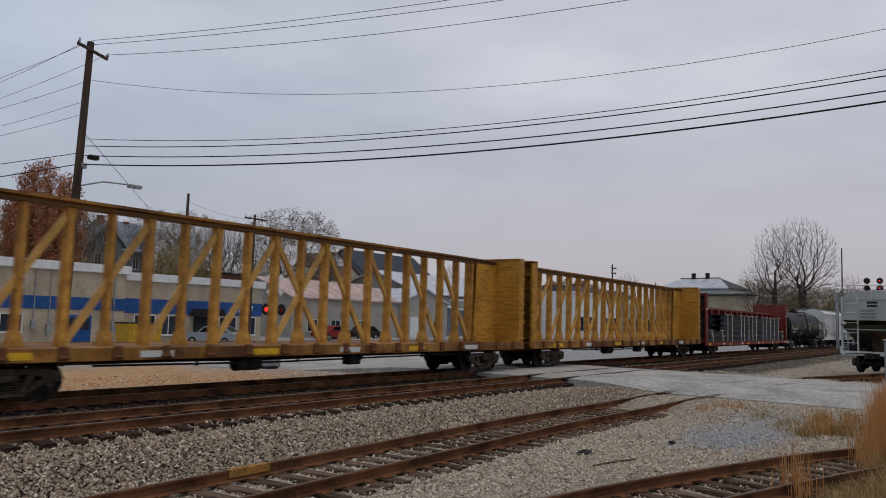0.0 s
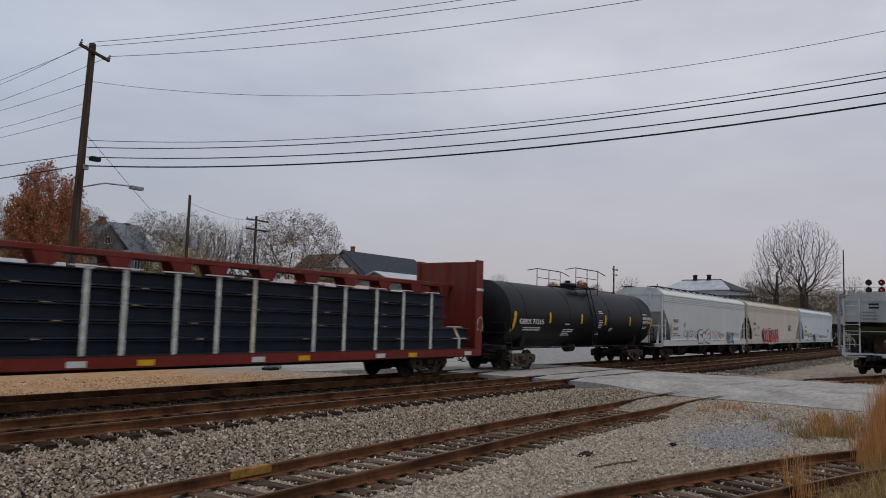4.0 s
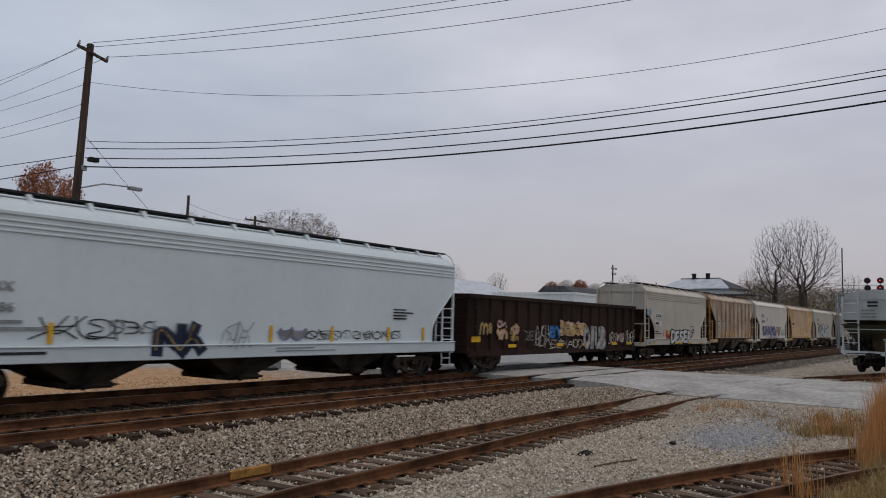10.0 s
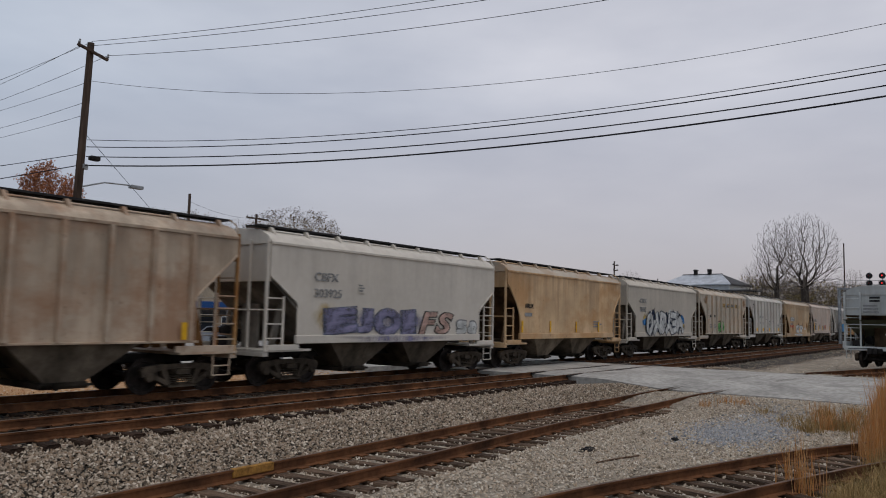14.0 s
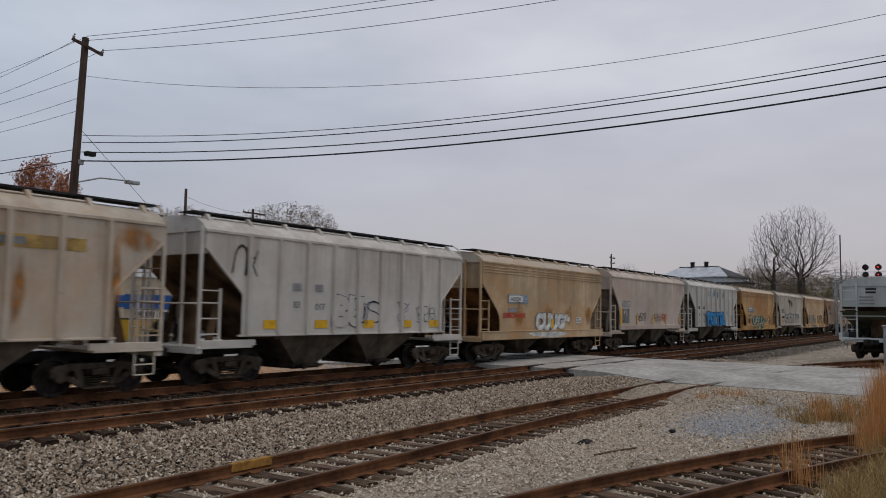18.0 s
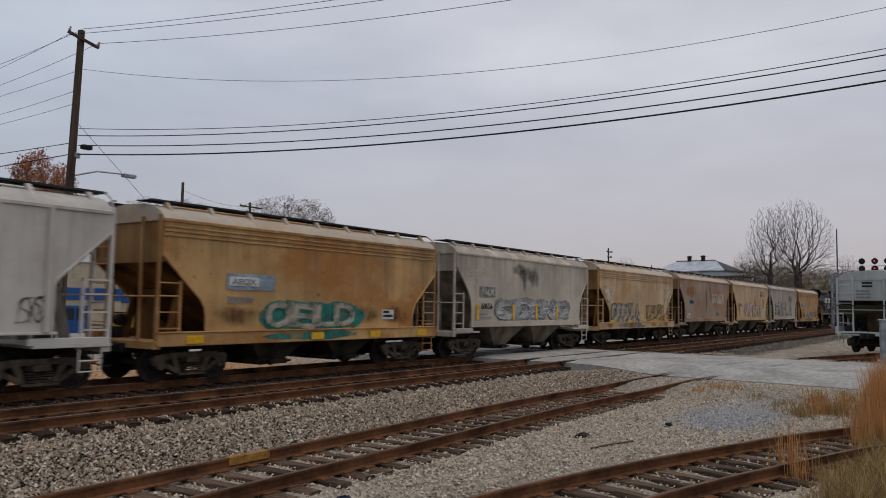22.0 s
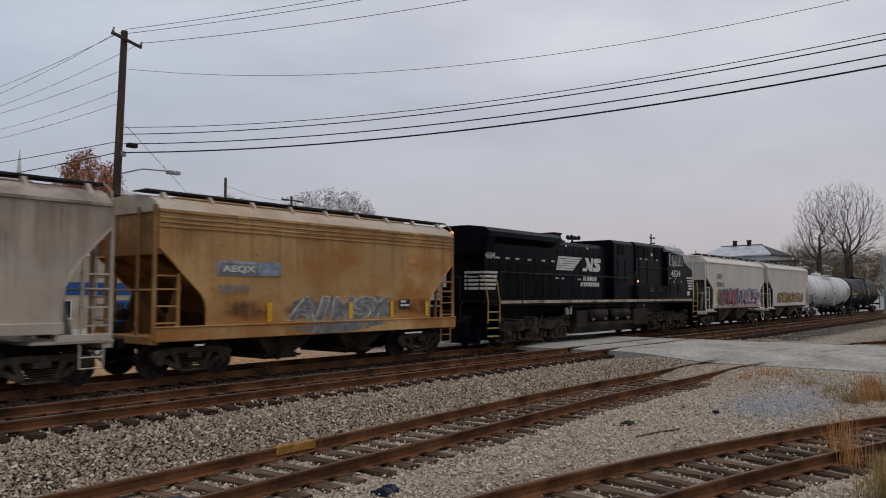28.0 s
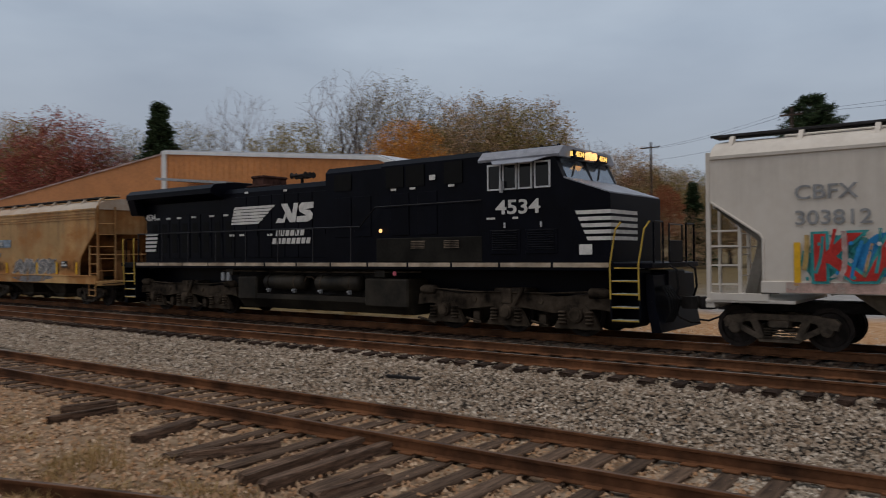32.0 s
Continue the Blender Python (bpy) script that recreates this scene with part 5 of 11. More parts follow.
            ww = w * random.Random(int(q * 70) + i).uniform(0.6, 1)
            part("small_print", curved(q, ww, zz - h, zz, 0.014), mk, car)
    for k in range(8):
        for zz in (2.40, 2.18):
            part("small_print", curved(6.58 + k * 0.15, 0.11, zz, zz + 0.17, 0.014), mk, car, "smudged white hazard panel")
    TRAIN.append((car, x))
    return car


def gondola(x):
    H, z0, z1 = 8.35, 0.78, 2.98
    car = thing("gondola_car", pose(x, TRAIN_Y, 0), "rusted dark brown ribbed gondola with sprayed lettering", "rail car", "freight cars of the passing train")
    for y in (-1.45, 1.41):
        part("side_wall", Shape().box(-H, H, y, y + 0.04, z0, z1), P_GOND, car)
    for q in (-H, H - 0.04):
        part("end_wall", Shape().box(q, q + 0.04, -1.408, 1.408, z0, z1), P_GOND, car)
    part("floor_plate", Shape().box(-H + 0.042, H - 0.042, -1.408, 1.408, z0, z0 + 0.08), P_GOND, car)
    for y in (-1.54, 1.42):
        part("top_rail", Shape().box(-H - 0.05, H + 0.05, y, y + 0.12, z1 - 0.06, z1 + 0.10, 0.015), P_GOND, car)
        part("bottom_rail", Shape().box(-H, H, y + 0.02, y + 0.10, z0 - 0.12, z0 + 0.12, 0.012), P_GOND, car)
    for q in (-H - 0.05, H - 0.07):
        part("top_rail", Shape().box(q, q + 0.12, -1.418, 1.418, z1 - 0.06, z1 + 0.097, 0.015), P_GOND, car)

    def rib():
        return Shape().prism([(-0.10, 0), (-0.06, -0.10), (0.06, -0.10), (0.10, 0)], z0 + 0.05, z1 - 0.05, "z").mesh("rib")
    for k in range(16):
        part("rib", once("g_rib", rib), P_GOND, car, at=pose(-H + 0.55 + k * (2 * H - 1.1) / 15, -1.45, 0))
    part("centre_sill", Shape().box(-H, H, -0.3, 0.3, 0.66, z0, 0.02), P_GOND, car)
    for k in (-1, 1):
        s = Shape()
        for j in range(6):
            s.rod((k * (H - 0.08), -1.60, 1.1 + j * 0.36), (k * (H - 0.48), -1.60, 1.1 + j * 0.36), 0.018, 5)
            s.rod((k * (H + 0.07), -1.40, 1.1 + j * 0.36), (k * (H + 0.07), -0.95, 1.1 + j * 0.36), 0.018, 5)
        part("ladder", s, P_GOND, car)
        add_truck(car, k * (H - 1.9))
    add_couplers(car, H + 0.4)
    graffiti(car, -7.69, 1.46, 0.80, 0.62, [SP_FAINT, SP_OCHRE], 60, y=-1.565, n=3, style="block")
    graffiti(car, -6.42, 1.76, 0.66, 0.34, [SP_RUST, SP_PINK], 61, y=-1.565, n=2, style="block")
    graffiti(car, -6.38, 1.31, 0.66, 0.40, [SP_OCHRE, SP_PINK], 62, y=-1.565, n=2, style="block")
    graffiti(car, -5.35, 1.51, 0.66, 0.40, [SP_OCHRE, SP_PINK], 63, y=-1.565, n=3, style="block")
    graffiti(car, -5.35, 1.21, 0.66, 0.30, [SP_OCHRE], 64, y=-1.565, n=3, style="line")
    graffiti(car, -4.25, 1.16, 0.76, 0.60, [SP_GREY], 65, y=-1.565, n=2, style="line")
    graffiti(car, -3.30, 0.81, 1.39, 1.30, [SP_GHOST], 66, y=-1.565, n=3, style="line")
    graffiti(car, -1.92, 1.31, 0.83, 0.62, [SP_NAVY, SP_BLUE], 67, y=-1.565, n=2, style="block")
    graffiti(car, -0.98, 1.48, 2.69, 0.60, [SP_PINK, SP_OCHRE, SP_GHOST], 68, y=-1.565, n=5, style="block")
    graffiti(car, -1.92, 0.82, 3.37, 0.62, [SP_GHOST], 69, y=-1.565, n=6, style="line")
    tag_letters(car, "OIUB", 1.60, 0.74, 2.55, 1.25, [SP_FAINT, SP_SILVER], 70, y=-1.567, edge=0.03, bold=0.12)
    graffiti(car, 4.54, 0.96, 1.01, 0.80, [SP_GHOST], 71, y=-1.565, n=3, style="line")
    graffiti(car, 5.71, 1.16, 0.82, 0.40, [SP_PINK, SP_GHOST], 72, y=-1.565, n=2, style="block")
    graffiti(car, 6.78, 0.91, 1.23, 1.00, [SP_GHOST], 73, y=-1.565, n=4, style="line")
    tape(car, (-8.25,), 1.22, 0.62, 0.22, y=-1.57)
    tape(car, (-5.5, -1.2, 1.5, 5.0, 7.0), 0.98, 0.62, 0.14, y=-1.57)
    TRAIN.append((car, x))
    return car


BLACK = mat("black_locomotive_paint", (0.0024, 0.0030, 0.0062), rough=0.36, spec=0.06, var=0.25, scale=1.2, streak=0.06, streak_col=(0.03, 0.026, 0.022), bump=0.05, bscale=8)
LOCOGRIME = mat("grimy_locomotive_underframe", (0.026, 0.021, 0.015), rough=0.6, spec=0.16, var=0.45, scale=1.2, bump=0.2, bscale=20)
LOCOWHITE = mat("white_locomotive_paint", (0.62, 0.60, 0.56), rough=0.6, var=0.1, scale=5)
SILLWHITE = mat("dusty_sill_stripe", (0.46, 0.365, 0.27), rough=0.8, var=0.3, scale=1.2, streak=0.6, streak_col=(0.16, 0.085, 0.04), streak_scale=(0.8, 0.8, 3))
BATTERY = mat("dusty_black_battery_box", (0.016, 0.0145, 0.012), rough=0.8, spec=0.08, var=0.3, scale=1.5)
# Grey puts the sky's light into the black roof, nose top and sunshade.
SKYLITGREY = mat("sky_lit_cab_roof_paint", (0.25, 0.26, 0.29), rough=0.4, var=0.15, scale=3)
YELLOWRAIL = mat("yellow_handrail_paint", (0.50, 0.33, 0.06), rough=0.6, var=0.15, scale=5)
LOCOTRUCK = mat("dusty_locomotive_truck", (0.050, 0.037, 0.026), rough=0.9, spec=0.08, var=0.55, scale=2.5, bump=0.3, bscale=20)
SCREEN = mat("black_radiator_screen", (0.004, 0.004, 0.004), rough=0.9, var=0.2, scale=6)
STACKRUST = mat("burnt_exhaust_stack", (0.05, 0.022, 0.016), rough=0.9, var=0.4, scale=5)
ALU = mat("bare_window_frame", (0.55, 0.55, 0.55), rough=0.5, metal=0.2, var=0.1, scale=8)
GLASS = bpy.data.materials.new("dark_cab_glass")
GLASS.use_nodes = True
GLASS.node_tree.nodes["Principled BSDF"].inputs["Base Color"].default_value = (0.004, 0.005, 0.006, 1)
GLASS.node_tree.nodes["Principled BSDF"].inputs["Roughness"].default_value = 0.08
GLASS.node_tree.nodes["Principled BSDF"].inputs["Specular IOR Level"].default_value = 0.25
SHIELD = mat("sky_reflecting_windshield", (0.22, 0.26, 0.30), rough=0.08, metal=0.75, var=0.05)
LAMP_AMBER = mat("amber_number_lamp", (1.0, 0.62, 0.16), emit=1.0, var=0.05)
HANDRAIL = mat("scuffed_black_handrail", (0.010, 0.010, 0.012), rough=0.4, spec=0.25, var=0.2)
LAMP_WARM = mat("warm_headlamp", (1.0, 0.52, 0.20), emit=1.3, var=0.05)
LAMP_RED = mat("red_signal_lamp", (1.0, 0.03, 0.03), emit=1.3, var=0.05)


RUBBER = mat("black_rubber_hose", (0.012, 0.012, 0.013), rough=0.6, var=0.2)


def locomotive(x):
    """A six-axle road diesel with a wide cab at +x."""
    car = thing("diesel_locomotive", pose(x, TRAIN_Y, 0), "black and white six-axle diesel road locomotive, headlamps lit", "locomotive")
    W = 1.52
    # underframe and walkway
    s = Shape()
    s.box(-10.7, 10.0, -W, W, 1.60, 1.80, 0.015)
    s.box(-10.9, 10.9, -0.55, 0.55, 0.95, 1.6, 0.03)
    part("underframe", s, BLACK, car)
    for k in range(13):
        a = -9.75 + k * 1.515
        part("sill_stripe", Shape().box(a, a + 1.44, -W - 0.012, -W + 0.01, 1.68, 1.79), SILLWHITE, car, "dusty white sill stripe")
    # long hood
    hw = 0.93
    s = Shape()
    s.prism([(-hw, 1.80), (-hw, 4.20), (-hw + 0.12, 4.36), (-0.4, 4.42), (0.4, 4.42), (hw - 0.12, 4.36), (hw, 4.20), (hw, 1.80)], -10.0, 0.35, "x")
    part("long_hood", s, BLACK, car, smooth=25)
    for k in range(15):   # hood doors
        a = -9.7 + k * 0.655
        s = Shape()
        s.box(a, a + 0.60, -hw - 0.022, -hw + 0.01, 1.95, 3.55 if k < 8 else 4.05, 0.008)
        d = part("hood_door", s, BLACK, car)
        if k < 8:
            s = Shape()
            s.box(a + 0.14, a + 0.46, -hw - 0.03, -hw - 0.016, 2.15, 3.25)
            part("vent", s, SCREEN, d, "dark intake screen")
        s = Shape()
        s.box(a + 0.52, a + 0.56, -hw - 0.05, -hw - 0.02, 2.7, 2.85)
        part("latch", s, BLACK, d)
    for a, z in ((-9.3, 3.42), (-8.6, 3.42), (-7.9, 3.42), (-7.0, 3.42), (-5.9, 3.42), (-5.1, 3.42), (-4.4, 3.45), (-3.9, 4.15), (-4.75, 2.70), (-4.2, 2.70), (-2.75, 2.68), (0.75, 3.66), (2.3, 3.66), (-1.9, 4.12)):
        part("placard", Shape().box(a, a + 0.26 * (0.6 if z > 3.6 else 1), -hw - 0.045, -hw - 0.028, z, z + 0.07), LOCOWHITE, car)
    # radiator wings
    s = Shape()
    s.prism([(-1.50, 4.22), (-1.50, 4.40), (-1.30, 4.56), (-0.5, 4.66), (0.5, 4.66), (1.30, 4.56), (1.50, 4.40), (1.50, 4.22), (hw, 4.02), (-hw, 4.02)], -10.5, -5.1, "x")
    part("radiator_wing", s, BLACK, car)
    s = Shape()
    s.prism([(-1.30, 3.62), (-1.47, 4.20), (-1.47, 4.24), (1.47, 4.24), (1.47, 4.20), (1.30, 3.62)], -10.48, -10.0, "x")
    s.prism([(-10.0, 4.05), (-10.5, 4.30), (-10.5, 4.1), (-10.0, 3.4)], -0.95, 0.95)
    part("hood_end", s, BLACK, car)
    # stack, horn
    s = Shape()
    s.prism([(-0.55, 4.40), (-0.50, 4.74), (0.50, 4.74), (0.55, 4.40)], -4.05, -3.47, "x")
    s.box(-4.10, -3.42, -0.56, 0.56, 4.72, 4.80, 0.02)
    s.box(-4.30, -3.22, -0.60, 0.60, 4.40, 4.47, 0.02)
    part("exhaust_box", s, STACKRUST, car, "burnt rusty exhaust stack")
    s = Shape()
    s.rod((-1.85, -0.2, 4.40), (-1.85, -0.2, 4.66), 0.05, 8)
    s.box(-2.05, -1.65, -0.35, -0.05, 4.60, 4.66)
    horn = part("horn_mount", s, STEEL_DARK, car)
    for dx, y in ((-1, -0.35), (1, -0.35), (-1, -0.15), (1, -0.15), (1, 0.0)):
        s = Shape()
        s.rod((-1.85, y, 4.70), (-1.85 + dx * 0.26, y, 4.70), 0.035, 8, 0.05)
        s.rod((-1.85 + dx * 0.26, y, 4.70), (-1.85 + dx * 0.34, y, 4.70), 0.05, 8, 0.11)
        part("horn", s, STEEL_DARK, horn, "chime of the air horn", smooth=30)
    # blower and electrical cabinets between hood and cab
    s = Shape()
    s.prism([(-1.24, 1.80), (-1.24, 4.52), (-1.10, 4.68), (1.10, 4.68), (1.24, 4.52), (1.24, 1.80)], 0.35, 2.70, "x")
    part("blower_cabinet", s, BLACK, car)
    s = Shape()
    s.prism([(-1.30, 1.80), (-1.30, 4.56), (-1.14, 4.71), (1.14, 4.71), (1.30, 4.56), (1.30, 1.80)], 2.705, 6.33, "x")
    part("control_cabinet", s, BLACK, car)
    s = Shape()
    s.box(2.65, 6.34, -1.49, -1.30, 1.80, 2.48, 0.02)
    part("battery_box", s, BATTERY, car)
    for a in (3.95, 5.1):
        for k in range(5):
            part("louver", Shape().prism([(-1.49, 0), (-1.52, 0.0), (-1.49, 0.03)], a, a + 0.5, "x"), TRUCK, car, at=pose(0, 0, 2.18 + k * 0.045))
    for a, b in ((2.9, 3.55), (3.65, 4.3), (5.0, 5.6)):
        s = Shape()
        s.box(a, b, -1.335, -1.29, 3.92, 4.50)
        part("intake_screen", s, SCREEN, car)
    part("intake_screen", Shape().box(0.75, 1.45, -1.27, -1.23, 3.95, 4.45), SCREEN, car)
    for a, z in ((3.1, 3.83), (3.8, 3.83), (5.15, 3.83), (4.5, 4.05)):
        part("placard", Shape().box(a, a + 0.2, -1.35, -1.335, z, z + 0.06 if z < 4 else z + 0.14), LOCOWHITE, car)
    for a in (1.1, 1.9, 3.4, 4.4):
        part("cabinet_door", Shape().box(a - 0.34, a + 0.34, -1.265 if a < 2.7 else -1.325, -1.2, 2.55, 3.75, 0.01), BLACK, car)
    # cab
    s = Shape()
    cabp = [(6.34, 1.80), (6.34, 4.42), (8.45, 4.42), (8.72, 3.82), (9.92, 3.40), (9.92, 1.80)]
    s.prism(cabp, -W + 0.02, W - 0.02)
    part("cab", s, BLACK, car)
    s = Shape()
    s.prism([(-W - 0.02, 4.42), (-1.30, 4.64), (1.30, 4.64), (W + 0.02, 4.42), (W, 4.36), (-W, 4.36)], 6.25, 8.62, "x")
    part("cab_roof", s, SKYLITGREY, car)
    s = Shape()
    s.box(6.35, 7.0, -0.9, 0.6, 4.64, 4.72, 0.02)
    s.box(7.3, 8.2, -0.8, 0.8, 4.64, 4.74, 0.02)
    s.rod((7.5, -0.4, 4.7), (7.5, -0.4, 4.82), 0.05, 8)
    s.rod((8.0, -0.4, 4.7), (8.0, -0.4, 4.82), 0.05, 8)
    part("roof_hatch", s, BLACK, car)
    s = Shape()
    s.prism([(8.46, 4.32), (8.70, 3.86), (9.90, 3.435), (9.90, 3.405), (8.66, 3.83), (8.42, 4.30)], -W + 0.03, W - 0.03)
    part("nose_top", s, SKYLITGREY, car)
    for y in (-1.34, 0.06):
        s = Shape()
        s.add([(8.472, y + 0.06, 4.37), (8.472, y + 1.22, 4.37), (8.725, y + 1.28, 3.85), (8.725, y, 3.85), (8.455, y + 0.06, 4.365), (8.455, y + 1.22, 4.365), (8.71, y + 1.28, 3.845), (8.71, y, 3.845)],
              [(0, 1, 2, 3), (7, 6, 5, 4), (0, 4, 5, 1), (1, 5, 6, 2), (2, 6, 7, 3), (3, 7, 4, 0)])
        glass = part("windshield", s, SHIELD, car)
        part("wiper", Shape().rod((8.72, y + 0.3, 3.90), (8.56, y + 0.75, 4.24), 0.014, 5), RUBBER, glass)
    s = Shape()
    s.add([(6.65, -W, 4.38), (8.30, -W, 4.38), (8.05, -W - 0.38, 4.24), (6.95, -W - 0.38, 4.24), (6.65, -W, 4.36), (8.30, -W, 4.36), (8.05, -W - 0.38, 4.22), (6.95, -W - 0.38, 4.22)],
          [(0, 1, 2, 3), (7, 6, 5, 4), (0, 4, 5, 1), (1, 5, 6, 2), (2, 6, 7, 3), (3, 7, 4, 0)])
    part("sunshade", s, SKYLITGREY, car, "flared metal sunshade over the cab window")
    for a, b in ((6.54, 6.95), (7.0, 7.42), (7.46, 7.86), (7.92, 8.37)):
        s = Shape()
        for p0, p1, q0, q1 in ((a, b, 3.62, 3.66), (a, b, 4.24, 4.28), (a, a + 0.04, 3.66, 4.24), (b - 0.04, b, 3.66, 4.24)):
            s.box(p0, p1, -W - 0.02, -W + 0.03, q0, q1)
        wdw = part("window_frame", s, ALU, car)
        part("pane", Shape().box(a + 0.04, b - 0.04, -W + 0.004, -W + 0.024, 3.66, 4.24), GLASS, wdw)
    s = Shape()
    s.box(6.98, 7.03, -W - 0.14, -W - 0.02, 3.55, 3.85, 0.01)
    part("mirror", s, ALU, car)
    words(car, "4534", 6.78, 3.02, 0.36, LOCOWHITE, 0.010, y=-W + 0.012, wide=1.32)
    part("placard", bars(Shape(), 6.5, 2.94, 0.42, 1, -W + 0.008, 0.05), LOCOWHITE, car)
    part("placard", bars(Shape(), 7.28, 2.94, 0.26, 1, -W + 0.008, 0.06), LOCOWHITE, car)
    part("placard", Shape().box(9.12, 9.45, -W + 0.005, -W + 0.018, 1.98, 2.22), LOCOWHITE, car, "white notice plate")
    for a in (6.6, 7.65):
        s = Shape()
        s.box(a, a + 0.9, -W - 0.005, -W + 0.03, 2.0, 2.62, 0.015)
        d = part("cab_panel", s, BLACK, car)
        q = Shape()
        for k in range(9):
            q.prism([(-W - 0.006, 0.0), (-W - 0.03, 0.01), (-W - 0.006, 0.04)], a + 0.08, a + 0.82, "x")
            q.v = [(p[0], p[1], p[2] + 0.058) for p in q.v]
        q.v = [(p[0], p[1], p[2] + 2.05) for p in q.v]
        part("louver", q, BLACK, d)
        part("grab_iron", Shape().box(a + 0.45, a + 0.48, -W - 0.05, -W + 0.0, 2.66, 2.80), ALU, car)
    for k in range(5):   # nose stripes
        z = 3.02 - k * 0.155
        a = 9.02 + (3.02 - z) * 0.45
        part("nose_stripe", Shape().prism([(a, z), (9.925, z), (9.925, z - 0.088), (a + 0.045, z - 0.088)], -W + 0.008, -W + 0.03), LOCOWHITE, car)
        part("nose_stripe", Shape().box(9.915, 9.932, -W + 0.03, 0.0, z - 0.088, z), LOCOWHITE, car)
        part("end_stripe", Shape().prism([(-10.02, z - 0.1), (-9.15 - k * 0.04, z - 0.1), (-9.19 - k * 0.04, z - 0.19), (-10.02, z - 0.19)], -hw - 0.034, -hw - 0.02), LOCOWHITE, car)
        part("end_stripe", Shape().box(-10.03, -10.005, -hw, 0.0, z - 0.19, z - 0.1), LOCOWHITE, car)
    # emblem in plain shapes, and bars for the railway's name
    for k in range(6):
        z0 = 3.10 + k * 0.105
        a = -4.68 + k * 0.035
        part("emblem_stripe", Shape().prism([(a, z0), (-3.22 + k * 0.15 + 0.05 * (k % 2), z0), (-3.10 + k * 0.15, z0 + 0.082), (a + 0.03, z0 + 0.082)], -hw - 0.034, -hw - 0.022), LOCOWHITE, car)
    emblem = [[(-2.48, 3.10), (-2.35, 3.26), (-2.12, 3.22), (-2.02, 3.42), (-2.22, 3.72), (-1.92, 3.72), (-1.70, 3.36), (-1.62, 3.72), (-1.42, 3.72), (-1.56, 3.10), (-1.80, 3.10), (-1.98, 3.30), (-2.06, 3.10)],
              [(-1.50, 3.10), (-0.98, 3.10), (-0.80, 3.18), (-0.76, 3.34), (-0.88, 3.46), (-1.14, 3.50), (-0.74, 3.53), (-0.72, 3.72), (-1.26, 3.72), (-1.40, 3.60), (-1.36, 3.44), (-1.20, 3.36), (-1.02, 3.30), (-1.48, 3.28)]]
    for pts in emblem:
        part("emblem_shape", Shape().prism([(a * 1.04 + 0.26, b) for a, b in pts], -hw - 0.034, -hw - 0.022), LOCOWHITE, car)
    for a, b, z in ((-2.32, -0.95, 2.66), (-2.50, -0.68, 2.40)):
        k = a
        while k < b - 0.1:
            part("name_bar", Shape().prism([(k, z), (k + 0.17, z), (k + 0.22, z + 0.19), (k + 0.05, z + 0.19)], -hw - 0.036, -hw - 0.022), LOCOWHITE, car)
            k += 0.235
    # headlamps and number boards
    s = Shape()
    s.box(8.50, 8.72, -0.95, -0.35, 4.36, 4.56, 0.02)
    s.box(8.50, 8.72, 0.35, 0.95, 4.36, 4.56, 0.02)
    part("number_board", s, BLACK, car)
    for y in (-0.93, 0.37):
        part("number_lamp", lettering("4534", 0.13, 0.004, 0, 1.25), LAMP_AMBER, car, "lit amber digits of the number board", at=pose(8.724, y + 0.06, 4.40, 0, 0, 90))
    part("number_lamp", Shape().box(8.52, 8.68, -0.965, -0.951, 4.40, 4.52), LAMP_AMBER, car, "lit amber number board")
    for y in (-0.14, 0.14):
        part("headlamp", Shape().lathe([(8.62, 0.09), (8.76, 0.10), (8.77, 0.08)], "x", 12, (0, y, 4.47)), LAMP_WARM, car)
    for z in (4.20, 4.38):
        part("headlamp", Shape().lathe([(-10.56, 0.02), (-10.55, 0.07), (-10.40, 0.08)], "x", 12, (0, 0.25, z)), LAMP_WARM, car)
    part("marker_lamp", Shape().lathe([(-1.42, 0.02), (-1.415, 0.05), (-1.38, 0.06)], "y", 12, (2.74, 0, 2.70)), LAMP_WARM, car)
    words(car, "4534", -10.0, 3.42, 0.24, LOCOWHITE, 0.01, y=-hw - 0.02)
    # handrails along the walkway
    s = Shape()
    s.pipe([(-9.75, -1.47, 2.88), (2.0, -1.47, 2.84), (2.6, -1.47, 3.38), (6.3, -1.47, 3.40)], 0.022, 6)
    part("handrail", s, HANDRAIL, car)
    for k in range(8):
        q = -9.7 + k * 1.62
        part("stanchion", Shape().rod((q, -1.49, 1.62), (q, -1.47, 2.87), 0.022, 6), HANDRAIL, car)
    # steps at both ends
    for k in (-1, 1):
        a, b = (9.93, 10.58) if k > 0 else (-10.62, -9.9)
        s = Shape()
        s.box(a - 0.05, a, -1.50, -0.9, 0.42, 1.62, 0.01)
        s.box(b, b + 0.05, -1.50, -0.9, 0.42, 1.62, 0.01)
        s.box(a, b, -0.95, -0.9, 0.42, 1.7)
        s.box(min(a, k * 10.9), max(b, k * 10.9), -1.5, 1.5, 1.66, 1.78, 0.01)
        st = part("step_well", s, BLACK, car)
        for j in range(5):
            z = 0.45 + j * 0.30
            part("step", Shape().box(a, b, -1.50, -1.15, z, z + 0.035), ALU, st, "worn yellow-edged step")
            part("step_edge", Shape().box(a, b, -1.512, -1.50, z, z + 0.03), YELLOWRAIL, st)
        for q in (a - 0.02, b + 0.02):
            part("grab_rail", Shape().pipe([(q, -1.53, 0.95), (q, -1.55, 1.75), (q + k * 0.12, -1.50, 2.55), (q + k * 0.22, -1.42, 2.72)], 0.021, 8), YELLOWRAIL, car, "yellow grab rail")
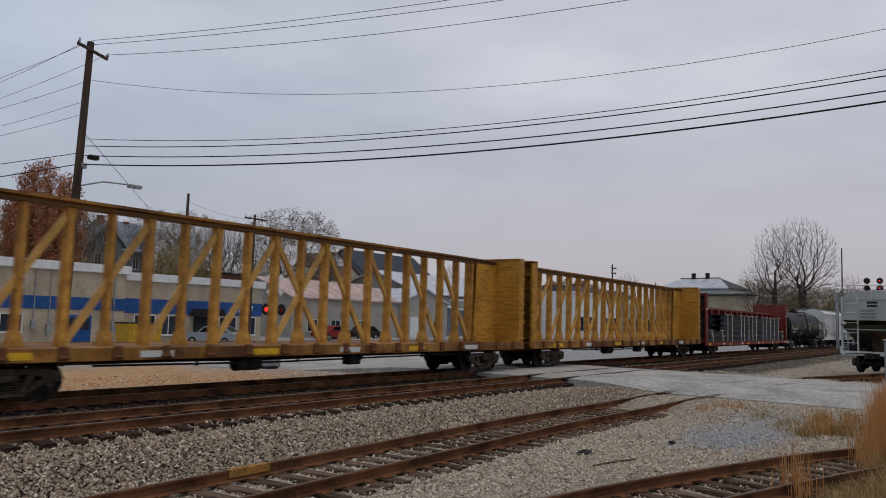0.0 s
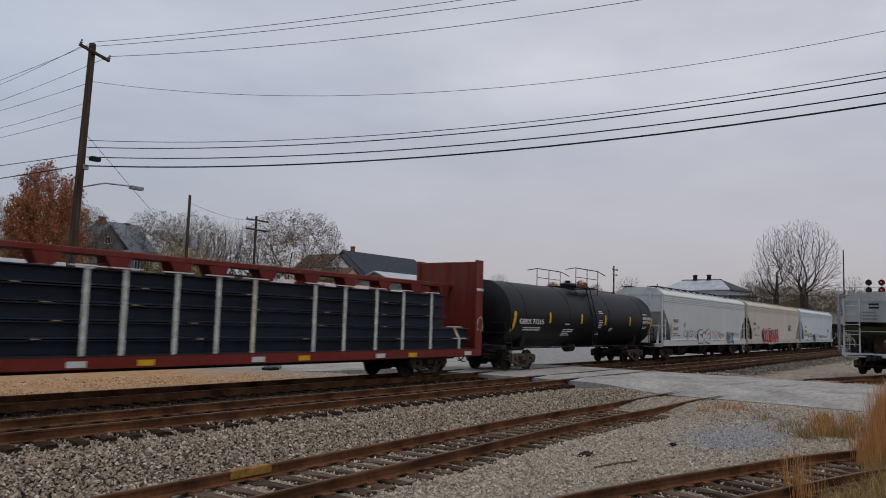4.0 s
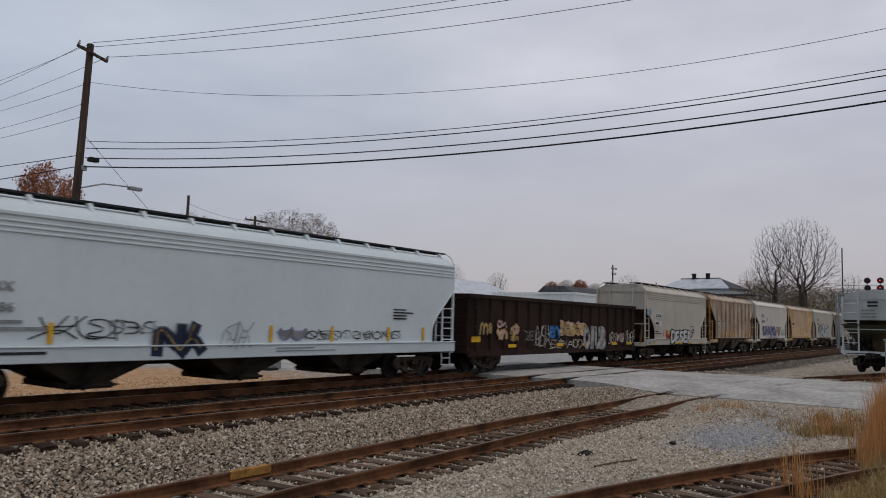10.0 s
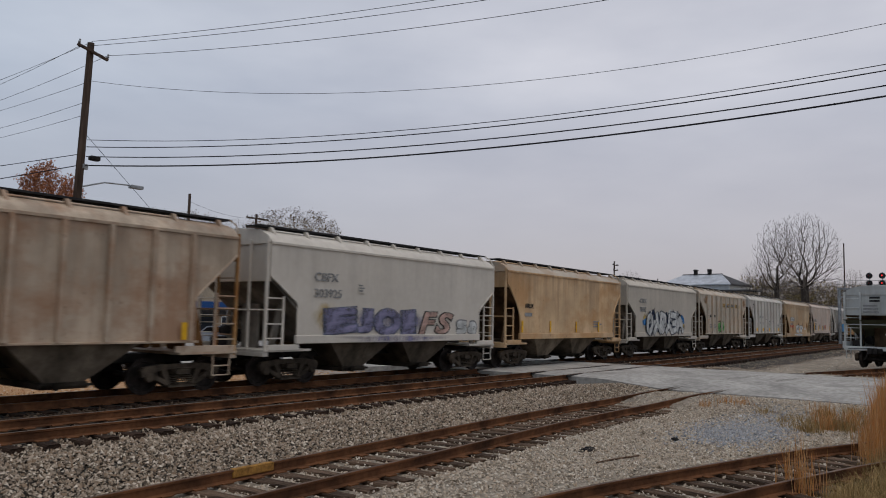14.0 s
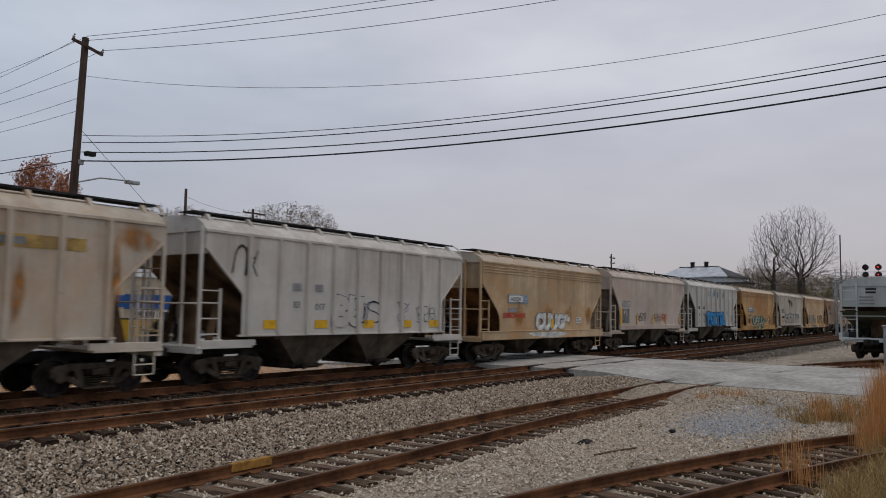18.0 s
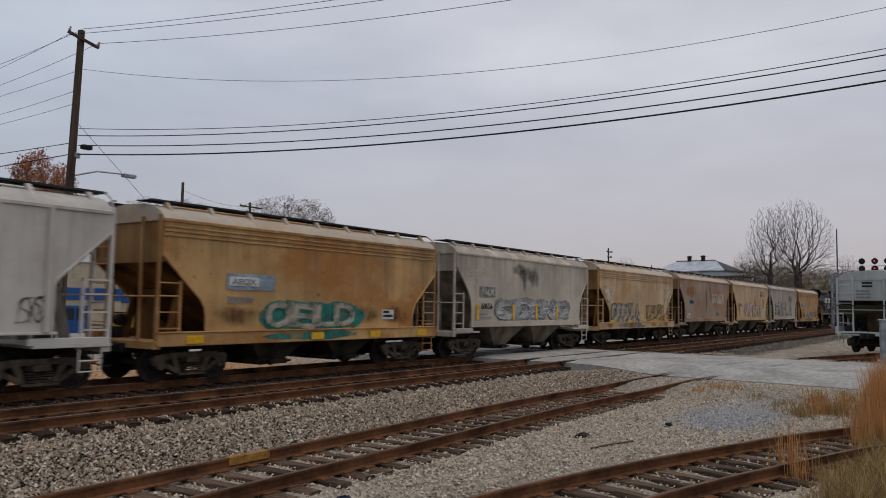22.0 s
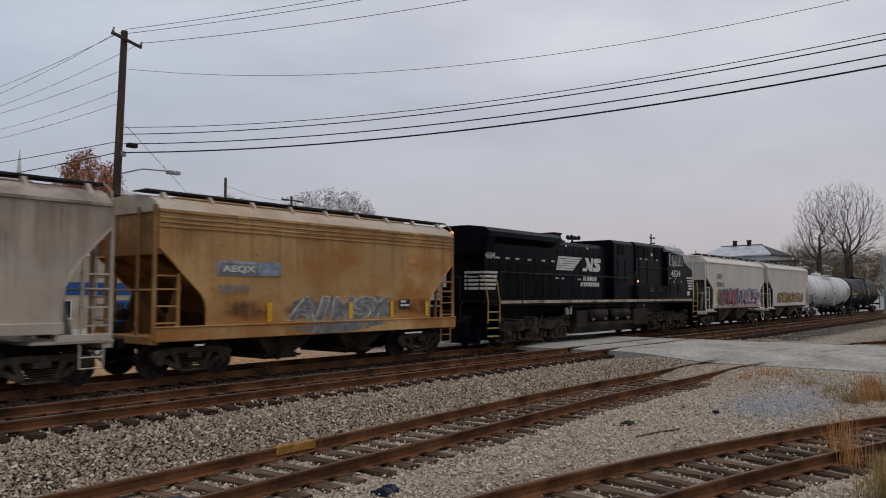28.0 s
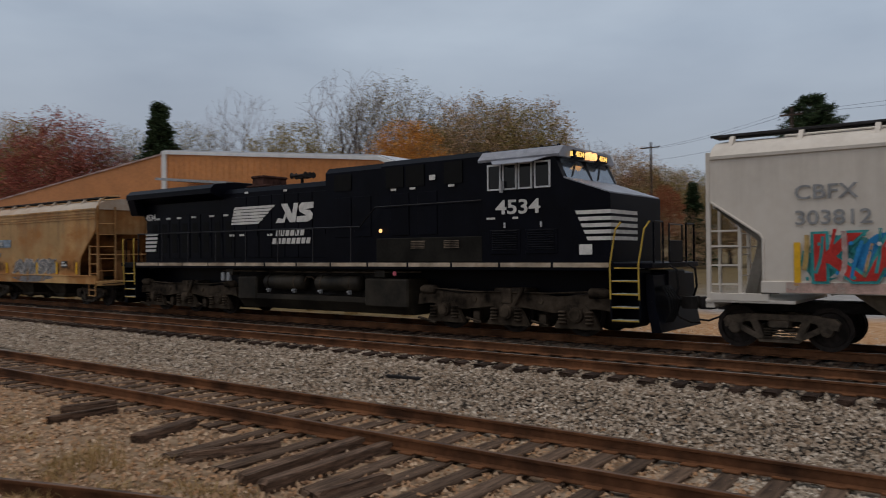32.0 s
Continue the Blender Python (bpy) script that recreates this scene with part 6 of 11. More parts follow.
        for y in (-1.3, 0.75):
            part("end_rail", Shape().pipe([(k * 10.86, y, 1.75), (k * 10.86, y, 2.70), (k * 10.86, y + 0.03, 2.72), (k * 10.86, y + 0.52, 2.72), (k * 10.86, y + 0.55, 2.70), (k * 10.86, y + 0.55, 1.75)], 0.025, 6), BLACK, car)
        gate = part("walkway_gate", Shape().box(min(k * 10.86, k * 10.90), max(k * 10.86, k * 10.90), -0.42, 0.42, 1.78, 2.30, 0.015), BLACK, car)
        part("gate_rail", Shape().pipe([(k * 10.88, -0.42, 1.8), (k * 10.88, -0.42, 2.68), (k * 10.88, 0.42, 2.68), (k * 10.88, 0.42, 1.8)], 0.022, 6), HANDRAIL, gate)
        for y in (-0.62, 0.62):
            part("hose_rack", Shape().pipe([(k * 10.95, y, 1.72), (k * 11.12, y, 1.62), (k * 11.16, y, 1.2), (k * 11.05, y + 0.1, 0.95)], 0.03, 6), RUBBER, car)
        s = Shape()
        s.prism([(k * 10.66, 1.55), (k * 10.84, 1.5), (k * 10.90, 0.75), (k * 11.02, 0.22), (k * 10.80, 0.2), (k * 10.68, 0.8)], -1.30, 1.30)
        part("pilot_plow", s, BLACK, car)
        s = Shape()
        for j in range(5):
            y = -0.95 + j * 0.11
            s.pipe([(k * 10.92, y, 1.25), (k * (11.06 + 0.03 * j), y, 0.95), (k * 11.08, y + 0.03, 0.6), (k * 10.98, y + 0.02, 0.42)], 0.024, 6)
        part("air_hose", s, RUBBER, car, "hanging air hoses")
    # tank, reservoirs
    s = Shape()
    s.prism([(-1.40, 1.35), (-1.40, 0.62), (-1.15, 0.30), (1.15, 0.30), (1.40, 0.62), (1.40, 1.35)], -3.72, 3.76, "x")
    s.v = [(p[0], p[1], min(p[2], 0.78) if abs(p[1]) > 1.3 else min(p[2], 0.82)) for p in s.v]
    part("fuel_tank", s, LOCOGRIME, car)
    part("fuel_tank_end", Shape().box(2.13, 3.78, -1.45, 1.45, 0.50, 1.33, 0.05), LOCOGRIME, car)
    part("tank_core", Shape().box(-2.8, 2.15, -0.85, 0.85, 0.5, 1.58), STEEL_DARK, car)
    part("fuel_tank_end", Shape().box(-3.70, -2.74, -1.45, 1.45, 0.56, 1.33, 0.05), LOCOGRIME, car)
    for a, b in ((-2.50, -0.58), (-0.08, 1.84)):
        tank = part("air_reservoir", Shape().lathe([(a, 0.10), (a + 0.05, 0.19), (a + 0.13, 0.245), (b - 0.13, 0.245), (b - 0.05, 0.19), (b, 0.10)], "x", 22, (0, -1.20, 1.16)), LOCOGRIME, car, smooth=35)
        for q in (a + 0.32, b - 0.38):
            part("reservoir_band", Shape().lathe([(q, 0.252), (q + 0.05, 0.252)], "x", 22, (0, -1.20, 1.16)), LOCOTRUCK, tank)
            part("drain_cock", Shape().box(q - 0.02, q + 0.07, -1.44, -1.34, 0.84, 0.96, 0.01).rod((q + 0.02, -1.45, 0.92), (q + 0.02, -1.50, 0.92), 0.035, 8), GALV, tank)
    part("air_pipe", Shape().pipe([(-0.62, -1.25, 1.16), (-0.46, -1.30, 1.34), (-0.20, -1.30, 1.34), (-0.06, -1.25, 1.16)], 0.03, 6), LOCOTRUCK, car)
    part("air_pipe", Shape().pipe([(-4.6, -1.35, 1.52), (-2.0, -1.38, 1.50), (2.2, -1.38, 1.50), (4.2, -1.35, 1.53)], 0.025, 6), LOCOTRUCK, car)
    for a in (-4.55, -4.25):
        part("filter_bowl", Shape().lathe([(1.16, 0.05), (1.18, 0.09), (1.42, 0.09), (1.46, 0.06)], "z", 12, (a, -1.38, 0)), GALV, car)
    for a in (-4.4, 2.5):
        part("electrical_box", Shape().box(a, a + 0.4, -1.42, -1.1, 1.36, 1.58, 0.02), LOCOGRIME, car)
    part("gauge_dot", Shape().lathe([(-1.46, 0.06), (-1.44, 0.07)], "y", 12, (3.3, 0, 1.48)), mat("pink_dot_paint", (0.7, 0.15, 0.2)), car)

    def loco_truck():
        q = Shape()
        a = 1.98
        for side in (-1, 1):
            y0, y1 = side * 1.06, side * 1.24
            q.prism([(-a - 0.95, 0.10), (-a - 0.90, 0.40), (-a - 0.45, 0.52), (-1.45, 0.42), (-0.6, 0.52), (0.6, 0.52), (1.45, 0.42), (a + 0.45, 0.52), (a + 0.90, 0.40), (a + 0.95, 0.10),
                     (a + 0.5, 0.16), (1.35, 0.02), (0.55, 0.12), (-0.55, 0.12), (-1.35, 0.02), (-a - 0.5, 0.16)], y0, y1)
            for cx in (-a, 0, a):
                q.prism([(cx - 0.62, -0.34), (cx + 0.62, -0.34), (cx + 0.45, -0.02), (cx + 0.24, 0.24), (cx - 0.24, 0.24), (cx - 0.45, -0.02)], side * 1.10, side * 1.26)
                q.lathe([(side * 1.24, 0.20), (side * 1.34, 0.18), (side * 1.36, 0.10)], "y", 16, (cx, 0, 0.0))
                for u in (-0.36, 0.36):
                    for j in range(4):
                        q.lathe([(-0.22 + j * 0.085, 0.08), (-0.19 + j * 0.085, 0.11), (-0.16 + j * 0.085, 0.08)], "z", 10, (cx + u, side * 1.30, 0))
            q.lathe([(-a - 0.85, 0.08), (-a - 0.75, 0.13), (-a - 0.35, 0.13), (-a - 0.30, 0.06)], "x", 12, (0, side * 1.2, 0.52))
            q.lathe([(a + 0.30, 0.06), (a + 0.35, 0.13), (a + 0.75, 0.13), (a + 0.85, 0.08)], "x", 12, (0, side * 1.2, 0.52))
            q.pipe([(-a - 0.9, side * 1.28, -0.25), (-a - 0.3, side * 1.28, -0.38)], 0.04, 6)
            for cx in (-a, 0, a):
                q.lathe([(side * 1.355, 0.13), (side * 1.38, 0.13), (side * 1.38, 0.09)], "y", 16, (cx, 0, 0.0))
                for u in (-0.14, 0.14):
                    q.rod((cx + u, side * 1.25, 0.14), (cx + u, side * 1.29, 0.14), 0.03, 6)
            for cx in (-1.0, 1.0):
                q.lathe([(side * 1.20, 0.07), (side * 1.28, 0.07)], "y", 12, (cx, 0, 0.30))
                q.rod((cx - 0.28, side * 1.24, -0.20), (cx + 0.2, side * 1.24, -0.30), 0.035, 6)
                q.box(cx - 0.10, cx + 0.10, side * 1.0, side * 1.16, -0.34, -0.02, 0.02)
            q.rod((0.25, side * 1.30, 0.20), (0.52, side * 1.30, 0.62), 0.055, 8)
            q.box(-0.16, 0.16, min(side * 1.22, side * 1.30), max(side * 1.22, side * 1.30), 0.22, 0.60, 0.02)
            q.pipe([(-a - 0.3, side * 1.27, 0.56), (-1.2, side * 1.27, 0.50), (1.2, side * 1.27, 0.50), (a + 0.3, side * 1.27, 0.56)], 0.022, 5)
        q.box(-0.5, 0.5, -1.1, 1.1, 0.2, 0.6, 0.04)
        q.box(-a - 0.5, a + 0.5, -0.5, 0.5, 0.1, 0.4, 0.04)
        return q.mesh("truck", 30)
    for tx in (-6.95, 6.92):
        tr = part("truck", once("loco_truck", loco_truck), LOCOTRUCK, car, "three-axle truck with coil springs", pose(tx, 0, 0.53))
        # Plain boxes added between the axles to block light through the truck.
        for dx in (-1.4, 0.65, 2.6):
            part("traction_motor", once("loco_filler", lambda: Shape().box(-0.52, 0.52, -0.56, 0.56, -0.33, 0.26, 0.08).mesh("traction_motor")), LOCOGRIME, tr, at=pose(dx, 0, 0))
        for dx in (-1.98, 0, 1.98):
            w = part("wheelset", once(("wheel", 0.53), lambda: wheelset_mesh(0.53)), WHEEL, tr)
            w.matrix_parent_inverse = Matrix.Translation((dx, 0, 0))
            WHEELSETS.append((w, 0.53))
    add_couplers(car, 11.1)
    TRAIN.append((car, x))
    return car


# the consist, from its front to its rear; numbers are the middles' places at the start
centerbeam(17.0)
centerbeam(41.3)
beam_car(67.05)
tank_car(90.15, P_TANK, "glossy black tank car with white stencils and yellow reflectors")

c = hopper(109.05, P_WHITE, "clean white three-bay covered hopper with light graffiti", 3, L=18.4, slope=P_WHITE)
words(c, "WLPX", -7.45, 2.35, 0.22, GREYMARK, wide=1.1)
words(c, "60140", -7.48, 1.86, 0.23, GREYMARK, wide=1.1)
small_print(c, -7.5, 1.70, 1.3, 2, h=0.07, gap=0.13)
placard(c, -5.45, 2.1, 0.35, 0.3, P_WHITE, GREYMARK, rows=3)
graffiti(c, -5.6, 1.36, 2.3, 0.62, [SP_FAINT], 3, n=4, style="line")
graffiti(c, -2.75, 1.00, 2.4, 1.00, [SP_BLACK, P_WHITE], 4, n=3, y=-1.612)
graffiti(c, 0.35, 1.02, 1.6, 0.95, [SP_GREY], 6, n=2, style="line", y=-1.612)
graffiti(c, 2.2, 1.4, 1.2, 0.35, [SP_GREY], 16, n=3, style="line")
graffiti(c, 4.0, 1.00, 1.6, 0.80, [SP_NAVY, SP_LOGO], 5, n=3, y=-1.612)
graffiti(c, 5.7, 1.34, 1.6, 0.5, [SP_FAINT], 17, n=3, style="line")
tape(c, (-7.93,), 1.40, 0.16, 0.9)
tape(c, (-4.9, -2.55, 0.05, 2.4, 5.2), 1.30, 0.10, 0.52)

c = hopper(129.0, P_BEIGE, "warm grey three-bay covered hopper with red bubble graffiti", 3, roof=P_BEIGEROOF, L=19.5, slope=P_SLOPE)
words(c, "INEX", -8.0, 2.45, 0.22, GREYMARK, wide=1.1)
small_print(c, -8.0, 2.2, 0.8, 1, h=0.2)
small_print(c, -7.9, 1.72, 1.9, 2, h=0.06, gap=0.13)
placard(c, -6.5, 2.1, 0.35, 0.3, P_BEIGE, GREYMARK, rows=3)
small_print(c, 4.9, 2.62, 1.4, 6, DARKMARK, h=0.05, gap=0.105)
for k, (q, w, h) in enumerate(((-5.55, 1.9, 1.25), (-4.2, 2.2, 1.4), (-2.4, 2.2, 1.35), (-0.9, 1.7, 1.15))):
    blot(c, q, 0.96, w, h, SP_BLACK, 30 + k, y=-1.606 - 0.0004 * k, label="black sprayed shadow")
tag_letters(c, "YUBAN", -5.0, 0.96, 5.3, 1.2, [SP_WHITE, SP_RED], 7, y=-1.618, edge=0.11, bold=0.06)
blot(c, -5.3, 0.96, 1.3, 0.45, SP_RED, 39, y=-1.635, label="red sprayed scroll")
tape(c, (-9.4, 2.4, 4.6, 7.6), 0.98, 0.75, 0.10, y=-1.612)

c = hopper(149.15, P_ICE, "pale blue-white three-bay covered hopper with line graffiti", 3, L=18.4, slope=P_ICE)
words(c, "IARX", -7.2, 2.4, 0.2, GREYMARK, wide=1.15)
words(c, "38686", -7.25, 1.97, 0.2, GREYMARK, wide=1.15)
small_print(c, -7.2, 1.8, 1.5, 2, h=0.07, gap=0.14)
small_print(c, 5.7, 2.36, 1.1, 4, DARKMARK, h=0.045, gap=0.1)
graffiti(c, -6.2, 1.30, 2.0, 0.75, [SP_BLACK], 9, n=2, style="line")
graffiti(c, -4.4, 1.45, 1.2, 0.45, [SP_FAINT], 12, n=3, style="line")
graffiti(c, -3.15, 0.95, 1.25, 0.92, [SP_NAVY, SP_NAVY, SP_OCHRE], 10, n=2, y=-1.612)
graffiti(c, -1.35, 1.02, 1.0, 0.92, [SP_GREY], 13, n=2, style="line", y=-1.612)
graffiti(c, 0.6, 1.32, 1.0, 0.35, [SP_VIOLET, SP_GREY], 14, n=2)
graffiti(c, 1.7, 1.3, 4.4, 0.4, [SP_FAINT], 11, n=9, style="line")
tape(c, (-7.74,), 1.40, 0.16, 0.86)
tape(c, (-5.75, -2.5, 0.35, 2.75, 5.4, 7.3), 1.30, 0.11, 0.46)
small_print(c, -6.8, 1.15, 1.7, 1, DARKMARK, y=-1.60, h=0.06)
small_print(c, 0.6, 1.15, 2.4, 2, GREYMARK, y=-1.60, h=0.03, gap=0.08)

gondola(167.82)

c = hopper(183.35, P_PUTTY, "dusty putty-grey two-bay covered hopper with white graffiti")
placard(c, -4.27, 2.50, 1.1, 0.26, HOOK, DARKMARK, "CEFX")
placard(c, -4.3, 2.01, 1.1, 0.25, HOOK, DARKMARK, rows=1)
small_print(c, -4.4, 1.72, 1.2, 2, DARKMARK, h=0.05, gap=0.12)
small_print(c, 2.2, 2.05, 1.3, 1, DARKMARK, h=0.035)
placard(c, 2.45, 1.62, 0.45, 0.24, DARKMARK, HOOK, rows=2)
blot(c, -3.0, 1.36, 0.9, 0.5, SP_PINK, 51)
blot(c, -2.5, 1.25, 1.2, 0.5, SP_RED, 52, y=-1.5595)
blot(c, -2.4, 1.5, 0.7, 0.3, SP_OCHRE, 53, y=-1.5605)
blot(c, 1.9, 1.25, 0.9, 0.45, SP_PINK, 54)
tag_letters(c, "DESER", -1.75, 0.94, 3.85, 0.86, [SP_BLACK, SP_WHITE], 13, y=-1.618, edge=0.07, bold=0.06, shear=0.15)
blot(c, -5.6, 2.55, 0.9, 0.5, SP_LOGO, 55)
tape(c, (-4.9, -1.0, -0.2, 1.5, 3.9), 0.94, 0.5, 0.11, y=-1.64)
blot(c, -5.4, 0.94, 1.1, 0.26, SP_LOGO, 56, y=-1.604)

c = hopper(195.85, P_RUSTRIB, "rust-stained brown ribbed two-bay covered hopper", kind="rib", slope=P_SLOPERUST, ends=P_RUSTEND)
for q in (-4.02, -3.1):
    placard(c, q, 2.40, 0.52, 0.19, HOOK, DARKMARK, "AR" if q < -3.5 else "UX", y=-1.552)
    small_print(c, q - 0.05, 2.16, 0.62, 1, GREYMARK, h=0.2)
    small_print(c, q, 1.75, 0.5, 2, GREYMARK)
tape(c, (-3.36, -2.42, -1.45, -0.5, 4.1), 1.34, 0.16, 0.42, y=-1.652)
tape(c, (-5.2,), 1.05, 0.6, 0.1, y=-1.545)

c = hopper(208.6, P_LIGHT, "light grey two-bay covered hopper with faded violet graffiti", kind="panel", slope=P_SLOPEGREY)
words(c, "CBFX", -4.13, 3.02, 0.26, GREYMARK, wide=1.15)
words(c, "303925", -4.13, 2.54, 0.26, GREYMARK, wide=1.12)
placard(c, -2.2, 2.72, 0.3, 0.3, P_LIGHT, GREYMARK, rows=3)
blot(c, -4.2, 1.42, 1.2, 1.0, SP_YELLOWHAZE, 61)
for k, (q, m) in enumerate(((-3.6, SP_HAZE), (-2.5, SP_HAZE), (-1.2, SP_HAZE), (0.0, SP_HAZE))):
    blot(c, q, 1.40, 1.5, 0.9, m, 62 + k, y=-1.5595 - 0.0006 * k)
tag_letters(c, "EJOI", -3.5, 1.42, 4.4, 0.85, [SP_NAVYFADE, SP_VIOLET], 15, edge=0.05, bold=0.09, y=-1.566)
tag_letters(c, "FS", 1.0, 1.42, 1.9, 0.8, [SP_FAINT, SP_PINK], 16, edge=0.04, y=-1.566, shear=0.3)
graffiti(c, 3.2, 1.42, 1.2, 0.5, [SP_GREY, SP_WHITE], 17, n=2)
blot(c, -3.7, 1.15, 7.0, 0.28, SP_HAZE, 69, y=-1.594)

c = hopper(221.3, P_TANB, "rust-streaked tan two-bay covered hopper", kind="round", roof=P_DUSTROOF)
words(c, "ARUX", -4.4, 2.5, 0.2, DARKMARK)
small_print(c, -4.4, 2.3, 1.0, 1, h=0.16)
small_print(c, 2.4, 2.0, 1.0, 3, h=0.06, gap=0.12)
tape(c, (-4.7, -2.2, 0.4, 2.9), 1.46, 0.12, 0.5)

c = hopper(234.0, P_PUTTY, "light grey two-bay covered hopper with navy and blue graffiti", kind="panel", slope=P_SLOPEGREY)
words(c, "CBFX", -4.18, 3.08, 0.26, GREYMARK, wide=1.15)
words(c, "30382", -4.20, 2.60, 0.26, GREYMARK, wide=1.12)
for q, z in ((-3.75, 1.95), (-3.5, 1.5), (2.4, 1.9), (2.6, 1.5)):
    blot(c, q, z, 1.0, 0.6, SP_YELLOWHAZE if q < 0 or z < 1.6 else SP_BLUE, int(q * 9) + 40)
blot(c, -3.75, 1.75, 0.9, 0.5, SP_BLUE, 71, y=-1.5595)
for k in range(4):
    blot(c, -3.3 + k * 1.5, 1.25, 1.9, 1.45, SP_WHITE, 72 + k, y=-1.5605 - 0.0006 * k)
graffiti(c, -3.4, 1.20, 6.3, 1.5, [SP_NAVY, SP_NAVY, SP_WHITE], 17, style="wild", y=-1.575)
graffiti(c, -3.3, 1.22, 6.1, 1.45, [SP_NAVY, SP_WHITE], 18, n=6, y=-1.61)

c = hopper(246.5, P_TANRIB, "rusty brown-grey ribbed two-bay covered hopper with green tag", kind="rib")
part("logo_band", Shape().box(-0.6, 3.85, -1.553, -1.545, 3.20, 3.48), SP_OCHRE, c, "faded yellow name band")
part("logo_disc", Shape().lathe([(-1.562, 0.0), (-1.562, 0.27), (-1.555, 0.27)], "y", 20, (0.2, 0, 3.33)), SP_BLUE, c, "faded blue round logo")
part("logo_disc", Shape().lathe([(-1.567, 0.0), (-1.567, 0.15), (-1.562, 0.15)], "y", 20, (0.2, 0, 3.33)), SP_OCHRE, c)
small_print(c, 0.7, 3.42, 3.0, 1, SP_GREY, h=0.16)
for q in (-3.7, -2.75):
    small_print(c, q, 2.62, 0.45, 1, DARKMARK, h=0.18)
    small_print(c, q, 1.95, 0.5, 3, GREYMARK, h=0.06)
for q, z, w, h in ((-5.2, 3.25, 1.15, 0.75), (4.45, 3.2, 1.3, 0.8), (4.4, 1.7, 0.35, 2.1), (-4.15, 1.4, 0.3, 2.2), (2.3, 1.4, 0.3, 1.8)):
    blot(c, q, z, w, h, SP_RUST, int(q * 7) + 50)
blot(c, -2.1, 1.30, 1.85, 0.95, SP_GREEN, 18, y=-1.5600, label="green sprayed mask shape")
for line in (((-2.1, 2.05), (-1.25, 2.25), (-0.35, 2.1)), ((-2.0, 1.75), (-1.5, 1.62), (-1.25, 1.9), (-0.95, 1.62), (-0.4, 1.8)), ((-1.9, 1.25), (-1.3, 1.5), (-0.5, 1.3)), ((-1.25, 2.2), (-1.2, 1.5)), ((-1.95, 1.1), (-1.2, 0.98), (-0.5, 1.08))):
    q = Shape()
    stroke(q, list(line), 0.028, -1.568)
    part("spray_paint", q, SP_BLACK, c, "black sprayed line")

c = hopper(259.3, P_PALERIB, "pale grey ribbed two-bay covered hopper with violet outlined letters", kind="rib")
for q in (-2.75, -1.85):
    small_print(c, q, 2.75, 0.5, 1, GREYMARK, h=0.2)
words(c, "83", -2.72, 2.05, 0.2, GREYMARK, y=-1.545)
words(c, "017", -1.85, 2.0, 0.2, GREYMARK, y=-1.545)
graffiti(c, -1.05, 1.42, 2.1, 1.1, [SP_NAVY], 19, n=3, style="line", y=-1.56)
tag_letters(c, "BU", -1.05, 1.45, 1.3, 1.0, [SP_NAVYFADE, P_PALERIB], 20, edge=0.03, bold=0.10, y=-1.554)
graffiti(c, 1.9, 1.5, 0.7, 1.0, [SP_VIOLET], 39, n=1, style="line", y=-1.56)
graffiti(c, 3.0, 1.45, 1.1, 0.9, [SP_GREY], 45, n=3, style="line", y=-1.56)
graffiti(c, -4.95, 2.75, 0.8, 1.15, [SP_BLACK], 46, n=2, style="line", y=-1.56)
tape(c, (-3.8, -1.85, 0.3, 2.25, 3.8), 1.46, 0.52, 0.24, y=-1.556)

c = hopper(272.2, P_BUFF, "rust-stained tan two-bay covered hopper with white bubble tag", roof=P_DUSTROOF, slope=P_SLOPERUST)
placard(c, -3.7, 2.40, 1.66, 0.36, SP_LOGO, HOOK)
placard(c, -3.62, 2.46, 1.1, 0.25, HOOK, GREYMARK, "AEQX", y=-1.578)
small_print(c, -3.65, 2.2, 1.2, 1, h=0.17)
graffiti(c, -4.1, 1.75, 1.8, 0.28, [SP_RED], 47, n=6, style="line")
tag_letters(c, "CUUG", -1.35, 1.22, 2.7, 0.80, [SP_GREY, SP_WHITE], 21, edge=0.04, bold=0.12, y=-1.57)
blot(c, 1.35, 1.6, 0.65, 0.38, SP_WHITE, 75, y=-1.566)
blot(c, -1.9, 0.92, 3.6, 0.30, SP_WHITE, 76, y=-1.604)
placard(c, 2.7, 1.55, 0.5, 0.28, HOOK, GREYMARK, rows=2)
tape(c, (0.05,), 1.35, 0.2, 0.4, y=-1.605)
for q in (-3.2, -0.6, 1.4, 3.6):
    blot(c, q, 1.3, 0.9, 1.2, SP_RUST, int(q * 5) + 90)

c = hopper(285.0, P_PINKGREY, "sooty grey two-bay covered hopper with faint tags", kind="round", slope=P_SLOPEGREY)
placard(c, -4.5, 2.40, 1.15, 0.36, SP_SILVER, SP_GHOST, "ARLX")
part("marking_panel", Shape().box(-4.5, -3.5, -1.571, -1.557, 1.55, 2.32), SP_GREY, c)
small_print(c, -4.4, 2.2, 0.8, 1, SP_GHOST, y=-1.57, h=0.2)
graffiti(c, -2.5, 1.5, 1.4, 0.75, [SP_FAINT], 22, n=3, style="line")
graffiti(c, 0.3, 1.5, 0.8, 0.7, [SP_FAINT], 48, n=2, style="line")
graffiti(c, 1.35, 1.55, 1.0, 0.65, [SP_RED], 40, n=3, style="line")
tape(c, (-4.78,), 1.45, 0.22, 0.9)
tape(c, (-2.5, -0.05, 2.1, 4.62), 1.48, 0.16, 0.5)

c = hopper(297.65, P_PALERIB, "pale grey ribbed two-bay covered hopper with sky-blue graffiti", kind="rib", slope=P_SLOPEGREY)
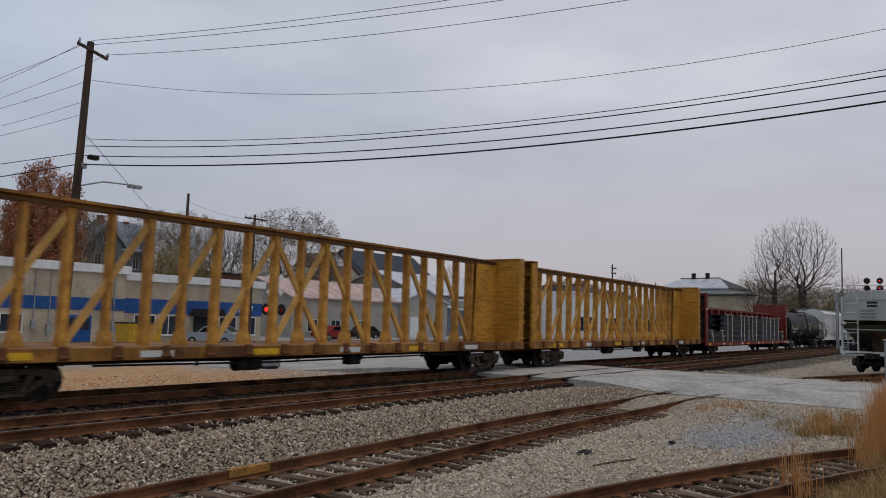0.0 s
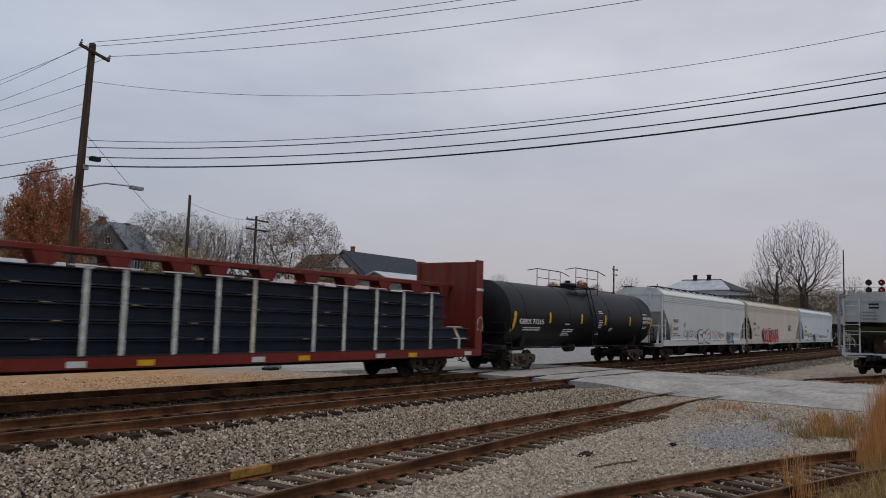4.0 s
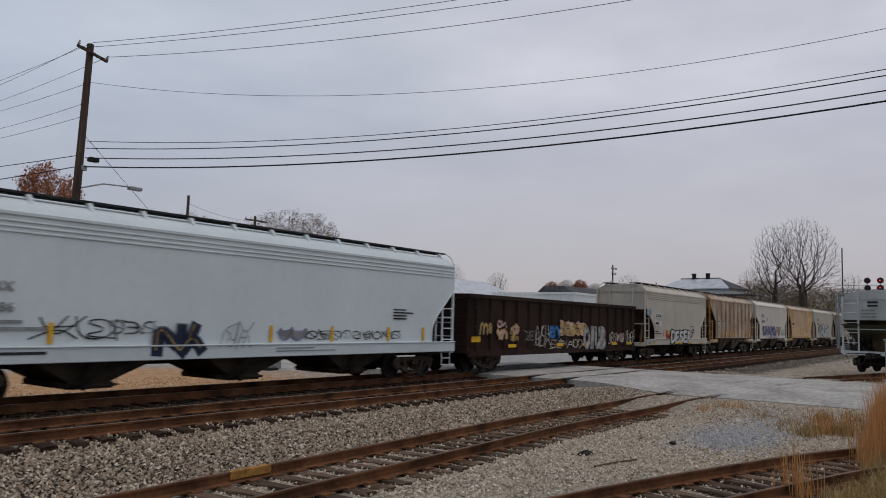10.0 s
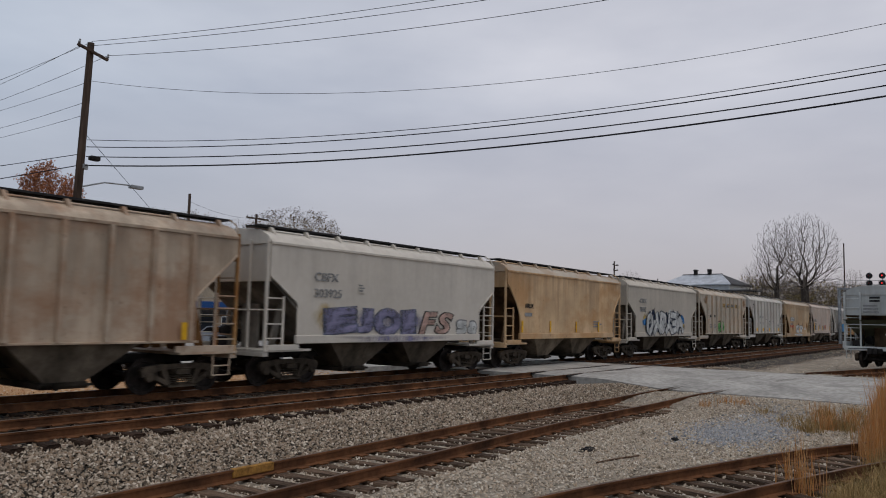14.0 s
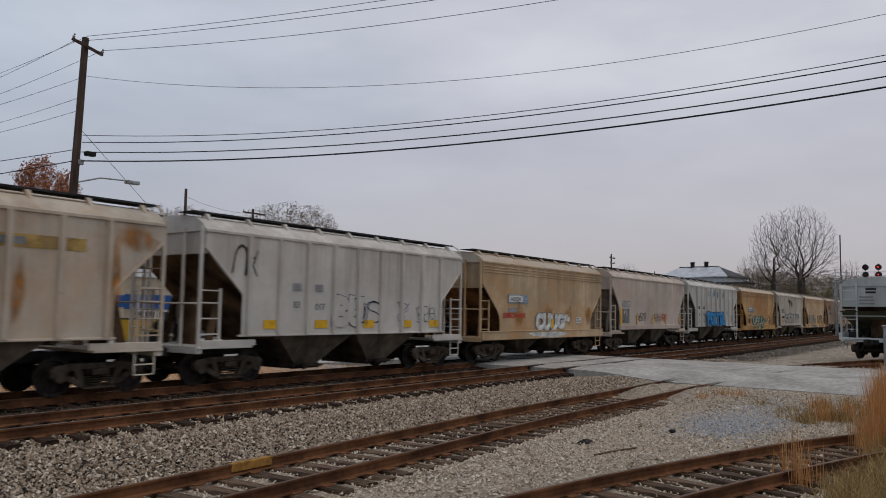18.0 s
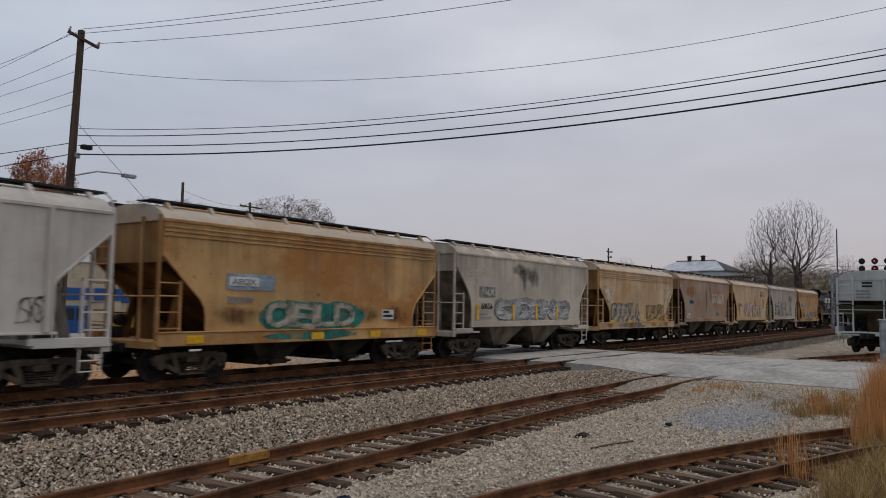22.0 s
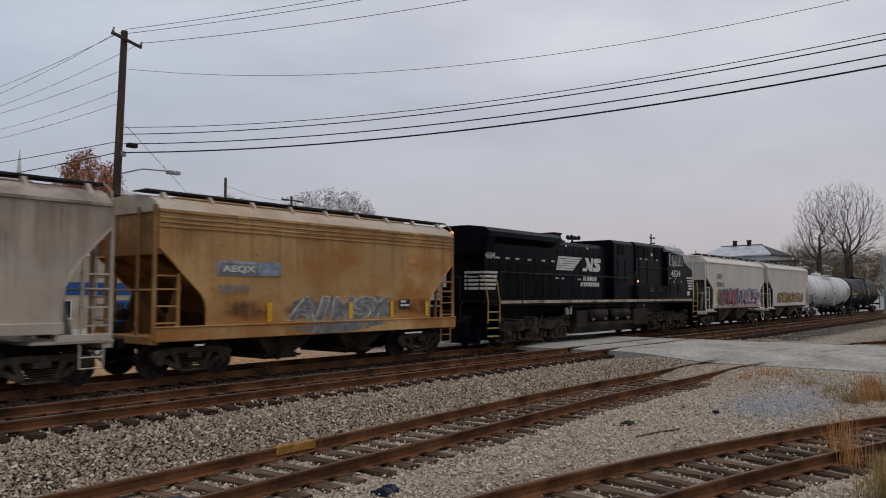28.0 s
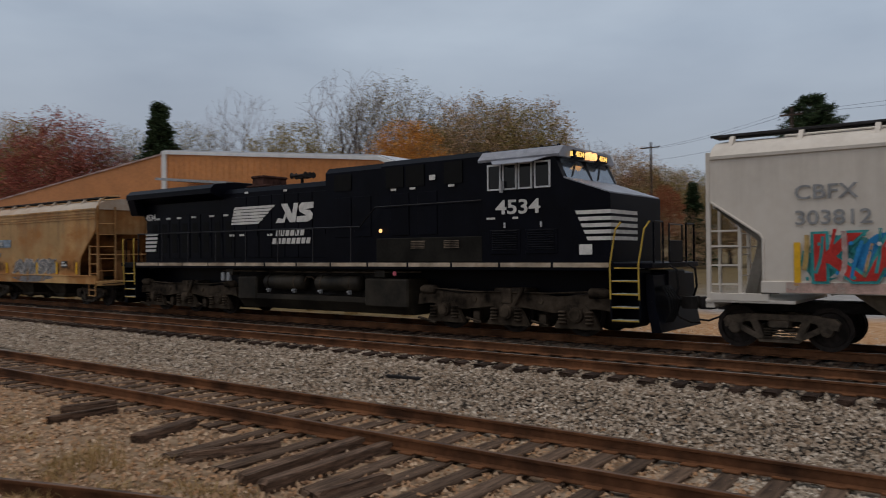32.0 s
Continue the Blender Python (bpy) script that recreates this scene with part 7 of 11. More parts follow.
for q, t1, t2 in ((-3.95, "AR", "10"), (-2.95, "UX", "128")):
    words(c, t1, q, 2.47, 0.19, DARKMARK, y=-1.545, wide=1.1)
    words(c, t2, q + 0.05, 2.0, 0.18, GREYMARK, y=-1.545)
    small_print(c, q, 1.72, 0.5, 2, GREYMARK, y=-1.545)
for k in range(6):
    blot(c, -2.3 + k * 0.78, 3.2 - 0.05 * (k % 2), 0.85, 0.75, SP_SKYHAZE, 80 + k, y=-1.5505)
for k in range(4):
    blot(c, -2.35 + k * 1.1, 1.30, 1.35, 1.02, SP_SKY, 86 + k, y=-1.5505 - 0.0006 * k)
tag_letters(c, "POKTAL", -2.3, 1.30, 4.3, 0.98, [SP_NAVY, SP_SKY], 23, edge=0.07, bold=0.11, y=-1.656, wob=8)
small_print(c, 2.75, 2.4, 0.5, 4, GREYMARK, y=-1.545, h=0.04)
graffiti(c, 3.75, 1.4, 0.6, 0.8, [SP_FAINT], 49, n=2, style="line", y=-1.56)
tape(c, (-4.25,), 1.34, 0.2, 1.0, y=-1.552)

c = hopper(310.4, P_TAN, "rust-stained tan two-bay covered hopper with teal graffiti", roof=P_DUSTROOF, slope=P_SLOPERUST, ends=P_RUSTEND)
placard(c, -3.68, 2.34, 1.66, 0.42, SP_LOGO, HOOK)
placard(c, -3.6, 2.44, 1.0, 0.24, HOOK, GREYMARK, "AEQX", y=-1.578)
words(c, "200790", -3.66, 1.98, 0.19, GREYMARK, wide=1.15)
for q in (-4.1, -2.6, -0.8, 1.0, 2.6):
    blot(c, q, 1.28, 1.6, 0.75, SP_RUSTDARK, int(q * 6) + 60)
for k in range(4):
    blot(c, -2.6 + k * 1.05, 1.28, 1.3, 0.75, SP_TEAL, 91 + k, y=-1.5595 - 0.0006 * k)
tag_letters(c, "OELD", -2.3, 1.30, 3.6, 0.72, [SP_TEAL, SP_WORNTAN], 25, edge=0.06, bold=0.05, y=-1.568)
blot(c, -2.3, 0.92, 3.8, 0.32, SP_TEAL, 97, y=-1.604)
placard(c, 2.65, 1.52, 0.6, 0.32, HOOK, DARKMARK, rows=2)
tape(c, (-4.9, -0.6, 2.0, 4.5), 0.96, 0.5, 0.2, y=-1.635)

c = hopper(323.2, P_ASH, "sooty grey two-bay covered hopper with silver graffiti", kind="round", slope=P_SLOPEGREY)
placard(c, -4.22, 2.36, 1.15, 0.42, SP_GREY, SP_GHOST, "ARLX")
placard(c, -4.22, 1.82, 1.0, 0.38, P_ASH, DARKMARK, "60656")
small_print(c, -4.2, 1.72, 0.9, 2, h=0.06, gap=0.14)
for k in range(6):
    blot(c, -3.2 + k * 1.15, 1.40, 1.35, 0.95, SP_GREY, 101 + k, y=-1.5590 - 0.0005 * k)
tag_letters(c, "GETNO", -3.0, 1.42, 6.4, 0.90, [SP_GREY, SP_SILVER], 26, edge=0.03, bold=0.10, y=-1.572)
graffiti(c, -3.1, 1.40, 6.6, 0.85, [SP_WHITE], 42, n=7, style="line", y=-1.60)
for q, w, h in ((-2.0, 1.9, 0.55), (-1.2, 1.6, 0.9), (-0.2, 0.9, 1.2), (-0.9, 0.5, 1.4)):
    blot(c, q, 3.85 - h, w, h, SP_SOOT, int(w * 50), y=-1.5585 - 0.0004 * h, label="sooty run-off below the eaves")
graffiti(c, -5.2, 2.75, 1.6, 0.9, [SP_GHOST], 50, n=2, style="line")
tape(c, (-4.5, -1.75, 0.25, 2.2), 1.46, 0.16, 0.62, y=-1.612)

c = hopper(336.0, P_TANB, "rusty cream-tan two-bay covered hopper with outlined letters", roof=P_DUSTROOF, slope=P_SLOPERUST, ends=P_RUSTEND)
for q, l in ((-5.35, 0), (4.0, 1)):
    part("marking_panel", Shape().prism([(q + 0.1, 3.16), (q + 1.45, 3.16), (q + 1.45, 2.28), (q + (0.75 if not l else 0.1), 2.28)] if not l else [(q, 3.16), (q + 1.35, 3.16), (q + 0.65, 2.28), (q, 2.28)], -1.566, -1.552), SP_CREAM, c, "pale painted-over patch")
words(c, "CEFX", -3.6, 2.44, 0.19, SP_RUSTDARK, wide=1.15)
tag_letters(c, "CEBULA", -4.15, 1.20, 4.0, 1.05, [SP_WORNGREY, SP_WORNTAN], 27, edge=0.05, bold=0.10, y=-1.57)
blot(c, -4.4, 0.95, 1.4, 1.3, SP_GREY, 111, y=-1.5592)
tag_letters(c, "BUL", 1.05, 1.30, 3.3, 0.95, [SP_WORNGREY, SP_WORNGOLD], 28, edge=0.05, bold=0.14, y=-1.57)
blot(c, -3.4, 0.92, 4.2, 0.3, SP_GREY, 112, y=-1.604)
for q in (-5.0, -2.0, 1.4, 3.5):
    blot(c, q, 0.93, 1.3, 0.32, SP_RUST, int(q * 4) + 70, y=-1.6055)
tape(c, (-4.4, -2.0, 0.2, 2.0, 3.9), 1.26, 0.65, 0.13, y=-1.612)
placard(c, 3.0, 0.99, 0.25, 0.12, DARKMARK, HOOK, rows=1, y=-1.612)

c = hopper(348.75, P_BROWN, "rusty brown-grey two-bay covered hopper", kind="round", roof=P_DUSTROOF)
placard(c, -3.9, 2.34, 1.02, 0.36, SP_LOGO, DARKMARK, "ARUX")
placard(c, 1.25, 2.40, 1.75, 0.72, SP_CREAM, SP_WORNTAN, rows=1)
placard(c, 3.02, 2.40, 1.12, 0.72, SP_CREAM, SP_WORNTAN, rows=1)
part("logo_disc", Shape().lathe([(-1.584, 0.0), (-1.584, 0.24), (-1.575, 0.24)], "y", 20, (1.85, 0, 2.78)), SP_LOGO, c, "faded blue round logo")
placard(c, 2.3, 1.54, 0.55, 0.28, SP_GHOST, DARKMARK, rows=2)
placard(c, -4.45, 1.45, 0.7, 0.3, HOOK, GREYMARK, rows=2)
for q, z, w, h in ((-4.6, 2.6, 2.2, 1.2), (-0.4, 1.6, 0.6, 2.2), (0.5, 2.6, 0.7, 1.2)):
    blot(c, q, z, w, h, SP_RUST, int(q * 5) + 120)

c = hopper(361.5, P_TANB, "rust-stained cream two-bay covered hopper with pink bubble letters", kind="round", roof=P_DUSTROOF, ends=P_RUSTEND)
tag_letters(c, "OPE", -2.4, 1.46, 2.0, 1.15, [SP_WORNTAN, SP_PALEPINK], 29, edge=0.05, bold=0.12, y=-1.57)
tag_letters(c, "IAPLS", 0.0, 1.46, 3.1, 1.0, [SP_WORNTAN, SP_PALEPINK], 30, edge=0.05, bold=0.10, y=-1.57)
placard(c, 2.9, 3.22, 1.5, 0.42, SP_SILVER, SP_GHOST, "ARUX")
placard(c, -4.25, 2.30, 1.0, 0.32, SP_CREAM, GREYMARK, "PWRX")
small_print(c, -4.2, 2.15, 1.0, 1, SP_RUSTDARK, h=0.16)
small_print(c, -2.9, 2.35, 0.3, 2, SP_RUSTDARK, h=0.06)
placard(c, 3.1, 1.5, 0.45, 0.3, HOOK, GREYMARK, rows=2)
for q in (-4.5, -0.9, 0.6, 3.4):
    blot(c, q, 2.0 if q > 0 else 1.5, 0.8, 1.3, SP_RUST, int(q * 5) + 130)
tape(c, (-1.75, 0.45, 2.35), 1.48, 0.16, 0.5, y=-1.605)

c = hopper(374.2, P_GREY, "dusty grey two-bay covered hopper with pale outlined graffiti", kind="round", slope=P_SLOPEGREY)
placard(c, -4.1, 2.36, 1.0, 0.3, DARKMARK, HOOK, "ARLX")
placard(c, -4.1, 1.98, 0.75, 0.28, DARKMARK, HOOK, "273")
placard(c, -4.1, 1.62, 0.8, 0.25, DARKMARK, HOOK, rows=2)
tag_letters(c, "KFLA", -2.8, 1.46, 6.0, 1.35, [SP_GHOST, SP_GREY], 34, edge=0.05, bold=0.02, y=-1.57)
blot(c, 1.5, 2.6, 2.4, 1.0, SP_SOOT, 141)
tape(c, (-4.75, -2.3, 0.1, 2.4), 1.46, 0.16, 0.6)

c = hopper(386.75, P_TAN, "rust-streaked tan two-bay covered hopper with white tags", roof=P_DUSTROOF, slope=P_SLOPERUST, ends=P_RUSTEND)
placard(c, -4.0, 2.50, 2.0, 0.36, SP_LOGO, HOOK)
placard(c, -3.95, 2.54, 1.2, 0.26, SP_GREY, HOOK, "AEQX", y=-1.578)
words(c, "200759", -3.95, 2.06, 0.2, GREYMARK, wide=1.15)
for q in (-4.0, -2.0, 0.2, 1.8, 3.0):
    blot(c, q, 1.30, 1.7, 0.62, SP_RUSTDARK, int(q * 6) + 150)
for k in range(4):
    blot(c, -1.7 + k * 1.0, 1.28, 1.2, 0.7, SP_GREY, 160 + k, y=-1.5592 - 0.0005 * k)
tag_letters(c, "AIMSY", -1.65, 1.28, 3.9, 0.66, [SP_GHOST, SP_GREY], 35, edge=0.04, bold=0.02, y=-1.57, shear=0.2)
blot(c, -1.8, 0.92, 3.9, 0.33, SP_GREY, 165, y=-1.604)
placard(c, 2.8, 1.58, 0.5, 0.28, DARKMARK, HOOK, rows=2)
tape(c, (-2.45, 0.55, 2.35, 4.05), 1.30, 0.15, 0.5)

locomotive(405.1)

c = hopper(423.1, P_LIGHT, "light grey two-bay covered hopper with red, teal and violet graffiti", kind="panel", slope=P_SLOPEGREY)
words(c, "CBFX", -4.15, 3.04, 0.29, GREYMARK, wide=1.16)
words(c, "303812", -4.15, 2.54, 0.29, GREYMARK, wide=1.16)
for k in range(9):
    blot(c, -4.1 + k * 0.9, 1.42, 1.35, 0.98, (SP_AQUA, SP_SKY, SP_BLUE)[k % 3], 200 + k, y=-1.5590 - 0.0006 * k, label="teal and blue sprayed cloud")
graffiti(c, -4.0, 1.44, 8.1, 0.95, [SP_SKY, SP_WHITE, SP_AQUA], 36, style="wild", y=-1.575)
for k in range(5):
    blot(c, 0.6 + k * 0.75, 1.42, 1.3, 0.98, (SP_HAZE, SP_VIOLET)[k % 2], 220 + k, y=-1.5650 - 0.0006 * k, label="violet sprayed cloud")
tag_letters(c, "KARE", -3.75, 1.44, 3.6, 0.95, [SP_AQUA, SP_RED], 43, y=-1.615, edge=0.05, bold=0.03, wob=10)
tag_letters(c, "AMUS", 0.5, 1.44, 3.5, 0.95, [SP_VIOLET, SP_PALEPINK], 44, y=-1.615, edge=0.06, bold=0.03, wob=10)
for k in range(40):   # upright strokes between the letters
    q = random.Random(300 + k)
    a, z = -3.95 + k * 0.205, 1.46 + q.uniform(0.0, 0.35)
    line = Shape()
    stroke(line, [(a, z), (a + q.uniform(0.0, 0.12), z + 0.3), (a + q.uniform(0.05, 0.2), min(2.42, z + q.uniform(0.5, 0.9)))], q.uniform(0.025, 0.05), -1.636)
    part("spray_paint", line, ((SP_OCHRE, SP_AQUA, SP_RED, SP_PALEPINK, SP_SKY) if k < 20 else (SP_VIOLET, SP_RED, SP_SKY, SP_PALEPINK, SP_NAVYFADE))[k % 5], c, "upright sprayed stroke")
for k in range(46):
    q = random.Random(k)
    part("paint_dot", Shape().lathe([(-1.640, 0.0), (-1.640, 1.0), (-1.637, 1.0)], "y", 10), (SP_WHITE, SP_AQUA, SP_SKY)[k % 3], c, at=pose(q.uniform(-4.0, 4.1), 0, q.uniform(1.35, 2.5)) @ Matrix.Diagonal((q.uniform(0.02, 0.05),) * 1 + (1.0, 0.04, 1)))
part("sill_overspray", Shape().box(-4.3, 4.3, -1.600, -1.588, 1.20, 1.40), SP_PINK, c, "pink overspray on the side sill")
tape(c, (-4.15,), 1.34, 0.12, 0.85)

c = hopper(435.9, P_LIGHT, "pale grey two-bay covered hopper with violet and ochre graffiti", kind="panel")
graffiti(c, -3.6, 1.30, 7.2, 0.9, [SP_NAVY, SP_OCHRE], 37, n=7, back=SP_VIOLET)
tank_car(451.5, P_TANKW, "dirty white tank car")
tank_car(468.5, P_TANK, "black tank car at the train's tail")


# ---- the ground ----
ROAD_X0, ROAD_X1 = 26.2, 35.6
SIDING = [(-120, 4.5), (-60, 7.2), (-18, 8.2), (0, 8.6), (10, 8.95), (17, 9.2), (22.5, 9.05), (27, 8.4), (31.3, 7.3), (38.8, 5.2), (46, 3.1), (58, -0.6), (72, -6.0), (90, -14.0)]
SPUR = [(-60, -36.0), (-40, -17.0), (-26, -6.0), (-16, 0.2), (-9, 3.1), (-4, 4.55), (1.5, 5.25), (6, 5.12), (10, 4.5), (14, 3.42), (18, 2.0), (24, -1.1), (32, -7.2), (44, -18.0)]
SIDING_TOP, SPUR_TOP = -0.38, -0.46


def smooth(a, b, v):
    u = np.clip((v - a) / (b - a), 0, 1)
    return u * u * (3 - 2 * u)


def road_z(x, y):
    return -0.012 - 0.36 * smooth(12.4, 9.0, y) * (1 - smooth(22, 33, x)) - 0.42 * smooth(19.5, 27, y) - 0.15 * smooth(6, -8, y)


def ground_z(x, y):
    """Height of the ground sheet under the stones."""
    x, y = np.asarray(x, float), np.asarray(y, float)
    z = -0.62 + 0 * x
    spur = np.abs(y - np.interp(x, [p[0] for p in SPUR], [p[1] for p in SPUR]))
    z = z - 0.085 * smooth(1.7, 1.25, spur) * smooth(3.0, 6.0, x) * (1 - smooth(20.0, 23.0, x))
    z = z + 0.29 * smooth(10.0, 12.2, y) + 0.09 * smooth(12.5, 13.2, y)
    z = z + 0.36 * smooth(22, 33, x) * (1 - smooth(9.5, 12.3, y)) * smooth(-20, -6, y)
    z = z - 0.22 * smooth(19.6, 22.0, y)
    hill = smooth(80, 130, y) * smooth(-10, 25, x) * 7.0 + smooth(130, 260, y) * 8.0
    hill = hill + smooth(45, 80, y) * smooth(-15, -60, x) * 2.0 + smooth(170, 300, x) * smooth(10, 60, y) * 5
    crossing = smooth(ROAD_X0 - 1.5, ROAD_X0 + 0.3, x) * (1 - smooth(ROAD_X1 - 0.3, ROAD_X1 + 1.5, x))
    ramp = smooth(21.5, 26.0, x) * (1 - smooth(35.8, 40.0, x)) * (1 - smooth(10.6, 12.6, y)) * smooth(-30, -12, y)
    z = z + ramp * (np.maximum(road_z(np.clip(x, ROAD_X0, ROAD_X1), y) - 0.03, z) - z)
    return z + hill - 0.06 * crossing


def swell(x, y):
    """Gentle waves of the ground, almost levelled where the tracks lie."""
    w = sum(a * np.sin(x * f * 2.1 + 1.3 * np.sin(y * f)) * np.cos(y * f * 1.7) for f, a in ((0.35, 0.03), (0.13, 0.05)))
    return w * (1 - 0.75 * smooth(0.5, 3.0, y) * (1 - smooth(20.5, 24.0, y)))


def grid_axis(cuts):
    out = []
    for a, b, n in cuts:
        out += list(np.linspace(a, b, n, endpoint=False))
    return np.array(out + [cuts[-1][1]])


xs = grid_axis([(-900, -200, 14), (-200, -60, 28), (-60, -30, 50), (-30, 45, 260), (45, 130, 80), (130, 300, 40), (300, 1600, 20)])
ys = grid_axis([(-400, -40, 18), (-40, -4, 36), (-4, 24, 150), (24, 70, 46), (70, 300, 60), (300, 1500, 20)])
gx, gy = np.meshgrid(xs, ys)
gz = ground_z(gx, gy)
near = (np.abs(gx) < 130) & (np.abs(gy) < 60)
rng = np.random.default_rng(4)
gz = gz + np.where(near, rng.normal(0, 0.012, gx.shape), 0)
gz = gz + np.where(near, swell(gx, gy), 0)
nx, ny = len(xs), len(ys)
idx = np.arange(nx * ny).reshape(ny, nx)
quads = np.stack([idx[:-1, :-1], idx[:-1, 1:], idx[1:, 1:], idx[1:, :-1]], -1).reshape(-1, 4)
gme = bpy.data.meshes.new("ground")
gme.from_pydata(np.stack([gx, gy, gz], -1).reshape(-1, 3).tolist(), [], quads.tolist())
gme.shade_smooth()
ground = new("ground", gme)
tagged(ground, "gravel and dirt ground with orange clay and dry grass", "ground", kind="structure")


def ground_material():
    m = bpy.data.materials.new("gravel_clay_and_grass_ground")
    m.use_nodes = True
    nn, ll = m.node_tree.nodes, m.node_tree.links
    b = nn["Principled BSDF"]
    b.inputs["Roughness"].default_value = 0.97
    b.inputs["Specular IOR Level"].default_value = 0.15
    ge = nn.new("ShaderNodeNewGeometry")
    sep = nn.new("ShaderNodeSeparateXYZ")
    ll.new(ge.outputs["Position"], sep.inputs["Vector"])
    wob = nn.new("ShaderNodeTexNoise")
    wob.inputs["Scale"].default_value, wob.inputs["Detail"].default_value = 0.35, 5
    ll.new(ge.outputs["Position"], wob.inputs["Vector"])
    fine = nn.new("ShaderNodeTexVoronoi")
    fine.inputs["Scale"].default_value = 16
    ll.new(ge.outputs["Position"], fine.inputs["Vector"])
    n2 = nn.new("ShaderNodeTexNoise")
    n2.inputs["Scale"].default_value, n2.inputs["Detail"].default_value = 2.2, 6
    ll.new(ge.outputs["Position"], n2.inputs["Vector"])

    def ramp(src, p0, c0, p1, c1):
        r = nn.new("ShaderNodeValToRGB")
        r.color_ramp.elements[0].position, r.color_ramp.elements[0].color = p0, (*c0, 1)
        r.color_ramp.elements[1].position, r.color_ramp.elements[1].color = p1, (*c1, 1)
        ll.new(src, r.inputs["Fac"])
        return r.outputs["Color"]

    def mix(fac, a, b2):
        x = nn.new("ShaderNodeMix")
        x.data_type = "RGBA"
        ll.new(fac, x.inputs["Factor"])
        ll.new(a, x.inputs["A"])
        ll.new(b2, x.inputs["B"])
        return x.outputs["Result"]

    def edge(axis, a, b2, wobble=1.5):
        ad = nn.new("ShaderNodeMath")
        ad.operation = "MULTIPLY_ADD"
        ad.inputs[1].default_value = wobble
        ll.new(wob.outputs["Fac"], ad.inputs[0])
        ll.new(sep.outputs[axis], ad.inputs[2])
        mr = nn.new("ShaderNodeMapRange")
        mr.inputs["From Min"].default_value, mr.inputs["From Max"].default_value = a + wobble / 2, b2 + wobble / 2
        ll.new(ad.outputs["Value"], mr.inputs["Value"])
        return mr.outputs["Result"]
    gravel = ramp(n2.outputs["Fac"], 0.35, (0.20, 0.16, 0.12), 0.65, (0.36, 0.31, 0.25))
    ballast = ramp(fine.outputs["Color"], 0.1, (0.015, 0.013, 0.011), 0.9, (0.09, 0.08, 0.07))
    clay = ramp(n2.outputs["Fac"], 0.3, (0.36, 0.19, 0.09), 0.7, (0.50, 0.32, 0.18))
    lot = ramp(n2.outputs["Fac"], 0.3, (0.23, 0.22, 0.21), 0.7, (0.36, 0.35, 0.34))
    grass = ramp(n2.outputs["Fac"], 0.3, (0.10, 0.075, 0.035), 0.7, (0.19, 0.135, 0.065))
    c = mix(edge("Y", 9.6, 10.4), gravel, ballast)
    c = mix(edge("Y", 20.0, 20.8, 1.0), c, mix(edge("X", 20.0, 25.0, 4.0), clay, lot))
    c = mix(edge("Y", 30.0, 33.0, 3.0), c, lot)
    c = mix(edge("Y", 74.0, 80.0, 4.0), c, grass)
    far_left = edge("X", -7.0, -20.0, 6.0)
    past = edge("Y", 21.0, 23.0, 1.0)
    mm = nn.new("ShaderNodeMath")
    mm.operation = "MULTIPLY"
    ll.new(far_left, mm.inputs[0])
    ll.new(past, mm.inputs[1])
    c = mix(mm.outputs["Value"], c, grass)
    near_cam = edge("Y", 2.6, -0.5, 3.0)
    c = mix(near_cam, c, grass)
    dirt = ramp(n2.outputs["Fac"], 0.3, (0.15, 0.095, 0.055), 0.7, (0.34, 0.24, 0.155))
    west = nn.new("ShaderNodeMath")
    west.operation = "MULTIPLY"
    ll.new(edge("X", -1.5, -4.5, 3.0), west.inputs[0])
    ll.new(edge("Y", 9.6, 9.0, 1.0), west.inputs[1])
    c = mix(west.outputs["Value"], c, dirt)
    ll.new(c, b.inputs["Base Color"])
    bu = nn.new("ShaderNodeBump")
    bu.inputs["Strength"].default_value, bu.inputs["Distance"].default_value = 0.6, 0.04
    ll.new(fine.outputs["Distance"], bu.inputs["Height"])
    ll.new(bu.outputs["Normal"], b.inputs["Normal"])
    return m


gme.materials.append(ground_material())


# ---- tracks ----
def spline(pts, step=0.5):
    """A smooth line through points, resampled; gives (x, y, heading)."""
    out = []
    for i in range(1, len(pts) - 2):
        p0, p1, p2, p3 = (np.array(p, float) for p in pts[i - 1:i + 3])
        n = max(2, int(np.linalg.norm(p2 - p1) / step))
        for k in range(n):
            u = k / n
            out.append(0.5 * ((2 * p1) + (p2 - p0) * u + (2 * p0 - 5 * p1 + 4 * p2 - p3) * u**2 + (3 * p1 - p0 - 3 * p2 + p3) * u**3))
    out = np.array(out)
    d = np.gradient(out, axis=0)
    return np.column_stack([out, np.arctan2(d[:, 1], d[:, 0])])


RAIL_PROFILE = [(-0.07, -0.18), (0.07, -0.18), (0.07, -0.165), (0.012, -0.145), (0.012, -0.045), (0.037, -0.035), (0.037, -0.004), (0.03, 0.0), (-0.03, 0.0), (-0.037, -0.004), (-0.037, -0.035), (-0.012, -0.045), (-0.012, -0.145), (-0.07, -0.165)]


def rise(x):
    """How far the siding climbs towards the crossing."""
    return 0.38 * float(smooth(21, 33, x)) - 0.05 * float(smooth(25.6, 26.8, x)) * (1 - float(smooth(35.0, 36.2, x)))


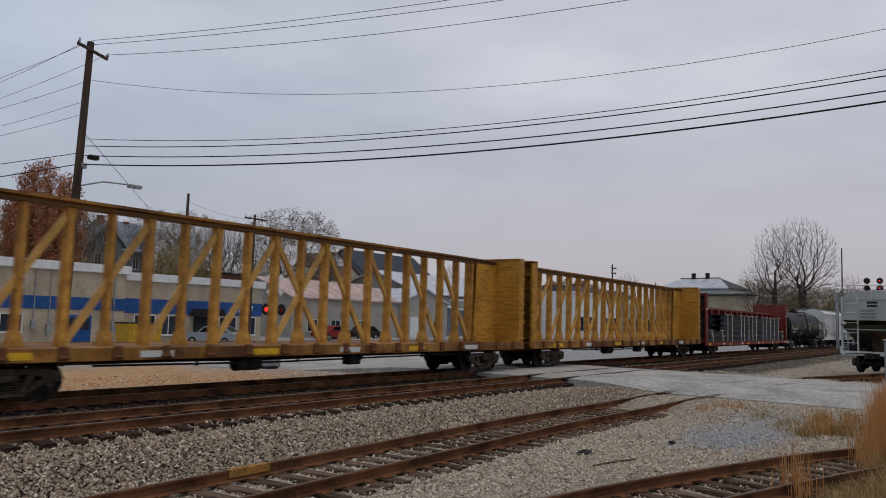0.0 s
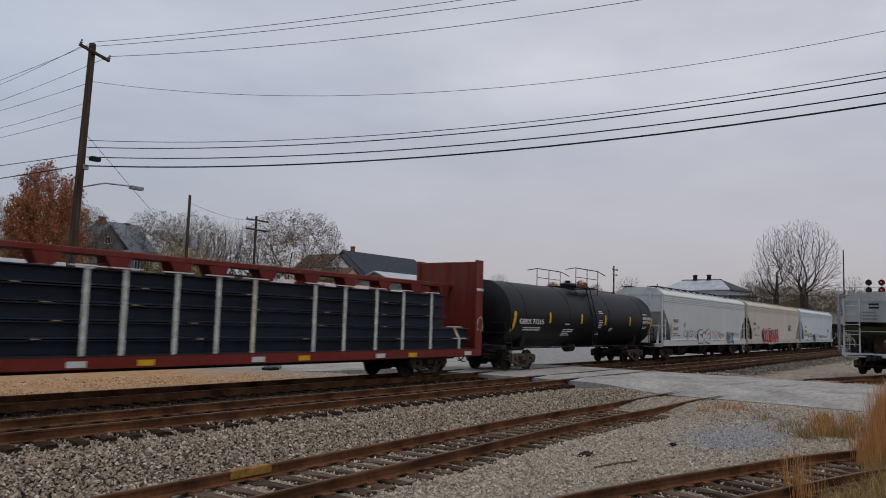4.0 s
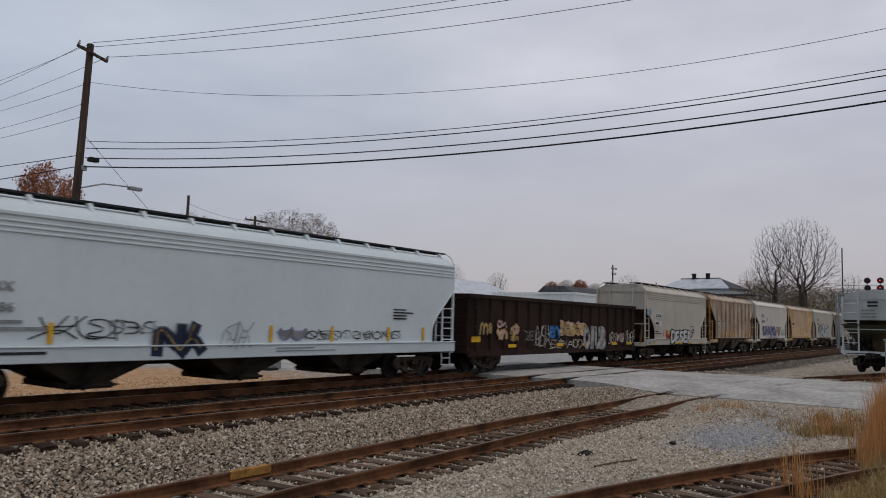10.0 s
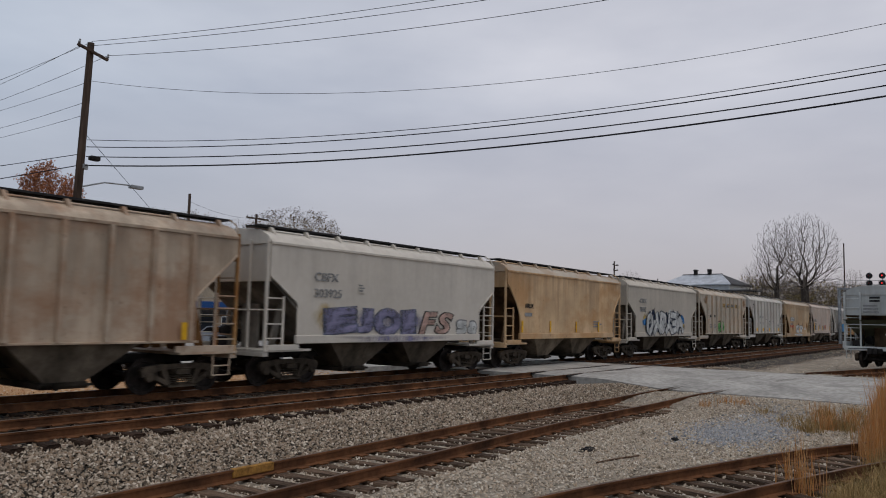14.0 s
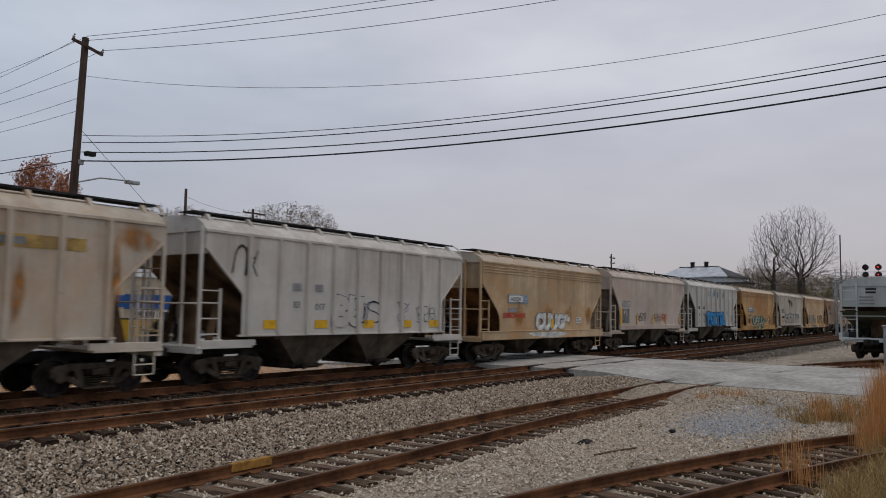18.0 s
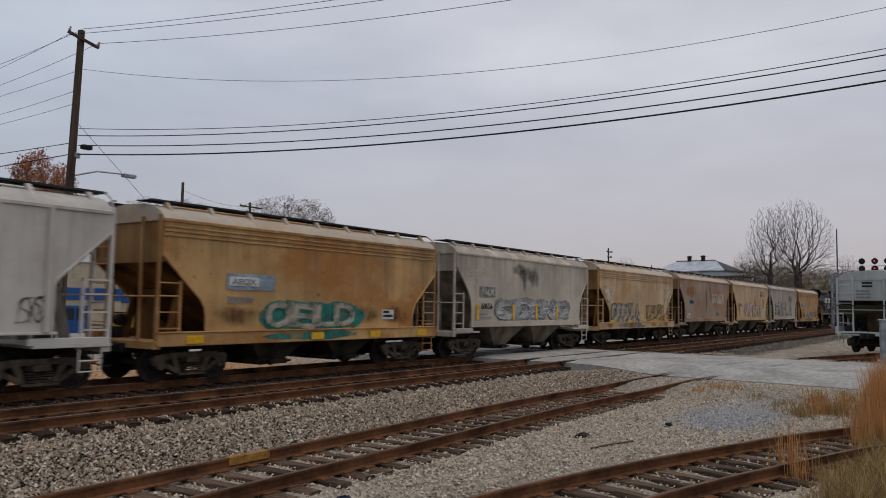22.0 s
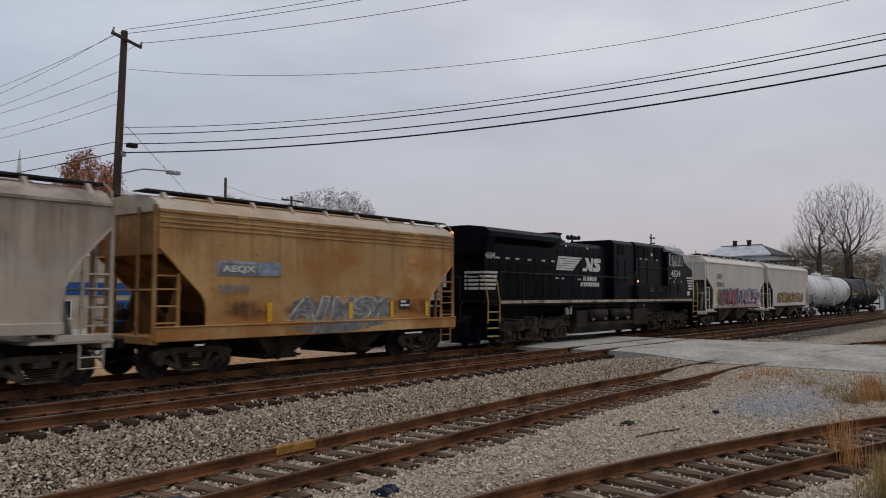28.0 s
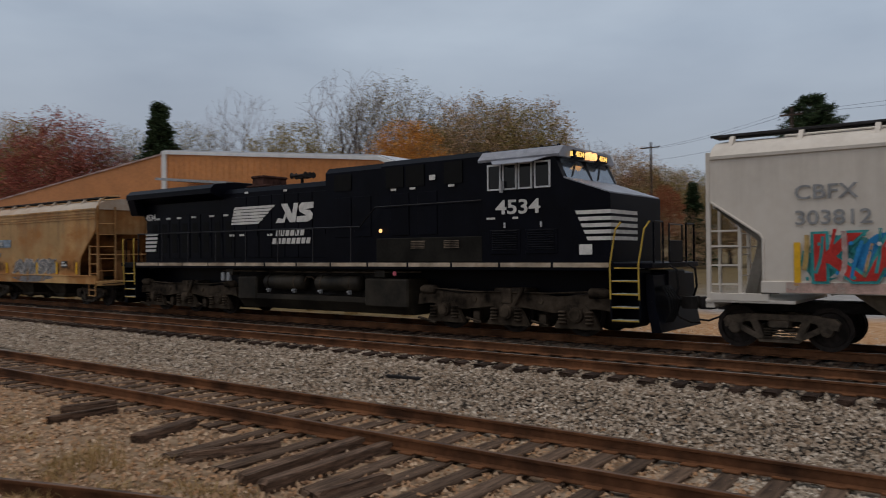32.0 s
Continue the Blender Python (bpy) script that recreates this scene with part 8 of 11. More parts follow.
def rail(line, offset, top, track, name="rail", climb=False):
    n, v, f = len(RAIL_PROFILE), [], []
    for x, y, h in line:
        nxv, nyv = -math.sin(h), math.cos(h)
        up = rise(x) if climb else 0.0
        for a, z in RAIL_PROFILE:
            v.append((x + nxv * (offset + a), y + nyv * (offset + a), top + up + z))
    for i in range(len(line) - 1):
        for k in range(n):
            f.append((i * n + k, i * n + (k + 1) % n, (i + 1) * n + (k + 1) % n, (i + 1) * n + k))
    me = bpy.data.meshes.new(name)
    me.from_pydata(v, [], f)
    me.materials.append(RUST)
    me.materials.append(RAILHEAD if top == 0 else RUSTHEAD)
    for p in me.polygons:
        if p.normal.z > 0.9 and p.index % n == 7:
            p.material_index = 1
    ob = new(name, me)
    ob.parent = track
    return ob


def tie_mesh(seed):
    rnd = random.Random(seed)
    s = Shape()
    s.box(-0.115, 0.115, -1.30, 1.30, -0.34, -0.178, 0.018)
    s.v = [(x + rnd.uniform(-0.012, 0.012), y + rnd.uniform(-0.03, 0.03), z + (rnd.uniform(-0.012, 0.004) if z > -0.3 else 0)) for x, y, z in s.v]
    me = s.mesh("tie")
    return me


TIE_MESHES = [tie_mesh(i) for i in range(6)]
for me in TIE_MESHES:
    me.materials.append(TIE)
PLATE = Shape().box(-0.10, 0.10, -0.17, 0.17, -0.178, -0.162).mesh("tie_plate")
PLATE.materials.append(RUST)


def lay_track(name, label, line, top, near_x, spacing, wood, climb=False):
    track = thing(name, None, label, "railway track", kind="structure")
    for off in (-0.755, 0.755):
        rail(line, off, top, track, climb=climb)
    seg = np.hypot(np.diff(line[:, 0]), np.diff(line[:, 1]))
    run = np.concatenate([[0], np.cumsum(seg)])
    rnd = random.Random(len(name) + int(top * 100))
    rest = Shape()
    d = 0.0
    while d < run[-1]:
        x, y, h = (np.interp(d, run, line[:, k]) for k in range(3))
        turn = pose(x + rnd.uniform(-0.03, 0.03), y + rnd.uniform(-0.05, 0.05), top + (rise(x) if climb else 0), 0, 0, math.degrees(h) + rnd.uniform(-1.5, 1.5))
        if not ROAD_X0 - 0.1 < x < ROAD_X1 + 0.1:
            if near_x[0] < x < near_x[1]:
                long = climb and -9 < x < 3   # long switch timbers
                part("tie", rnd.choice(TIE_MESHES), wood, track, at=turn @ (Matrix.Translation((0, -0.75, 0)) @ Matrix.Diagonal((1, 1.5, 1, 1)) if long else Matrix()))
                for off in (-0.755, 0.755):
                    part("tie_plate", PLATE, RUST, track, at=turn @ Matrix.Translation((0, off, 0)))
            else:
                for q in ((-0.115, 0.115, -1.3, 1.3, -0.34, -0.178),):
                    o = Shape().box(*q)
                    rest.add([turn @ Vector(p) for p in o.v], o.f)
        d += spacing * rnd.uniform(0.93, 1.07)
    if rest.v:
        tagged(part("far_ties", rest, wood, track), kind="stuff")
    return track


def straight(y, x0=-160, x1=420, step=6.0):
    x = np.arange(x0, x1, step)
    return np.column_stack([x, 0 * x + y, 0 * x])


lay_track("main_track", "main line track with rusty rails and creosoted ties", straight(13.85), 0.0, (-36, 26), 0.51, TIE)
lay_track("train_track", "main line track under the passing train", straight(TRAIN_Y), 0.0, (-32, 26), 0.53, TIE)
SIDING_LINE = spline(SIDING)
SPUR_LINE = spline(SPUR)
lay_track("siding_track", "rusty siding with weathered ties that curves past the crossing", SIDING_LINE, SIDING_TOP, (-26, 52), 0.52, TIE_OLD, climb=True)
lay_track("spur_track", "rusty curved spur track in gravel and dry grass", SPUR_LINE, SPUR_TOP, (-14, 20), 0.58, TIE_OLD)


# ---- road crossing ----
ROADTOP = mat("pale_worn_asphalt", (0.37, 0.345, 0.315), rough=0.95, spec=0.08, var=0.16, scale=0.6, bump=0.25, bscale=60, speck=0.2, streak=0.13, streak_col=(0.18, 0.165, 0.15), streak_scale=(0.9, 0.3, 1))
ry = np.arange(-60, 120.1, 0.5)
v, f = [], []
for i, y in enumerate(ry):
    bulge = 0.6 * math.sin(y * 0.23) * 0.3
    spread = max(0.0, (4.0 - y)) * 0.05 + max(0, y - 22) * 0.9 * (y < 32) + 9 * (y >= 32)
    for k in range(9):
        x = ROAD_X0 - spread * 0.5 + bulge * (k in (0,)) + (ROAD_X1 + spread - ROAD_X0 + spread * 0.5) * k / 8
        v.append((x, y, float(road_z(x, y)) + 0.02 * math.sin(k * 1.1) * 0.5 - (0.05 if k in (0, 8) else 0)))
for i in range(len(ry) - 1):
    for k in range(8):
        f.append((i * 9 + k, i * 9 + k + 1, (i + 1) * 9 + k + 1, (i + 1) * 9 + k))
top_n = len(v)
v += [(a, b, c - 0.5) for a, b, c in v]
f += [(b + top_n, a + top_n, d + top_n, c + top_n) for a, b, c, d in list(f)]
for i in range(len(ry) - 1):
    f.append((i * 9, (i + 1) * 9, (i + 1) * 9 + top_n, i * 9 + top_n))
    f.append((i * 9 + 8, i * 9 + 8 + top_n, (i + 1) * 9 + 8 + top_n, (i + 1) * 9 + 8))
rme = bpy.data.meshes.new("road")
rme.from_pydata(v, [], f)
rme.materials.append(ROADTOP)
road = new("road", rme)
tagged(road, "pale worn asphalt road over the railway crossing", "road", kind="structure")

FLANGEDUST = mat("dust_filled_flangeway", (0.20, 0.18, 0.16), rough=0.95, var=0.3)
FLANGE = mat("dark_flangeway_gap", (0.03, 0.027, 0.025), rough=0.9, var=0.3)
for yy in (13.85, TRAIN_Y):
    for off in (-0.755, 0.755):
        s = Shape()
        s.box(ROAD_X0 - 0.2, ROAD_X1 + 0.2, yy + off - 0.11, yy + off - 0.036, -0.09, -0.0035)
        s.box(ROAD_X0 - 0.2, ROAD_X1 + 0.2, yy + off + 0.036, yy + off + 0.11, -0.09, -0.0035)
        part("flangeway", s, FLANGE, road)
for off in (-0.755, 0.755):
    s = Shape()
    for side in (-0.08, 0.08):
        pts = []
        for x, y, h in SIDING_LINE:
            if ROAD_X0 - 0.3 < x < ROAD_X1 + 0.3:
                a, b = x - math.sin(h) * (off + side), y + math.cos(h) * (off + side)
                pts.append((a, b, float(road_z(a, b)) - 0.02))
        s.pipe(pts, 0.022, 5)
    part("flangeway", s, FLANGEDUST, road)

# ---- loose stones ----
OCT_V = np.array([(1, 0, -0.4), (-1, 0, -0.3), (0, 1, -0.4), (0, -1, -0.3), (0.1, 0, 1)], float)
OCT_F = np.array([(0, 2, 4), (2, 1, 4), (1, 3, 4), (3, 0, 4)])


def scatter(name, pts, size, material, label, seed, squash=0.7):
    """Many small angular stones as one object."""
    r = np.random.default_rng(seed)
    n = len(pts)
    s = size * r.uniform(0.6, 1.5, (n, 1, 1)) * r.uniform(0.6, 1.3, (n, 1, 3))
    v = OCT_V[None] * s * [[[1, 1, squash]]] + r.normal(0, 0.22, (n, 5, 3)) * s
    a, b = r.uniform(0, 2 * np.pi, n), r.uniform(-0.5, 0.5, n)
    ca, sa, cb, sb = np.cos(a), np.sin(a), np.cos(b), np.sin(b)
    rot = np.zeros((n, 3, 3))
    rot[:, 0, 0], rot[:, 0, 1], rot[:, 1, 0], rot[:, 1, 1] = ca, -sa * cb, sa, ca * cb
    rot[:, 0, 2], rot[:, 1, 2], rot[:, 2, 1], rot[:, 2, 2] = sa * sb, -ca * sb, sb, cb
    v = np.einsum("nij,nkj->nki", rot, v) + pts[:, None, :]
    f = (OCT_F[None] + 5 * np.arange(n)[:, None, None]).reshape(-1, 3)
    me = bpy.data.meshes.new(name)
    me.vertices.add(n * 5)
    me.vertices.foreach_set("co", v.reshape(-1).astype(np.float32))
    me.loops.add(len(f) * 3)
    me.loops.foreach_set("vertex_index", f.reshape(-1).astype(np.int32))
    me.polygons.add(len(f))
    me.polygons.foreach_set("loop_start", np.arange(0, len(f) * 3, 3, dtype=np.int32))
    me.update(calc_edges=True)
    me.materials.append(material)
    ob = new(name, me)
    return tagged(ob, label, "stones", kind="stuff")


def patch(n, x0, x1, y0, y1, seed, keep=None, lift=0.0):
    r = np.random.default_rng(seed)
    x, y = r.uniform(x0, x1, n), r.uniform(y0, y1, n)
    ok = ~((x > ROAD_X0 - 0.2) & (x < ROAD_X1 + 0.2))
    if keep is not None:
        ok &= keep(x, y, r)
    x, y = x[ok], y[ok]
    return np.column_stack([x, y, ground_z(x, y) + swell(x, y) + lift + r.uniform(-0.01, 0.03, len(x))])


def track_dist(line):
    pts = line[:, :2]

    def d(x, y):
        yy = np.interp(x, pts[:, 0], pts[:, 1])
        return y - yy
    return d


SIDE_D, SPUR_D = track_dist(SIDING_LINE), track_dist(SPUR_LINE)


def on_ballast(x, y, r):
    rails = np.minimum(np.minimum(np.abs(y - 13.85 - 0.755), np.abs(y - 13.85 + 0.755)), np.abs(np.abs(y - TRAIN_Y) - 0.755))
    return rails > 0.10


def on_gravel(x, y, r):
    a, b = SIDE_D(x, y), SPUR_D(x, y)
    rails = np.minimum(np.abs(np.abs(a) - 0.755), np.abs(np.abs(b) - 0.755))
    dry = r.uniform(0, 1, len(x)) > 0.75 * smooth(2.0, 0.2, y)
    bare_ties = ((np.abs(b) < 1.3) | (np.abs(a) < 1.25)) & (x > 3) & (r.uniform(0, 1, len(x)) < 0.6)
    return (rails > 0.10) & dry & ~bare_ties


MAIN_LIFT = 0.03
scatter("ballast", np.concatenate([patch(150000, -30, 40, 9.9, 12.85, 11, on_ballast, MAIN_LIFT), patch(14000, -30, 40, 12.4, 13.02, 25, on_ballast, MAIN_LIFT + 0.025),
                                   patch(12000, 40, 110, 9.5, 20.4, 13, on_ballast, MAIN_LIFT), patch(5000, -80, -34, 8.5, 20.4, 14, on_ballast, MAIN_LIFT)]),
        0.028, BALLAST, "grey angular ballast stones", 5)
scatter("track_ballast", patch(34000, -34, 40, 12.95, 20.4, 12, on_ballast, 0.0), 0.040, TRACKDARK, "rust-stained ballast between the rails with shade in its colour", 8)
scatter("gravel", np.concatenate([patch(96000, -3, 26.2, 2.0, 10.4, 15, on_gravel, 0.012), patch(6000, 36, 60, -4, 10, 16, on_gravel, 0.012), patch(5000, -3, 10, 8.6, 10.4, 17, on_gravel, 0.012)]),
        0.0225, GRAVEL, "tan and grey gravel", 6)
BLUESTONE = island_mat("blue_grey_crushed_stone", [(0.10, 0.105, 0.115), (0.22, 0.23, 0.25), (0.33, 0.335, 0.35), (0.26, 0.25, 0.245), (0.46, 0.46, 0.47)])
r_blue = np.random.default_rng(77)
bx, by = r_blue.normal(20.3, 1.4, 6500), r_blue.normal(5.2, 0.55, 6500)
scatter("crushed_stone", np.column_stack([bx, by, ground_z(bx, by) + 0.03])[bx < ROAD_X0 - 0.3], 0.027, BLUESTONE, "spill of blue-grey crushed stone on gravel", 23)

RUBBLE = island_mat("orange_clay_rubble", [(0.30, 0.14, 0.06), (0.50, 0.28, 0.14), (0.40, 0.20, 0.09), (0.60, 0.42, 0.26), (0.46, 0.40, 0.34)])
scatter("clay_rubble", np.concatenate([patch(9000, -14, 20, 20.2, 27, 21, None, -0.004), patch(2500, -14, 14, 21.5, 23.0, 22, None, 0.03), patch(2200, 16, 26, 20.3, 26, 24, None, 0.0)]), 0.036, RUBBLE, "orange clay lumps and rubble beyond the tracks", 10)
scatter("brown_gravel", np.concatenate([patch(34000, -22, -2.4, 2.0, 10.4, 18, on_gravel, 0.012), patch(6000, -60, -22, 2, 9.5, 19, on_gravel, 0.012)]), 0.028, BROWNGRAVEL, "brown dirt-coated gravel", 9)


# ---- poles and wires ----
POLEWOOD = mat("weathered_brown_pole_wood", (0.075, 0.052, 0.040), rough=0.9, var=0.3, scale=2, bump=0.5, bscale=12, stretch=(4, 4, 0.3))
WIRE = mat("black_cable", (0.018, 0.018, 0.022), rough=0.7, var=0.2)


def utility_pole(x, y, top, arms, label, r=0.17, lean=0.0, turn=0.0, extras=True):
    p = thing("utility_pole", pose(x, y, 0, 0, 0, turn), label, "utility pole")
    s = Shape()
    s.rod((-lean, 0, -1.2), (0, 0, top), r, 12, r * 0.68)
    part("pole", s, POLEWOOD, p, smooth=40)
    for z, w in arms:
        s = Shape()
        s.box(-w / 2, w / 2, -0.22, -0.12, z - 0.06, z + 0.06, 0.01)
        arm = part("crossarm", s, POLEWOOD, p)
        for k in (-1, -0.55, 0.55, 1):
            part("insulator", Shape().lathe([(z + 0.05, 0.03), (z + 0.10, 0.06), (z + 0.15, 0.03), (z + 0.2, 0.05)], "z", 8, (k * w * 0.46, -0.17, 0)), GALV, arm)
    return p


PX, PY = 0.543 * 33.0, 33.0
P_TOP = EYE + 0.366 * 33.0
main_pole = utility_pole(PX, PY, P_TOP, [], "tall weathered wooden utility pole with street lamp arm", 0.22, 0.38)
s = Shape()
s.box(-0.75, 0.75, -0.28, -0.16, P_TOP - 0.52, P_TOP - 0.40, 0.01)
arm = part("crossarm", s, POLEWOOD, main_pole, at=Matrix.Translation((0, 0, P_TOP - 0.46)) @ pose(0, 0, 0, 0, 13, 0) @ Matrix.Translation((0, 0, 0.46 - P_TOP)))
for k in (-0.7, 0.7):
    part("insulator", Shape().lathe([(P_TOP - 0.40, 0.03), (P_TOP - 0.33, 0.07), (P_TOP - 0.27, 0.03), (P_TOP - 0.2, 0.05)], "z", 8, (k, -0.22, 0)), GALV, arm)


def wire(a, b, sag, r, name="overhead_wire", label="thin black overhead wire between poles"):
    a, b = Vector(a), Vector(b)
    n = 24
    s = Shape()
    pts = [a.lerp(b, k / n) - Vector((0, 0, sag * 4 * (k / n) * (1 - k / n))) for k in range(n + 1)]
    s.pipe(pts, r, 5)
    ob = part(name, s, WIRE, None)
    return tagged(ob, label, "cable", "overhead wires")


# wires from the tall pole to the next one across the tracks, and away to the line behind the shops
POLE_B = (26.9, -2.2)


def toward(z_here, z_edge, sag, r, dx=0.0, dxb=0.0):
    """A wire from the tall pole to the pole behind the viewer's right; z_edge: its height seven eighths of the way."""
    zb = z_here + (z_edge + sag * 0.452 - z_here) * 1.15
    wire((PX + dx, PY - 0.2, z_here), (POLE_B[0] + dxb, POLE_B[1], zb), sag, r)


toward(P_TOP + 0.05, 14.3, 0.55, 0.012)
toward(P_TOP - 0.42, 13.6, 0.55, 0.012, -0.7, -0.7)
toward(P_TOP - 0.42, 13.7, 0.75, 0.012, 0.7, 0.7)
toward(12.30, 11.1, 1.65, 0.009)
toward(9.60, 9.85, 1.03, 0.014)
toward(9.28, 9.66, 0.95, 0.020)
toward(8.84, 9.2, 0.92, 0.022)
toward(8.44, 8.88, 0.89, 0.030)
utility_pole(POLE_B[0], POLE_B[1], 14.2, [(13.7, 1.5)], "wooden utility pole across the tracks", 0.18)

BX, BY = 0.314 * 59, 59.0
back_pole = utility_pole(BX, BY, EYE + 0.2034 * 59, [(13.7, 2.4), (12.6, 2.4), (11.3, 2.0)], "three-armed wooden utility pole behind the shops", 0.17)
for z0, z1, dx0, dx1 in ((P_TOP + 0.05, 13.9, 0, -1.0), (P_TOP - 0.42, 13.8, -0.7, 0.0), (P_TOP - 0.42, 13.8, 0.7, 1.0), (12.3, 12.7, 0, -0.9), (11.4, 12.6, 0, 0.9), (10.8, 11.4, 0, -0.8)):
    wire((PX + dx0, PY - 0.2, z0), (BX + dx1, BY - 0.2, z1), 0.35, 0.010)
for z0, z1, sag, r in ((9.0, 8.8, 0.4, 0.018), (8.5, 8.0, 0.6, 0.022)):
    wire((PX, PY - 0.1, z0), (BX - 9.0, BY + 18, z1), sag, r)
utility_pole(BX - 9.0, BY + 18, 9.2, [], "short wooden utility pole behind the shops", 0.14)
left_pole = utility_pole(-0.226 * 62, 62.0, EYE + 0.176 * 62, [(12.3, 1.6)], "grey wooden utility pole beside a pine", 0.15)
utility_pole(-0.405 * 80, 80.0, 14.0, [(13.4, 2.2)], "wooden utility pole before autumn woods", 0.15)
for z0, z1, dx in ((13.9, 12.5, -0.7), (12.8, 12.4, 0.0), (11.5, 11.2, 0.4)):
    wire((BX, BY - 0.2, z0), (-0.226 * 62 + dx, 61.8, z1), 0.5, 0.010)
    wire((-0.226 * 62 + dx, 61.8, z1), (-32.4 + dx, 79.8, z1 + 0.8), 0.3, 0.010)
for xy, y, zy, arms, lbl in ((0.714, 46.0, 0.1808, [], "plain wooden utility pole with a transformer"), (0.846, 50.0, 0.1654, [(9.9, 2.4), (9.1, 2.4)], "double-armed wooden utility pole by the shops"),
                             (2.328, 42.0, 0.1935, [(9.6, 1.8), (8.9, 1.4)], "wooden utility pole beyond the crossing"), (2.72, 60.0, 0.158, [], "plain far wooden utility pole"),
                             (6.972, 21.0, 0.676, [], "tall slim steel mast")):
    utility_pole(xy * y, y, EYE + zy * y, arms, lbl, 0.14)
tr = part("transformer", Shape().lathe([(6.6, 0.22), (6.65, 0.28), (7.5, 0.28), (7.55, 0.2)], "z", 14, (0.714 * 46 + 0.45, 46, 0)), GALV, None)
tagged(tr, "grey pole-mounted transformer can", "transformer")
wire((0.714 * 46, 46, 9.8), (0.846 * 50, 50, 9.9), 0.3, 0.010)
wire((PX, PY, 9.9), (0.714 * 46, 46, 6.3), 0.0, 0.012, "guy_wire", "slanting black steel guy wire")
s = Shape()
s.pipe([(PX, PY, EYE + 0.166 * 33), (PX + 1.0, PY - 0.1, EYE + 0.176 * 33), (PX + 2.3, PY - 0.2, EYE + 0.1775 * 33)], 0.035, 8)
lamp = part("lamp_arm", s, GALV, main_pole)
part("lamp_head", Shape().box(PX - PX + 2.2, 2.85, -0.35, -0.05, EYE + 0.1735 * 33, EYE + 0.1785 * 33, 0.03), GALV, main_pole)
lamp.matrix_basis = Matrix.Translation((-PX, -PY, 0))
part("junction_box", Shape().box(0.25, 0.7, -0.2, 0.1, 8.75, 8.95, 0.03), STEEL_DARK, main_pole)
part("pole_band", Shape().lathe([(8.3, 0.21), (8.5, 0.21)], "z", 12), GALV, main_pole)

# ---- buildings ----
CREAM = mat("cream_painted_block_wall", (0.43, 0.35, 0.26), rough=0.85, var=0.12, scale=0.8, streak=0.12, streak_col=(0.3, 0.24, 0.17), bump=0.15, bscale=18)
BLUEBAND = mat("blue_painted_metal_band", (0.019, 0.075, 0.235), rough=0.5, var=0.1, scale=1.5)
WHITETRIM = mat("white_painted_trim", (0.68, 0.68, 0.67), rough=0.6, var=0.06, scale=2)
GREYWALL = mat("pale_grey_siding", (0.35, 0.325, 0.29), rough=0.8, var=0.08, scale=1.2, streak=0.1, streak_col=(0.25, 0.22, 0.2))
PINKROOF = mat("faded_red_tin_roof", (0.46, 0.33, 0.29), rough=0.55, var=0.2, scale=0.8, streak=0.4, streak_col=(0.35, 0.17, 0.11))
SHINGLE = mat("dark_weathered_shingle", (0.085, 0.082, 0.085), rough=0.9, var=0.25, scale=1.5, bump=0.2, bscale=10)
TINROOF = mat("pale_tin_roof", (0.50, 0.51, 0.54), rough=0.4, metal=0.2, var=0.15, scale=0.8)
DARKROOF = mat("dark_shingle_roof", (0.055, 0.06, 0.075), rough=0.9, var=0.25, scale=2, bump=0.3, bscale=12)
BROWNROOF = mat("brown_shingle_roof", (0.13, 0.075, 0.055), rough=0.9, var=0.25, scale=2, bump=0.3, bscale=12)
BRICK = mat("red_brown_brick_wall", (0.24, 0.11, 0.075), rough=0.9, var=0.2, scale=3, bump=0.2, bscale=30)
SLATE = mat("blue_grey_clapboard", (0.19, 0.21, 0.25), rough=0.8, var=0.1, scale=2)
ORANGE = mat("orange_tan_metal_cladding", (0.50, 0.20, 0.065), rough=0.5, var=0.08, scale=0.6, streak=0.08, streak_col=(0.35, 0.14, 0.05))
PANE = bpy.data.materials.new("window_glass")
PANE.use_nodes = True
PANE.node_tree.nodes["Principled BSDF"].inputs["Base Color"].default_value = (0.03, 0.035, 0.045, 1)
PANE.node_tree.nodes["Principled BSDF"].inputs["Roughness"].default_value = 0.08


def window(parent, x, z, w, h, y, frame_mat, mullions=1):
    """A window on a wall that faces -y: frame, sill and panes."""
    s = Shape()
    t = 0.07
    for a in ((x - w / 2, x + w / 2, z, z + t), (x - w / 2, x + w / 2, z + h - t, z + h), (x - w / 2, x - w / 2 + t, z, z + h), (x + w / 2 - t, x + w / 2, z, z + h)):
        s.box(a[0], a[1], y - 0.06, y + 0.02, a[2], a[3])
    for k in range(1, mullions + 1):
        q = x - w / 2 + w * k / (mullions + 1)
        s.box(q - 0.03, q + 0.03, y - 0.05, y + 0.02, z + t, z + h - t)
    win = part("window", s, frame_mat, parent)
    for k in range(mullions + 1):
        a = x - w / 2 + w * k / (mullions + 1) + 0.035
        b = x - w / 2 + w * (k + 1) / (mullions + 1) - 0.035
        part("pane", Shape().box(a, b, y - 0.025, y - 0.005, z + t, z + h - t), PANE, win)
    part("sill", Shape().box(x - w / 2 - 0.08, x + w / 2 + 0.08, y - 0.12, y, z - 0.06, z, 0.01), frame_mat, win)
    return win


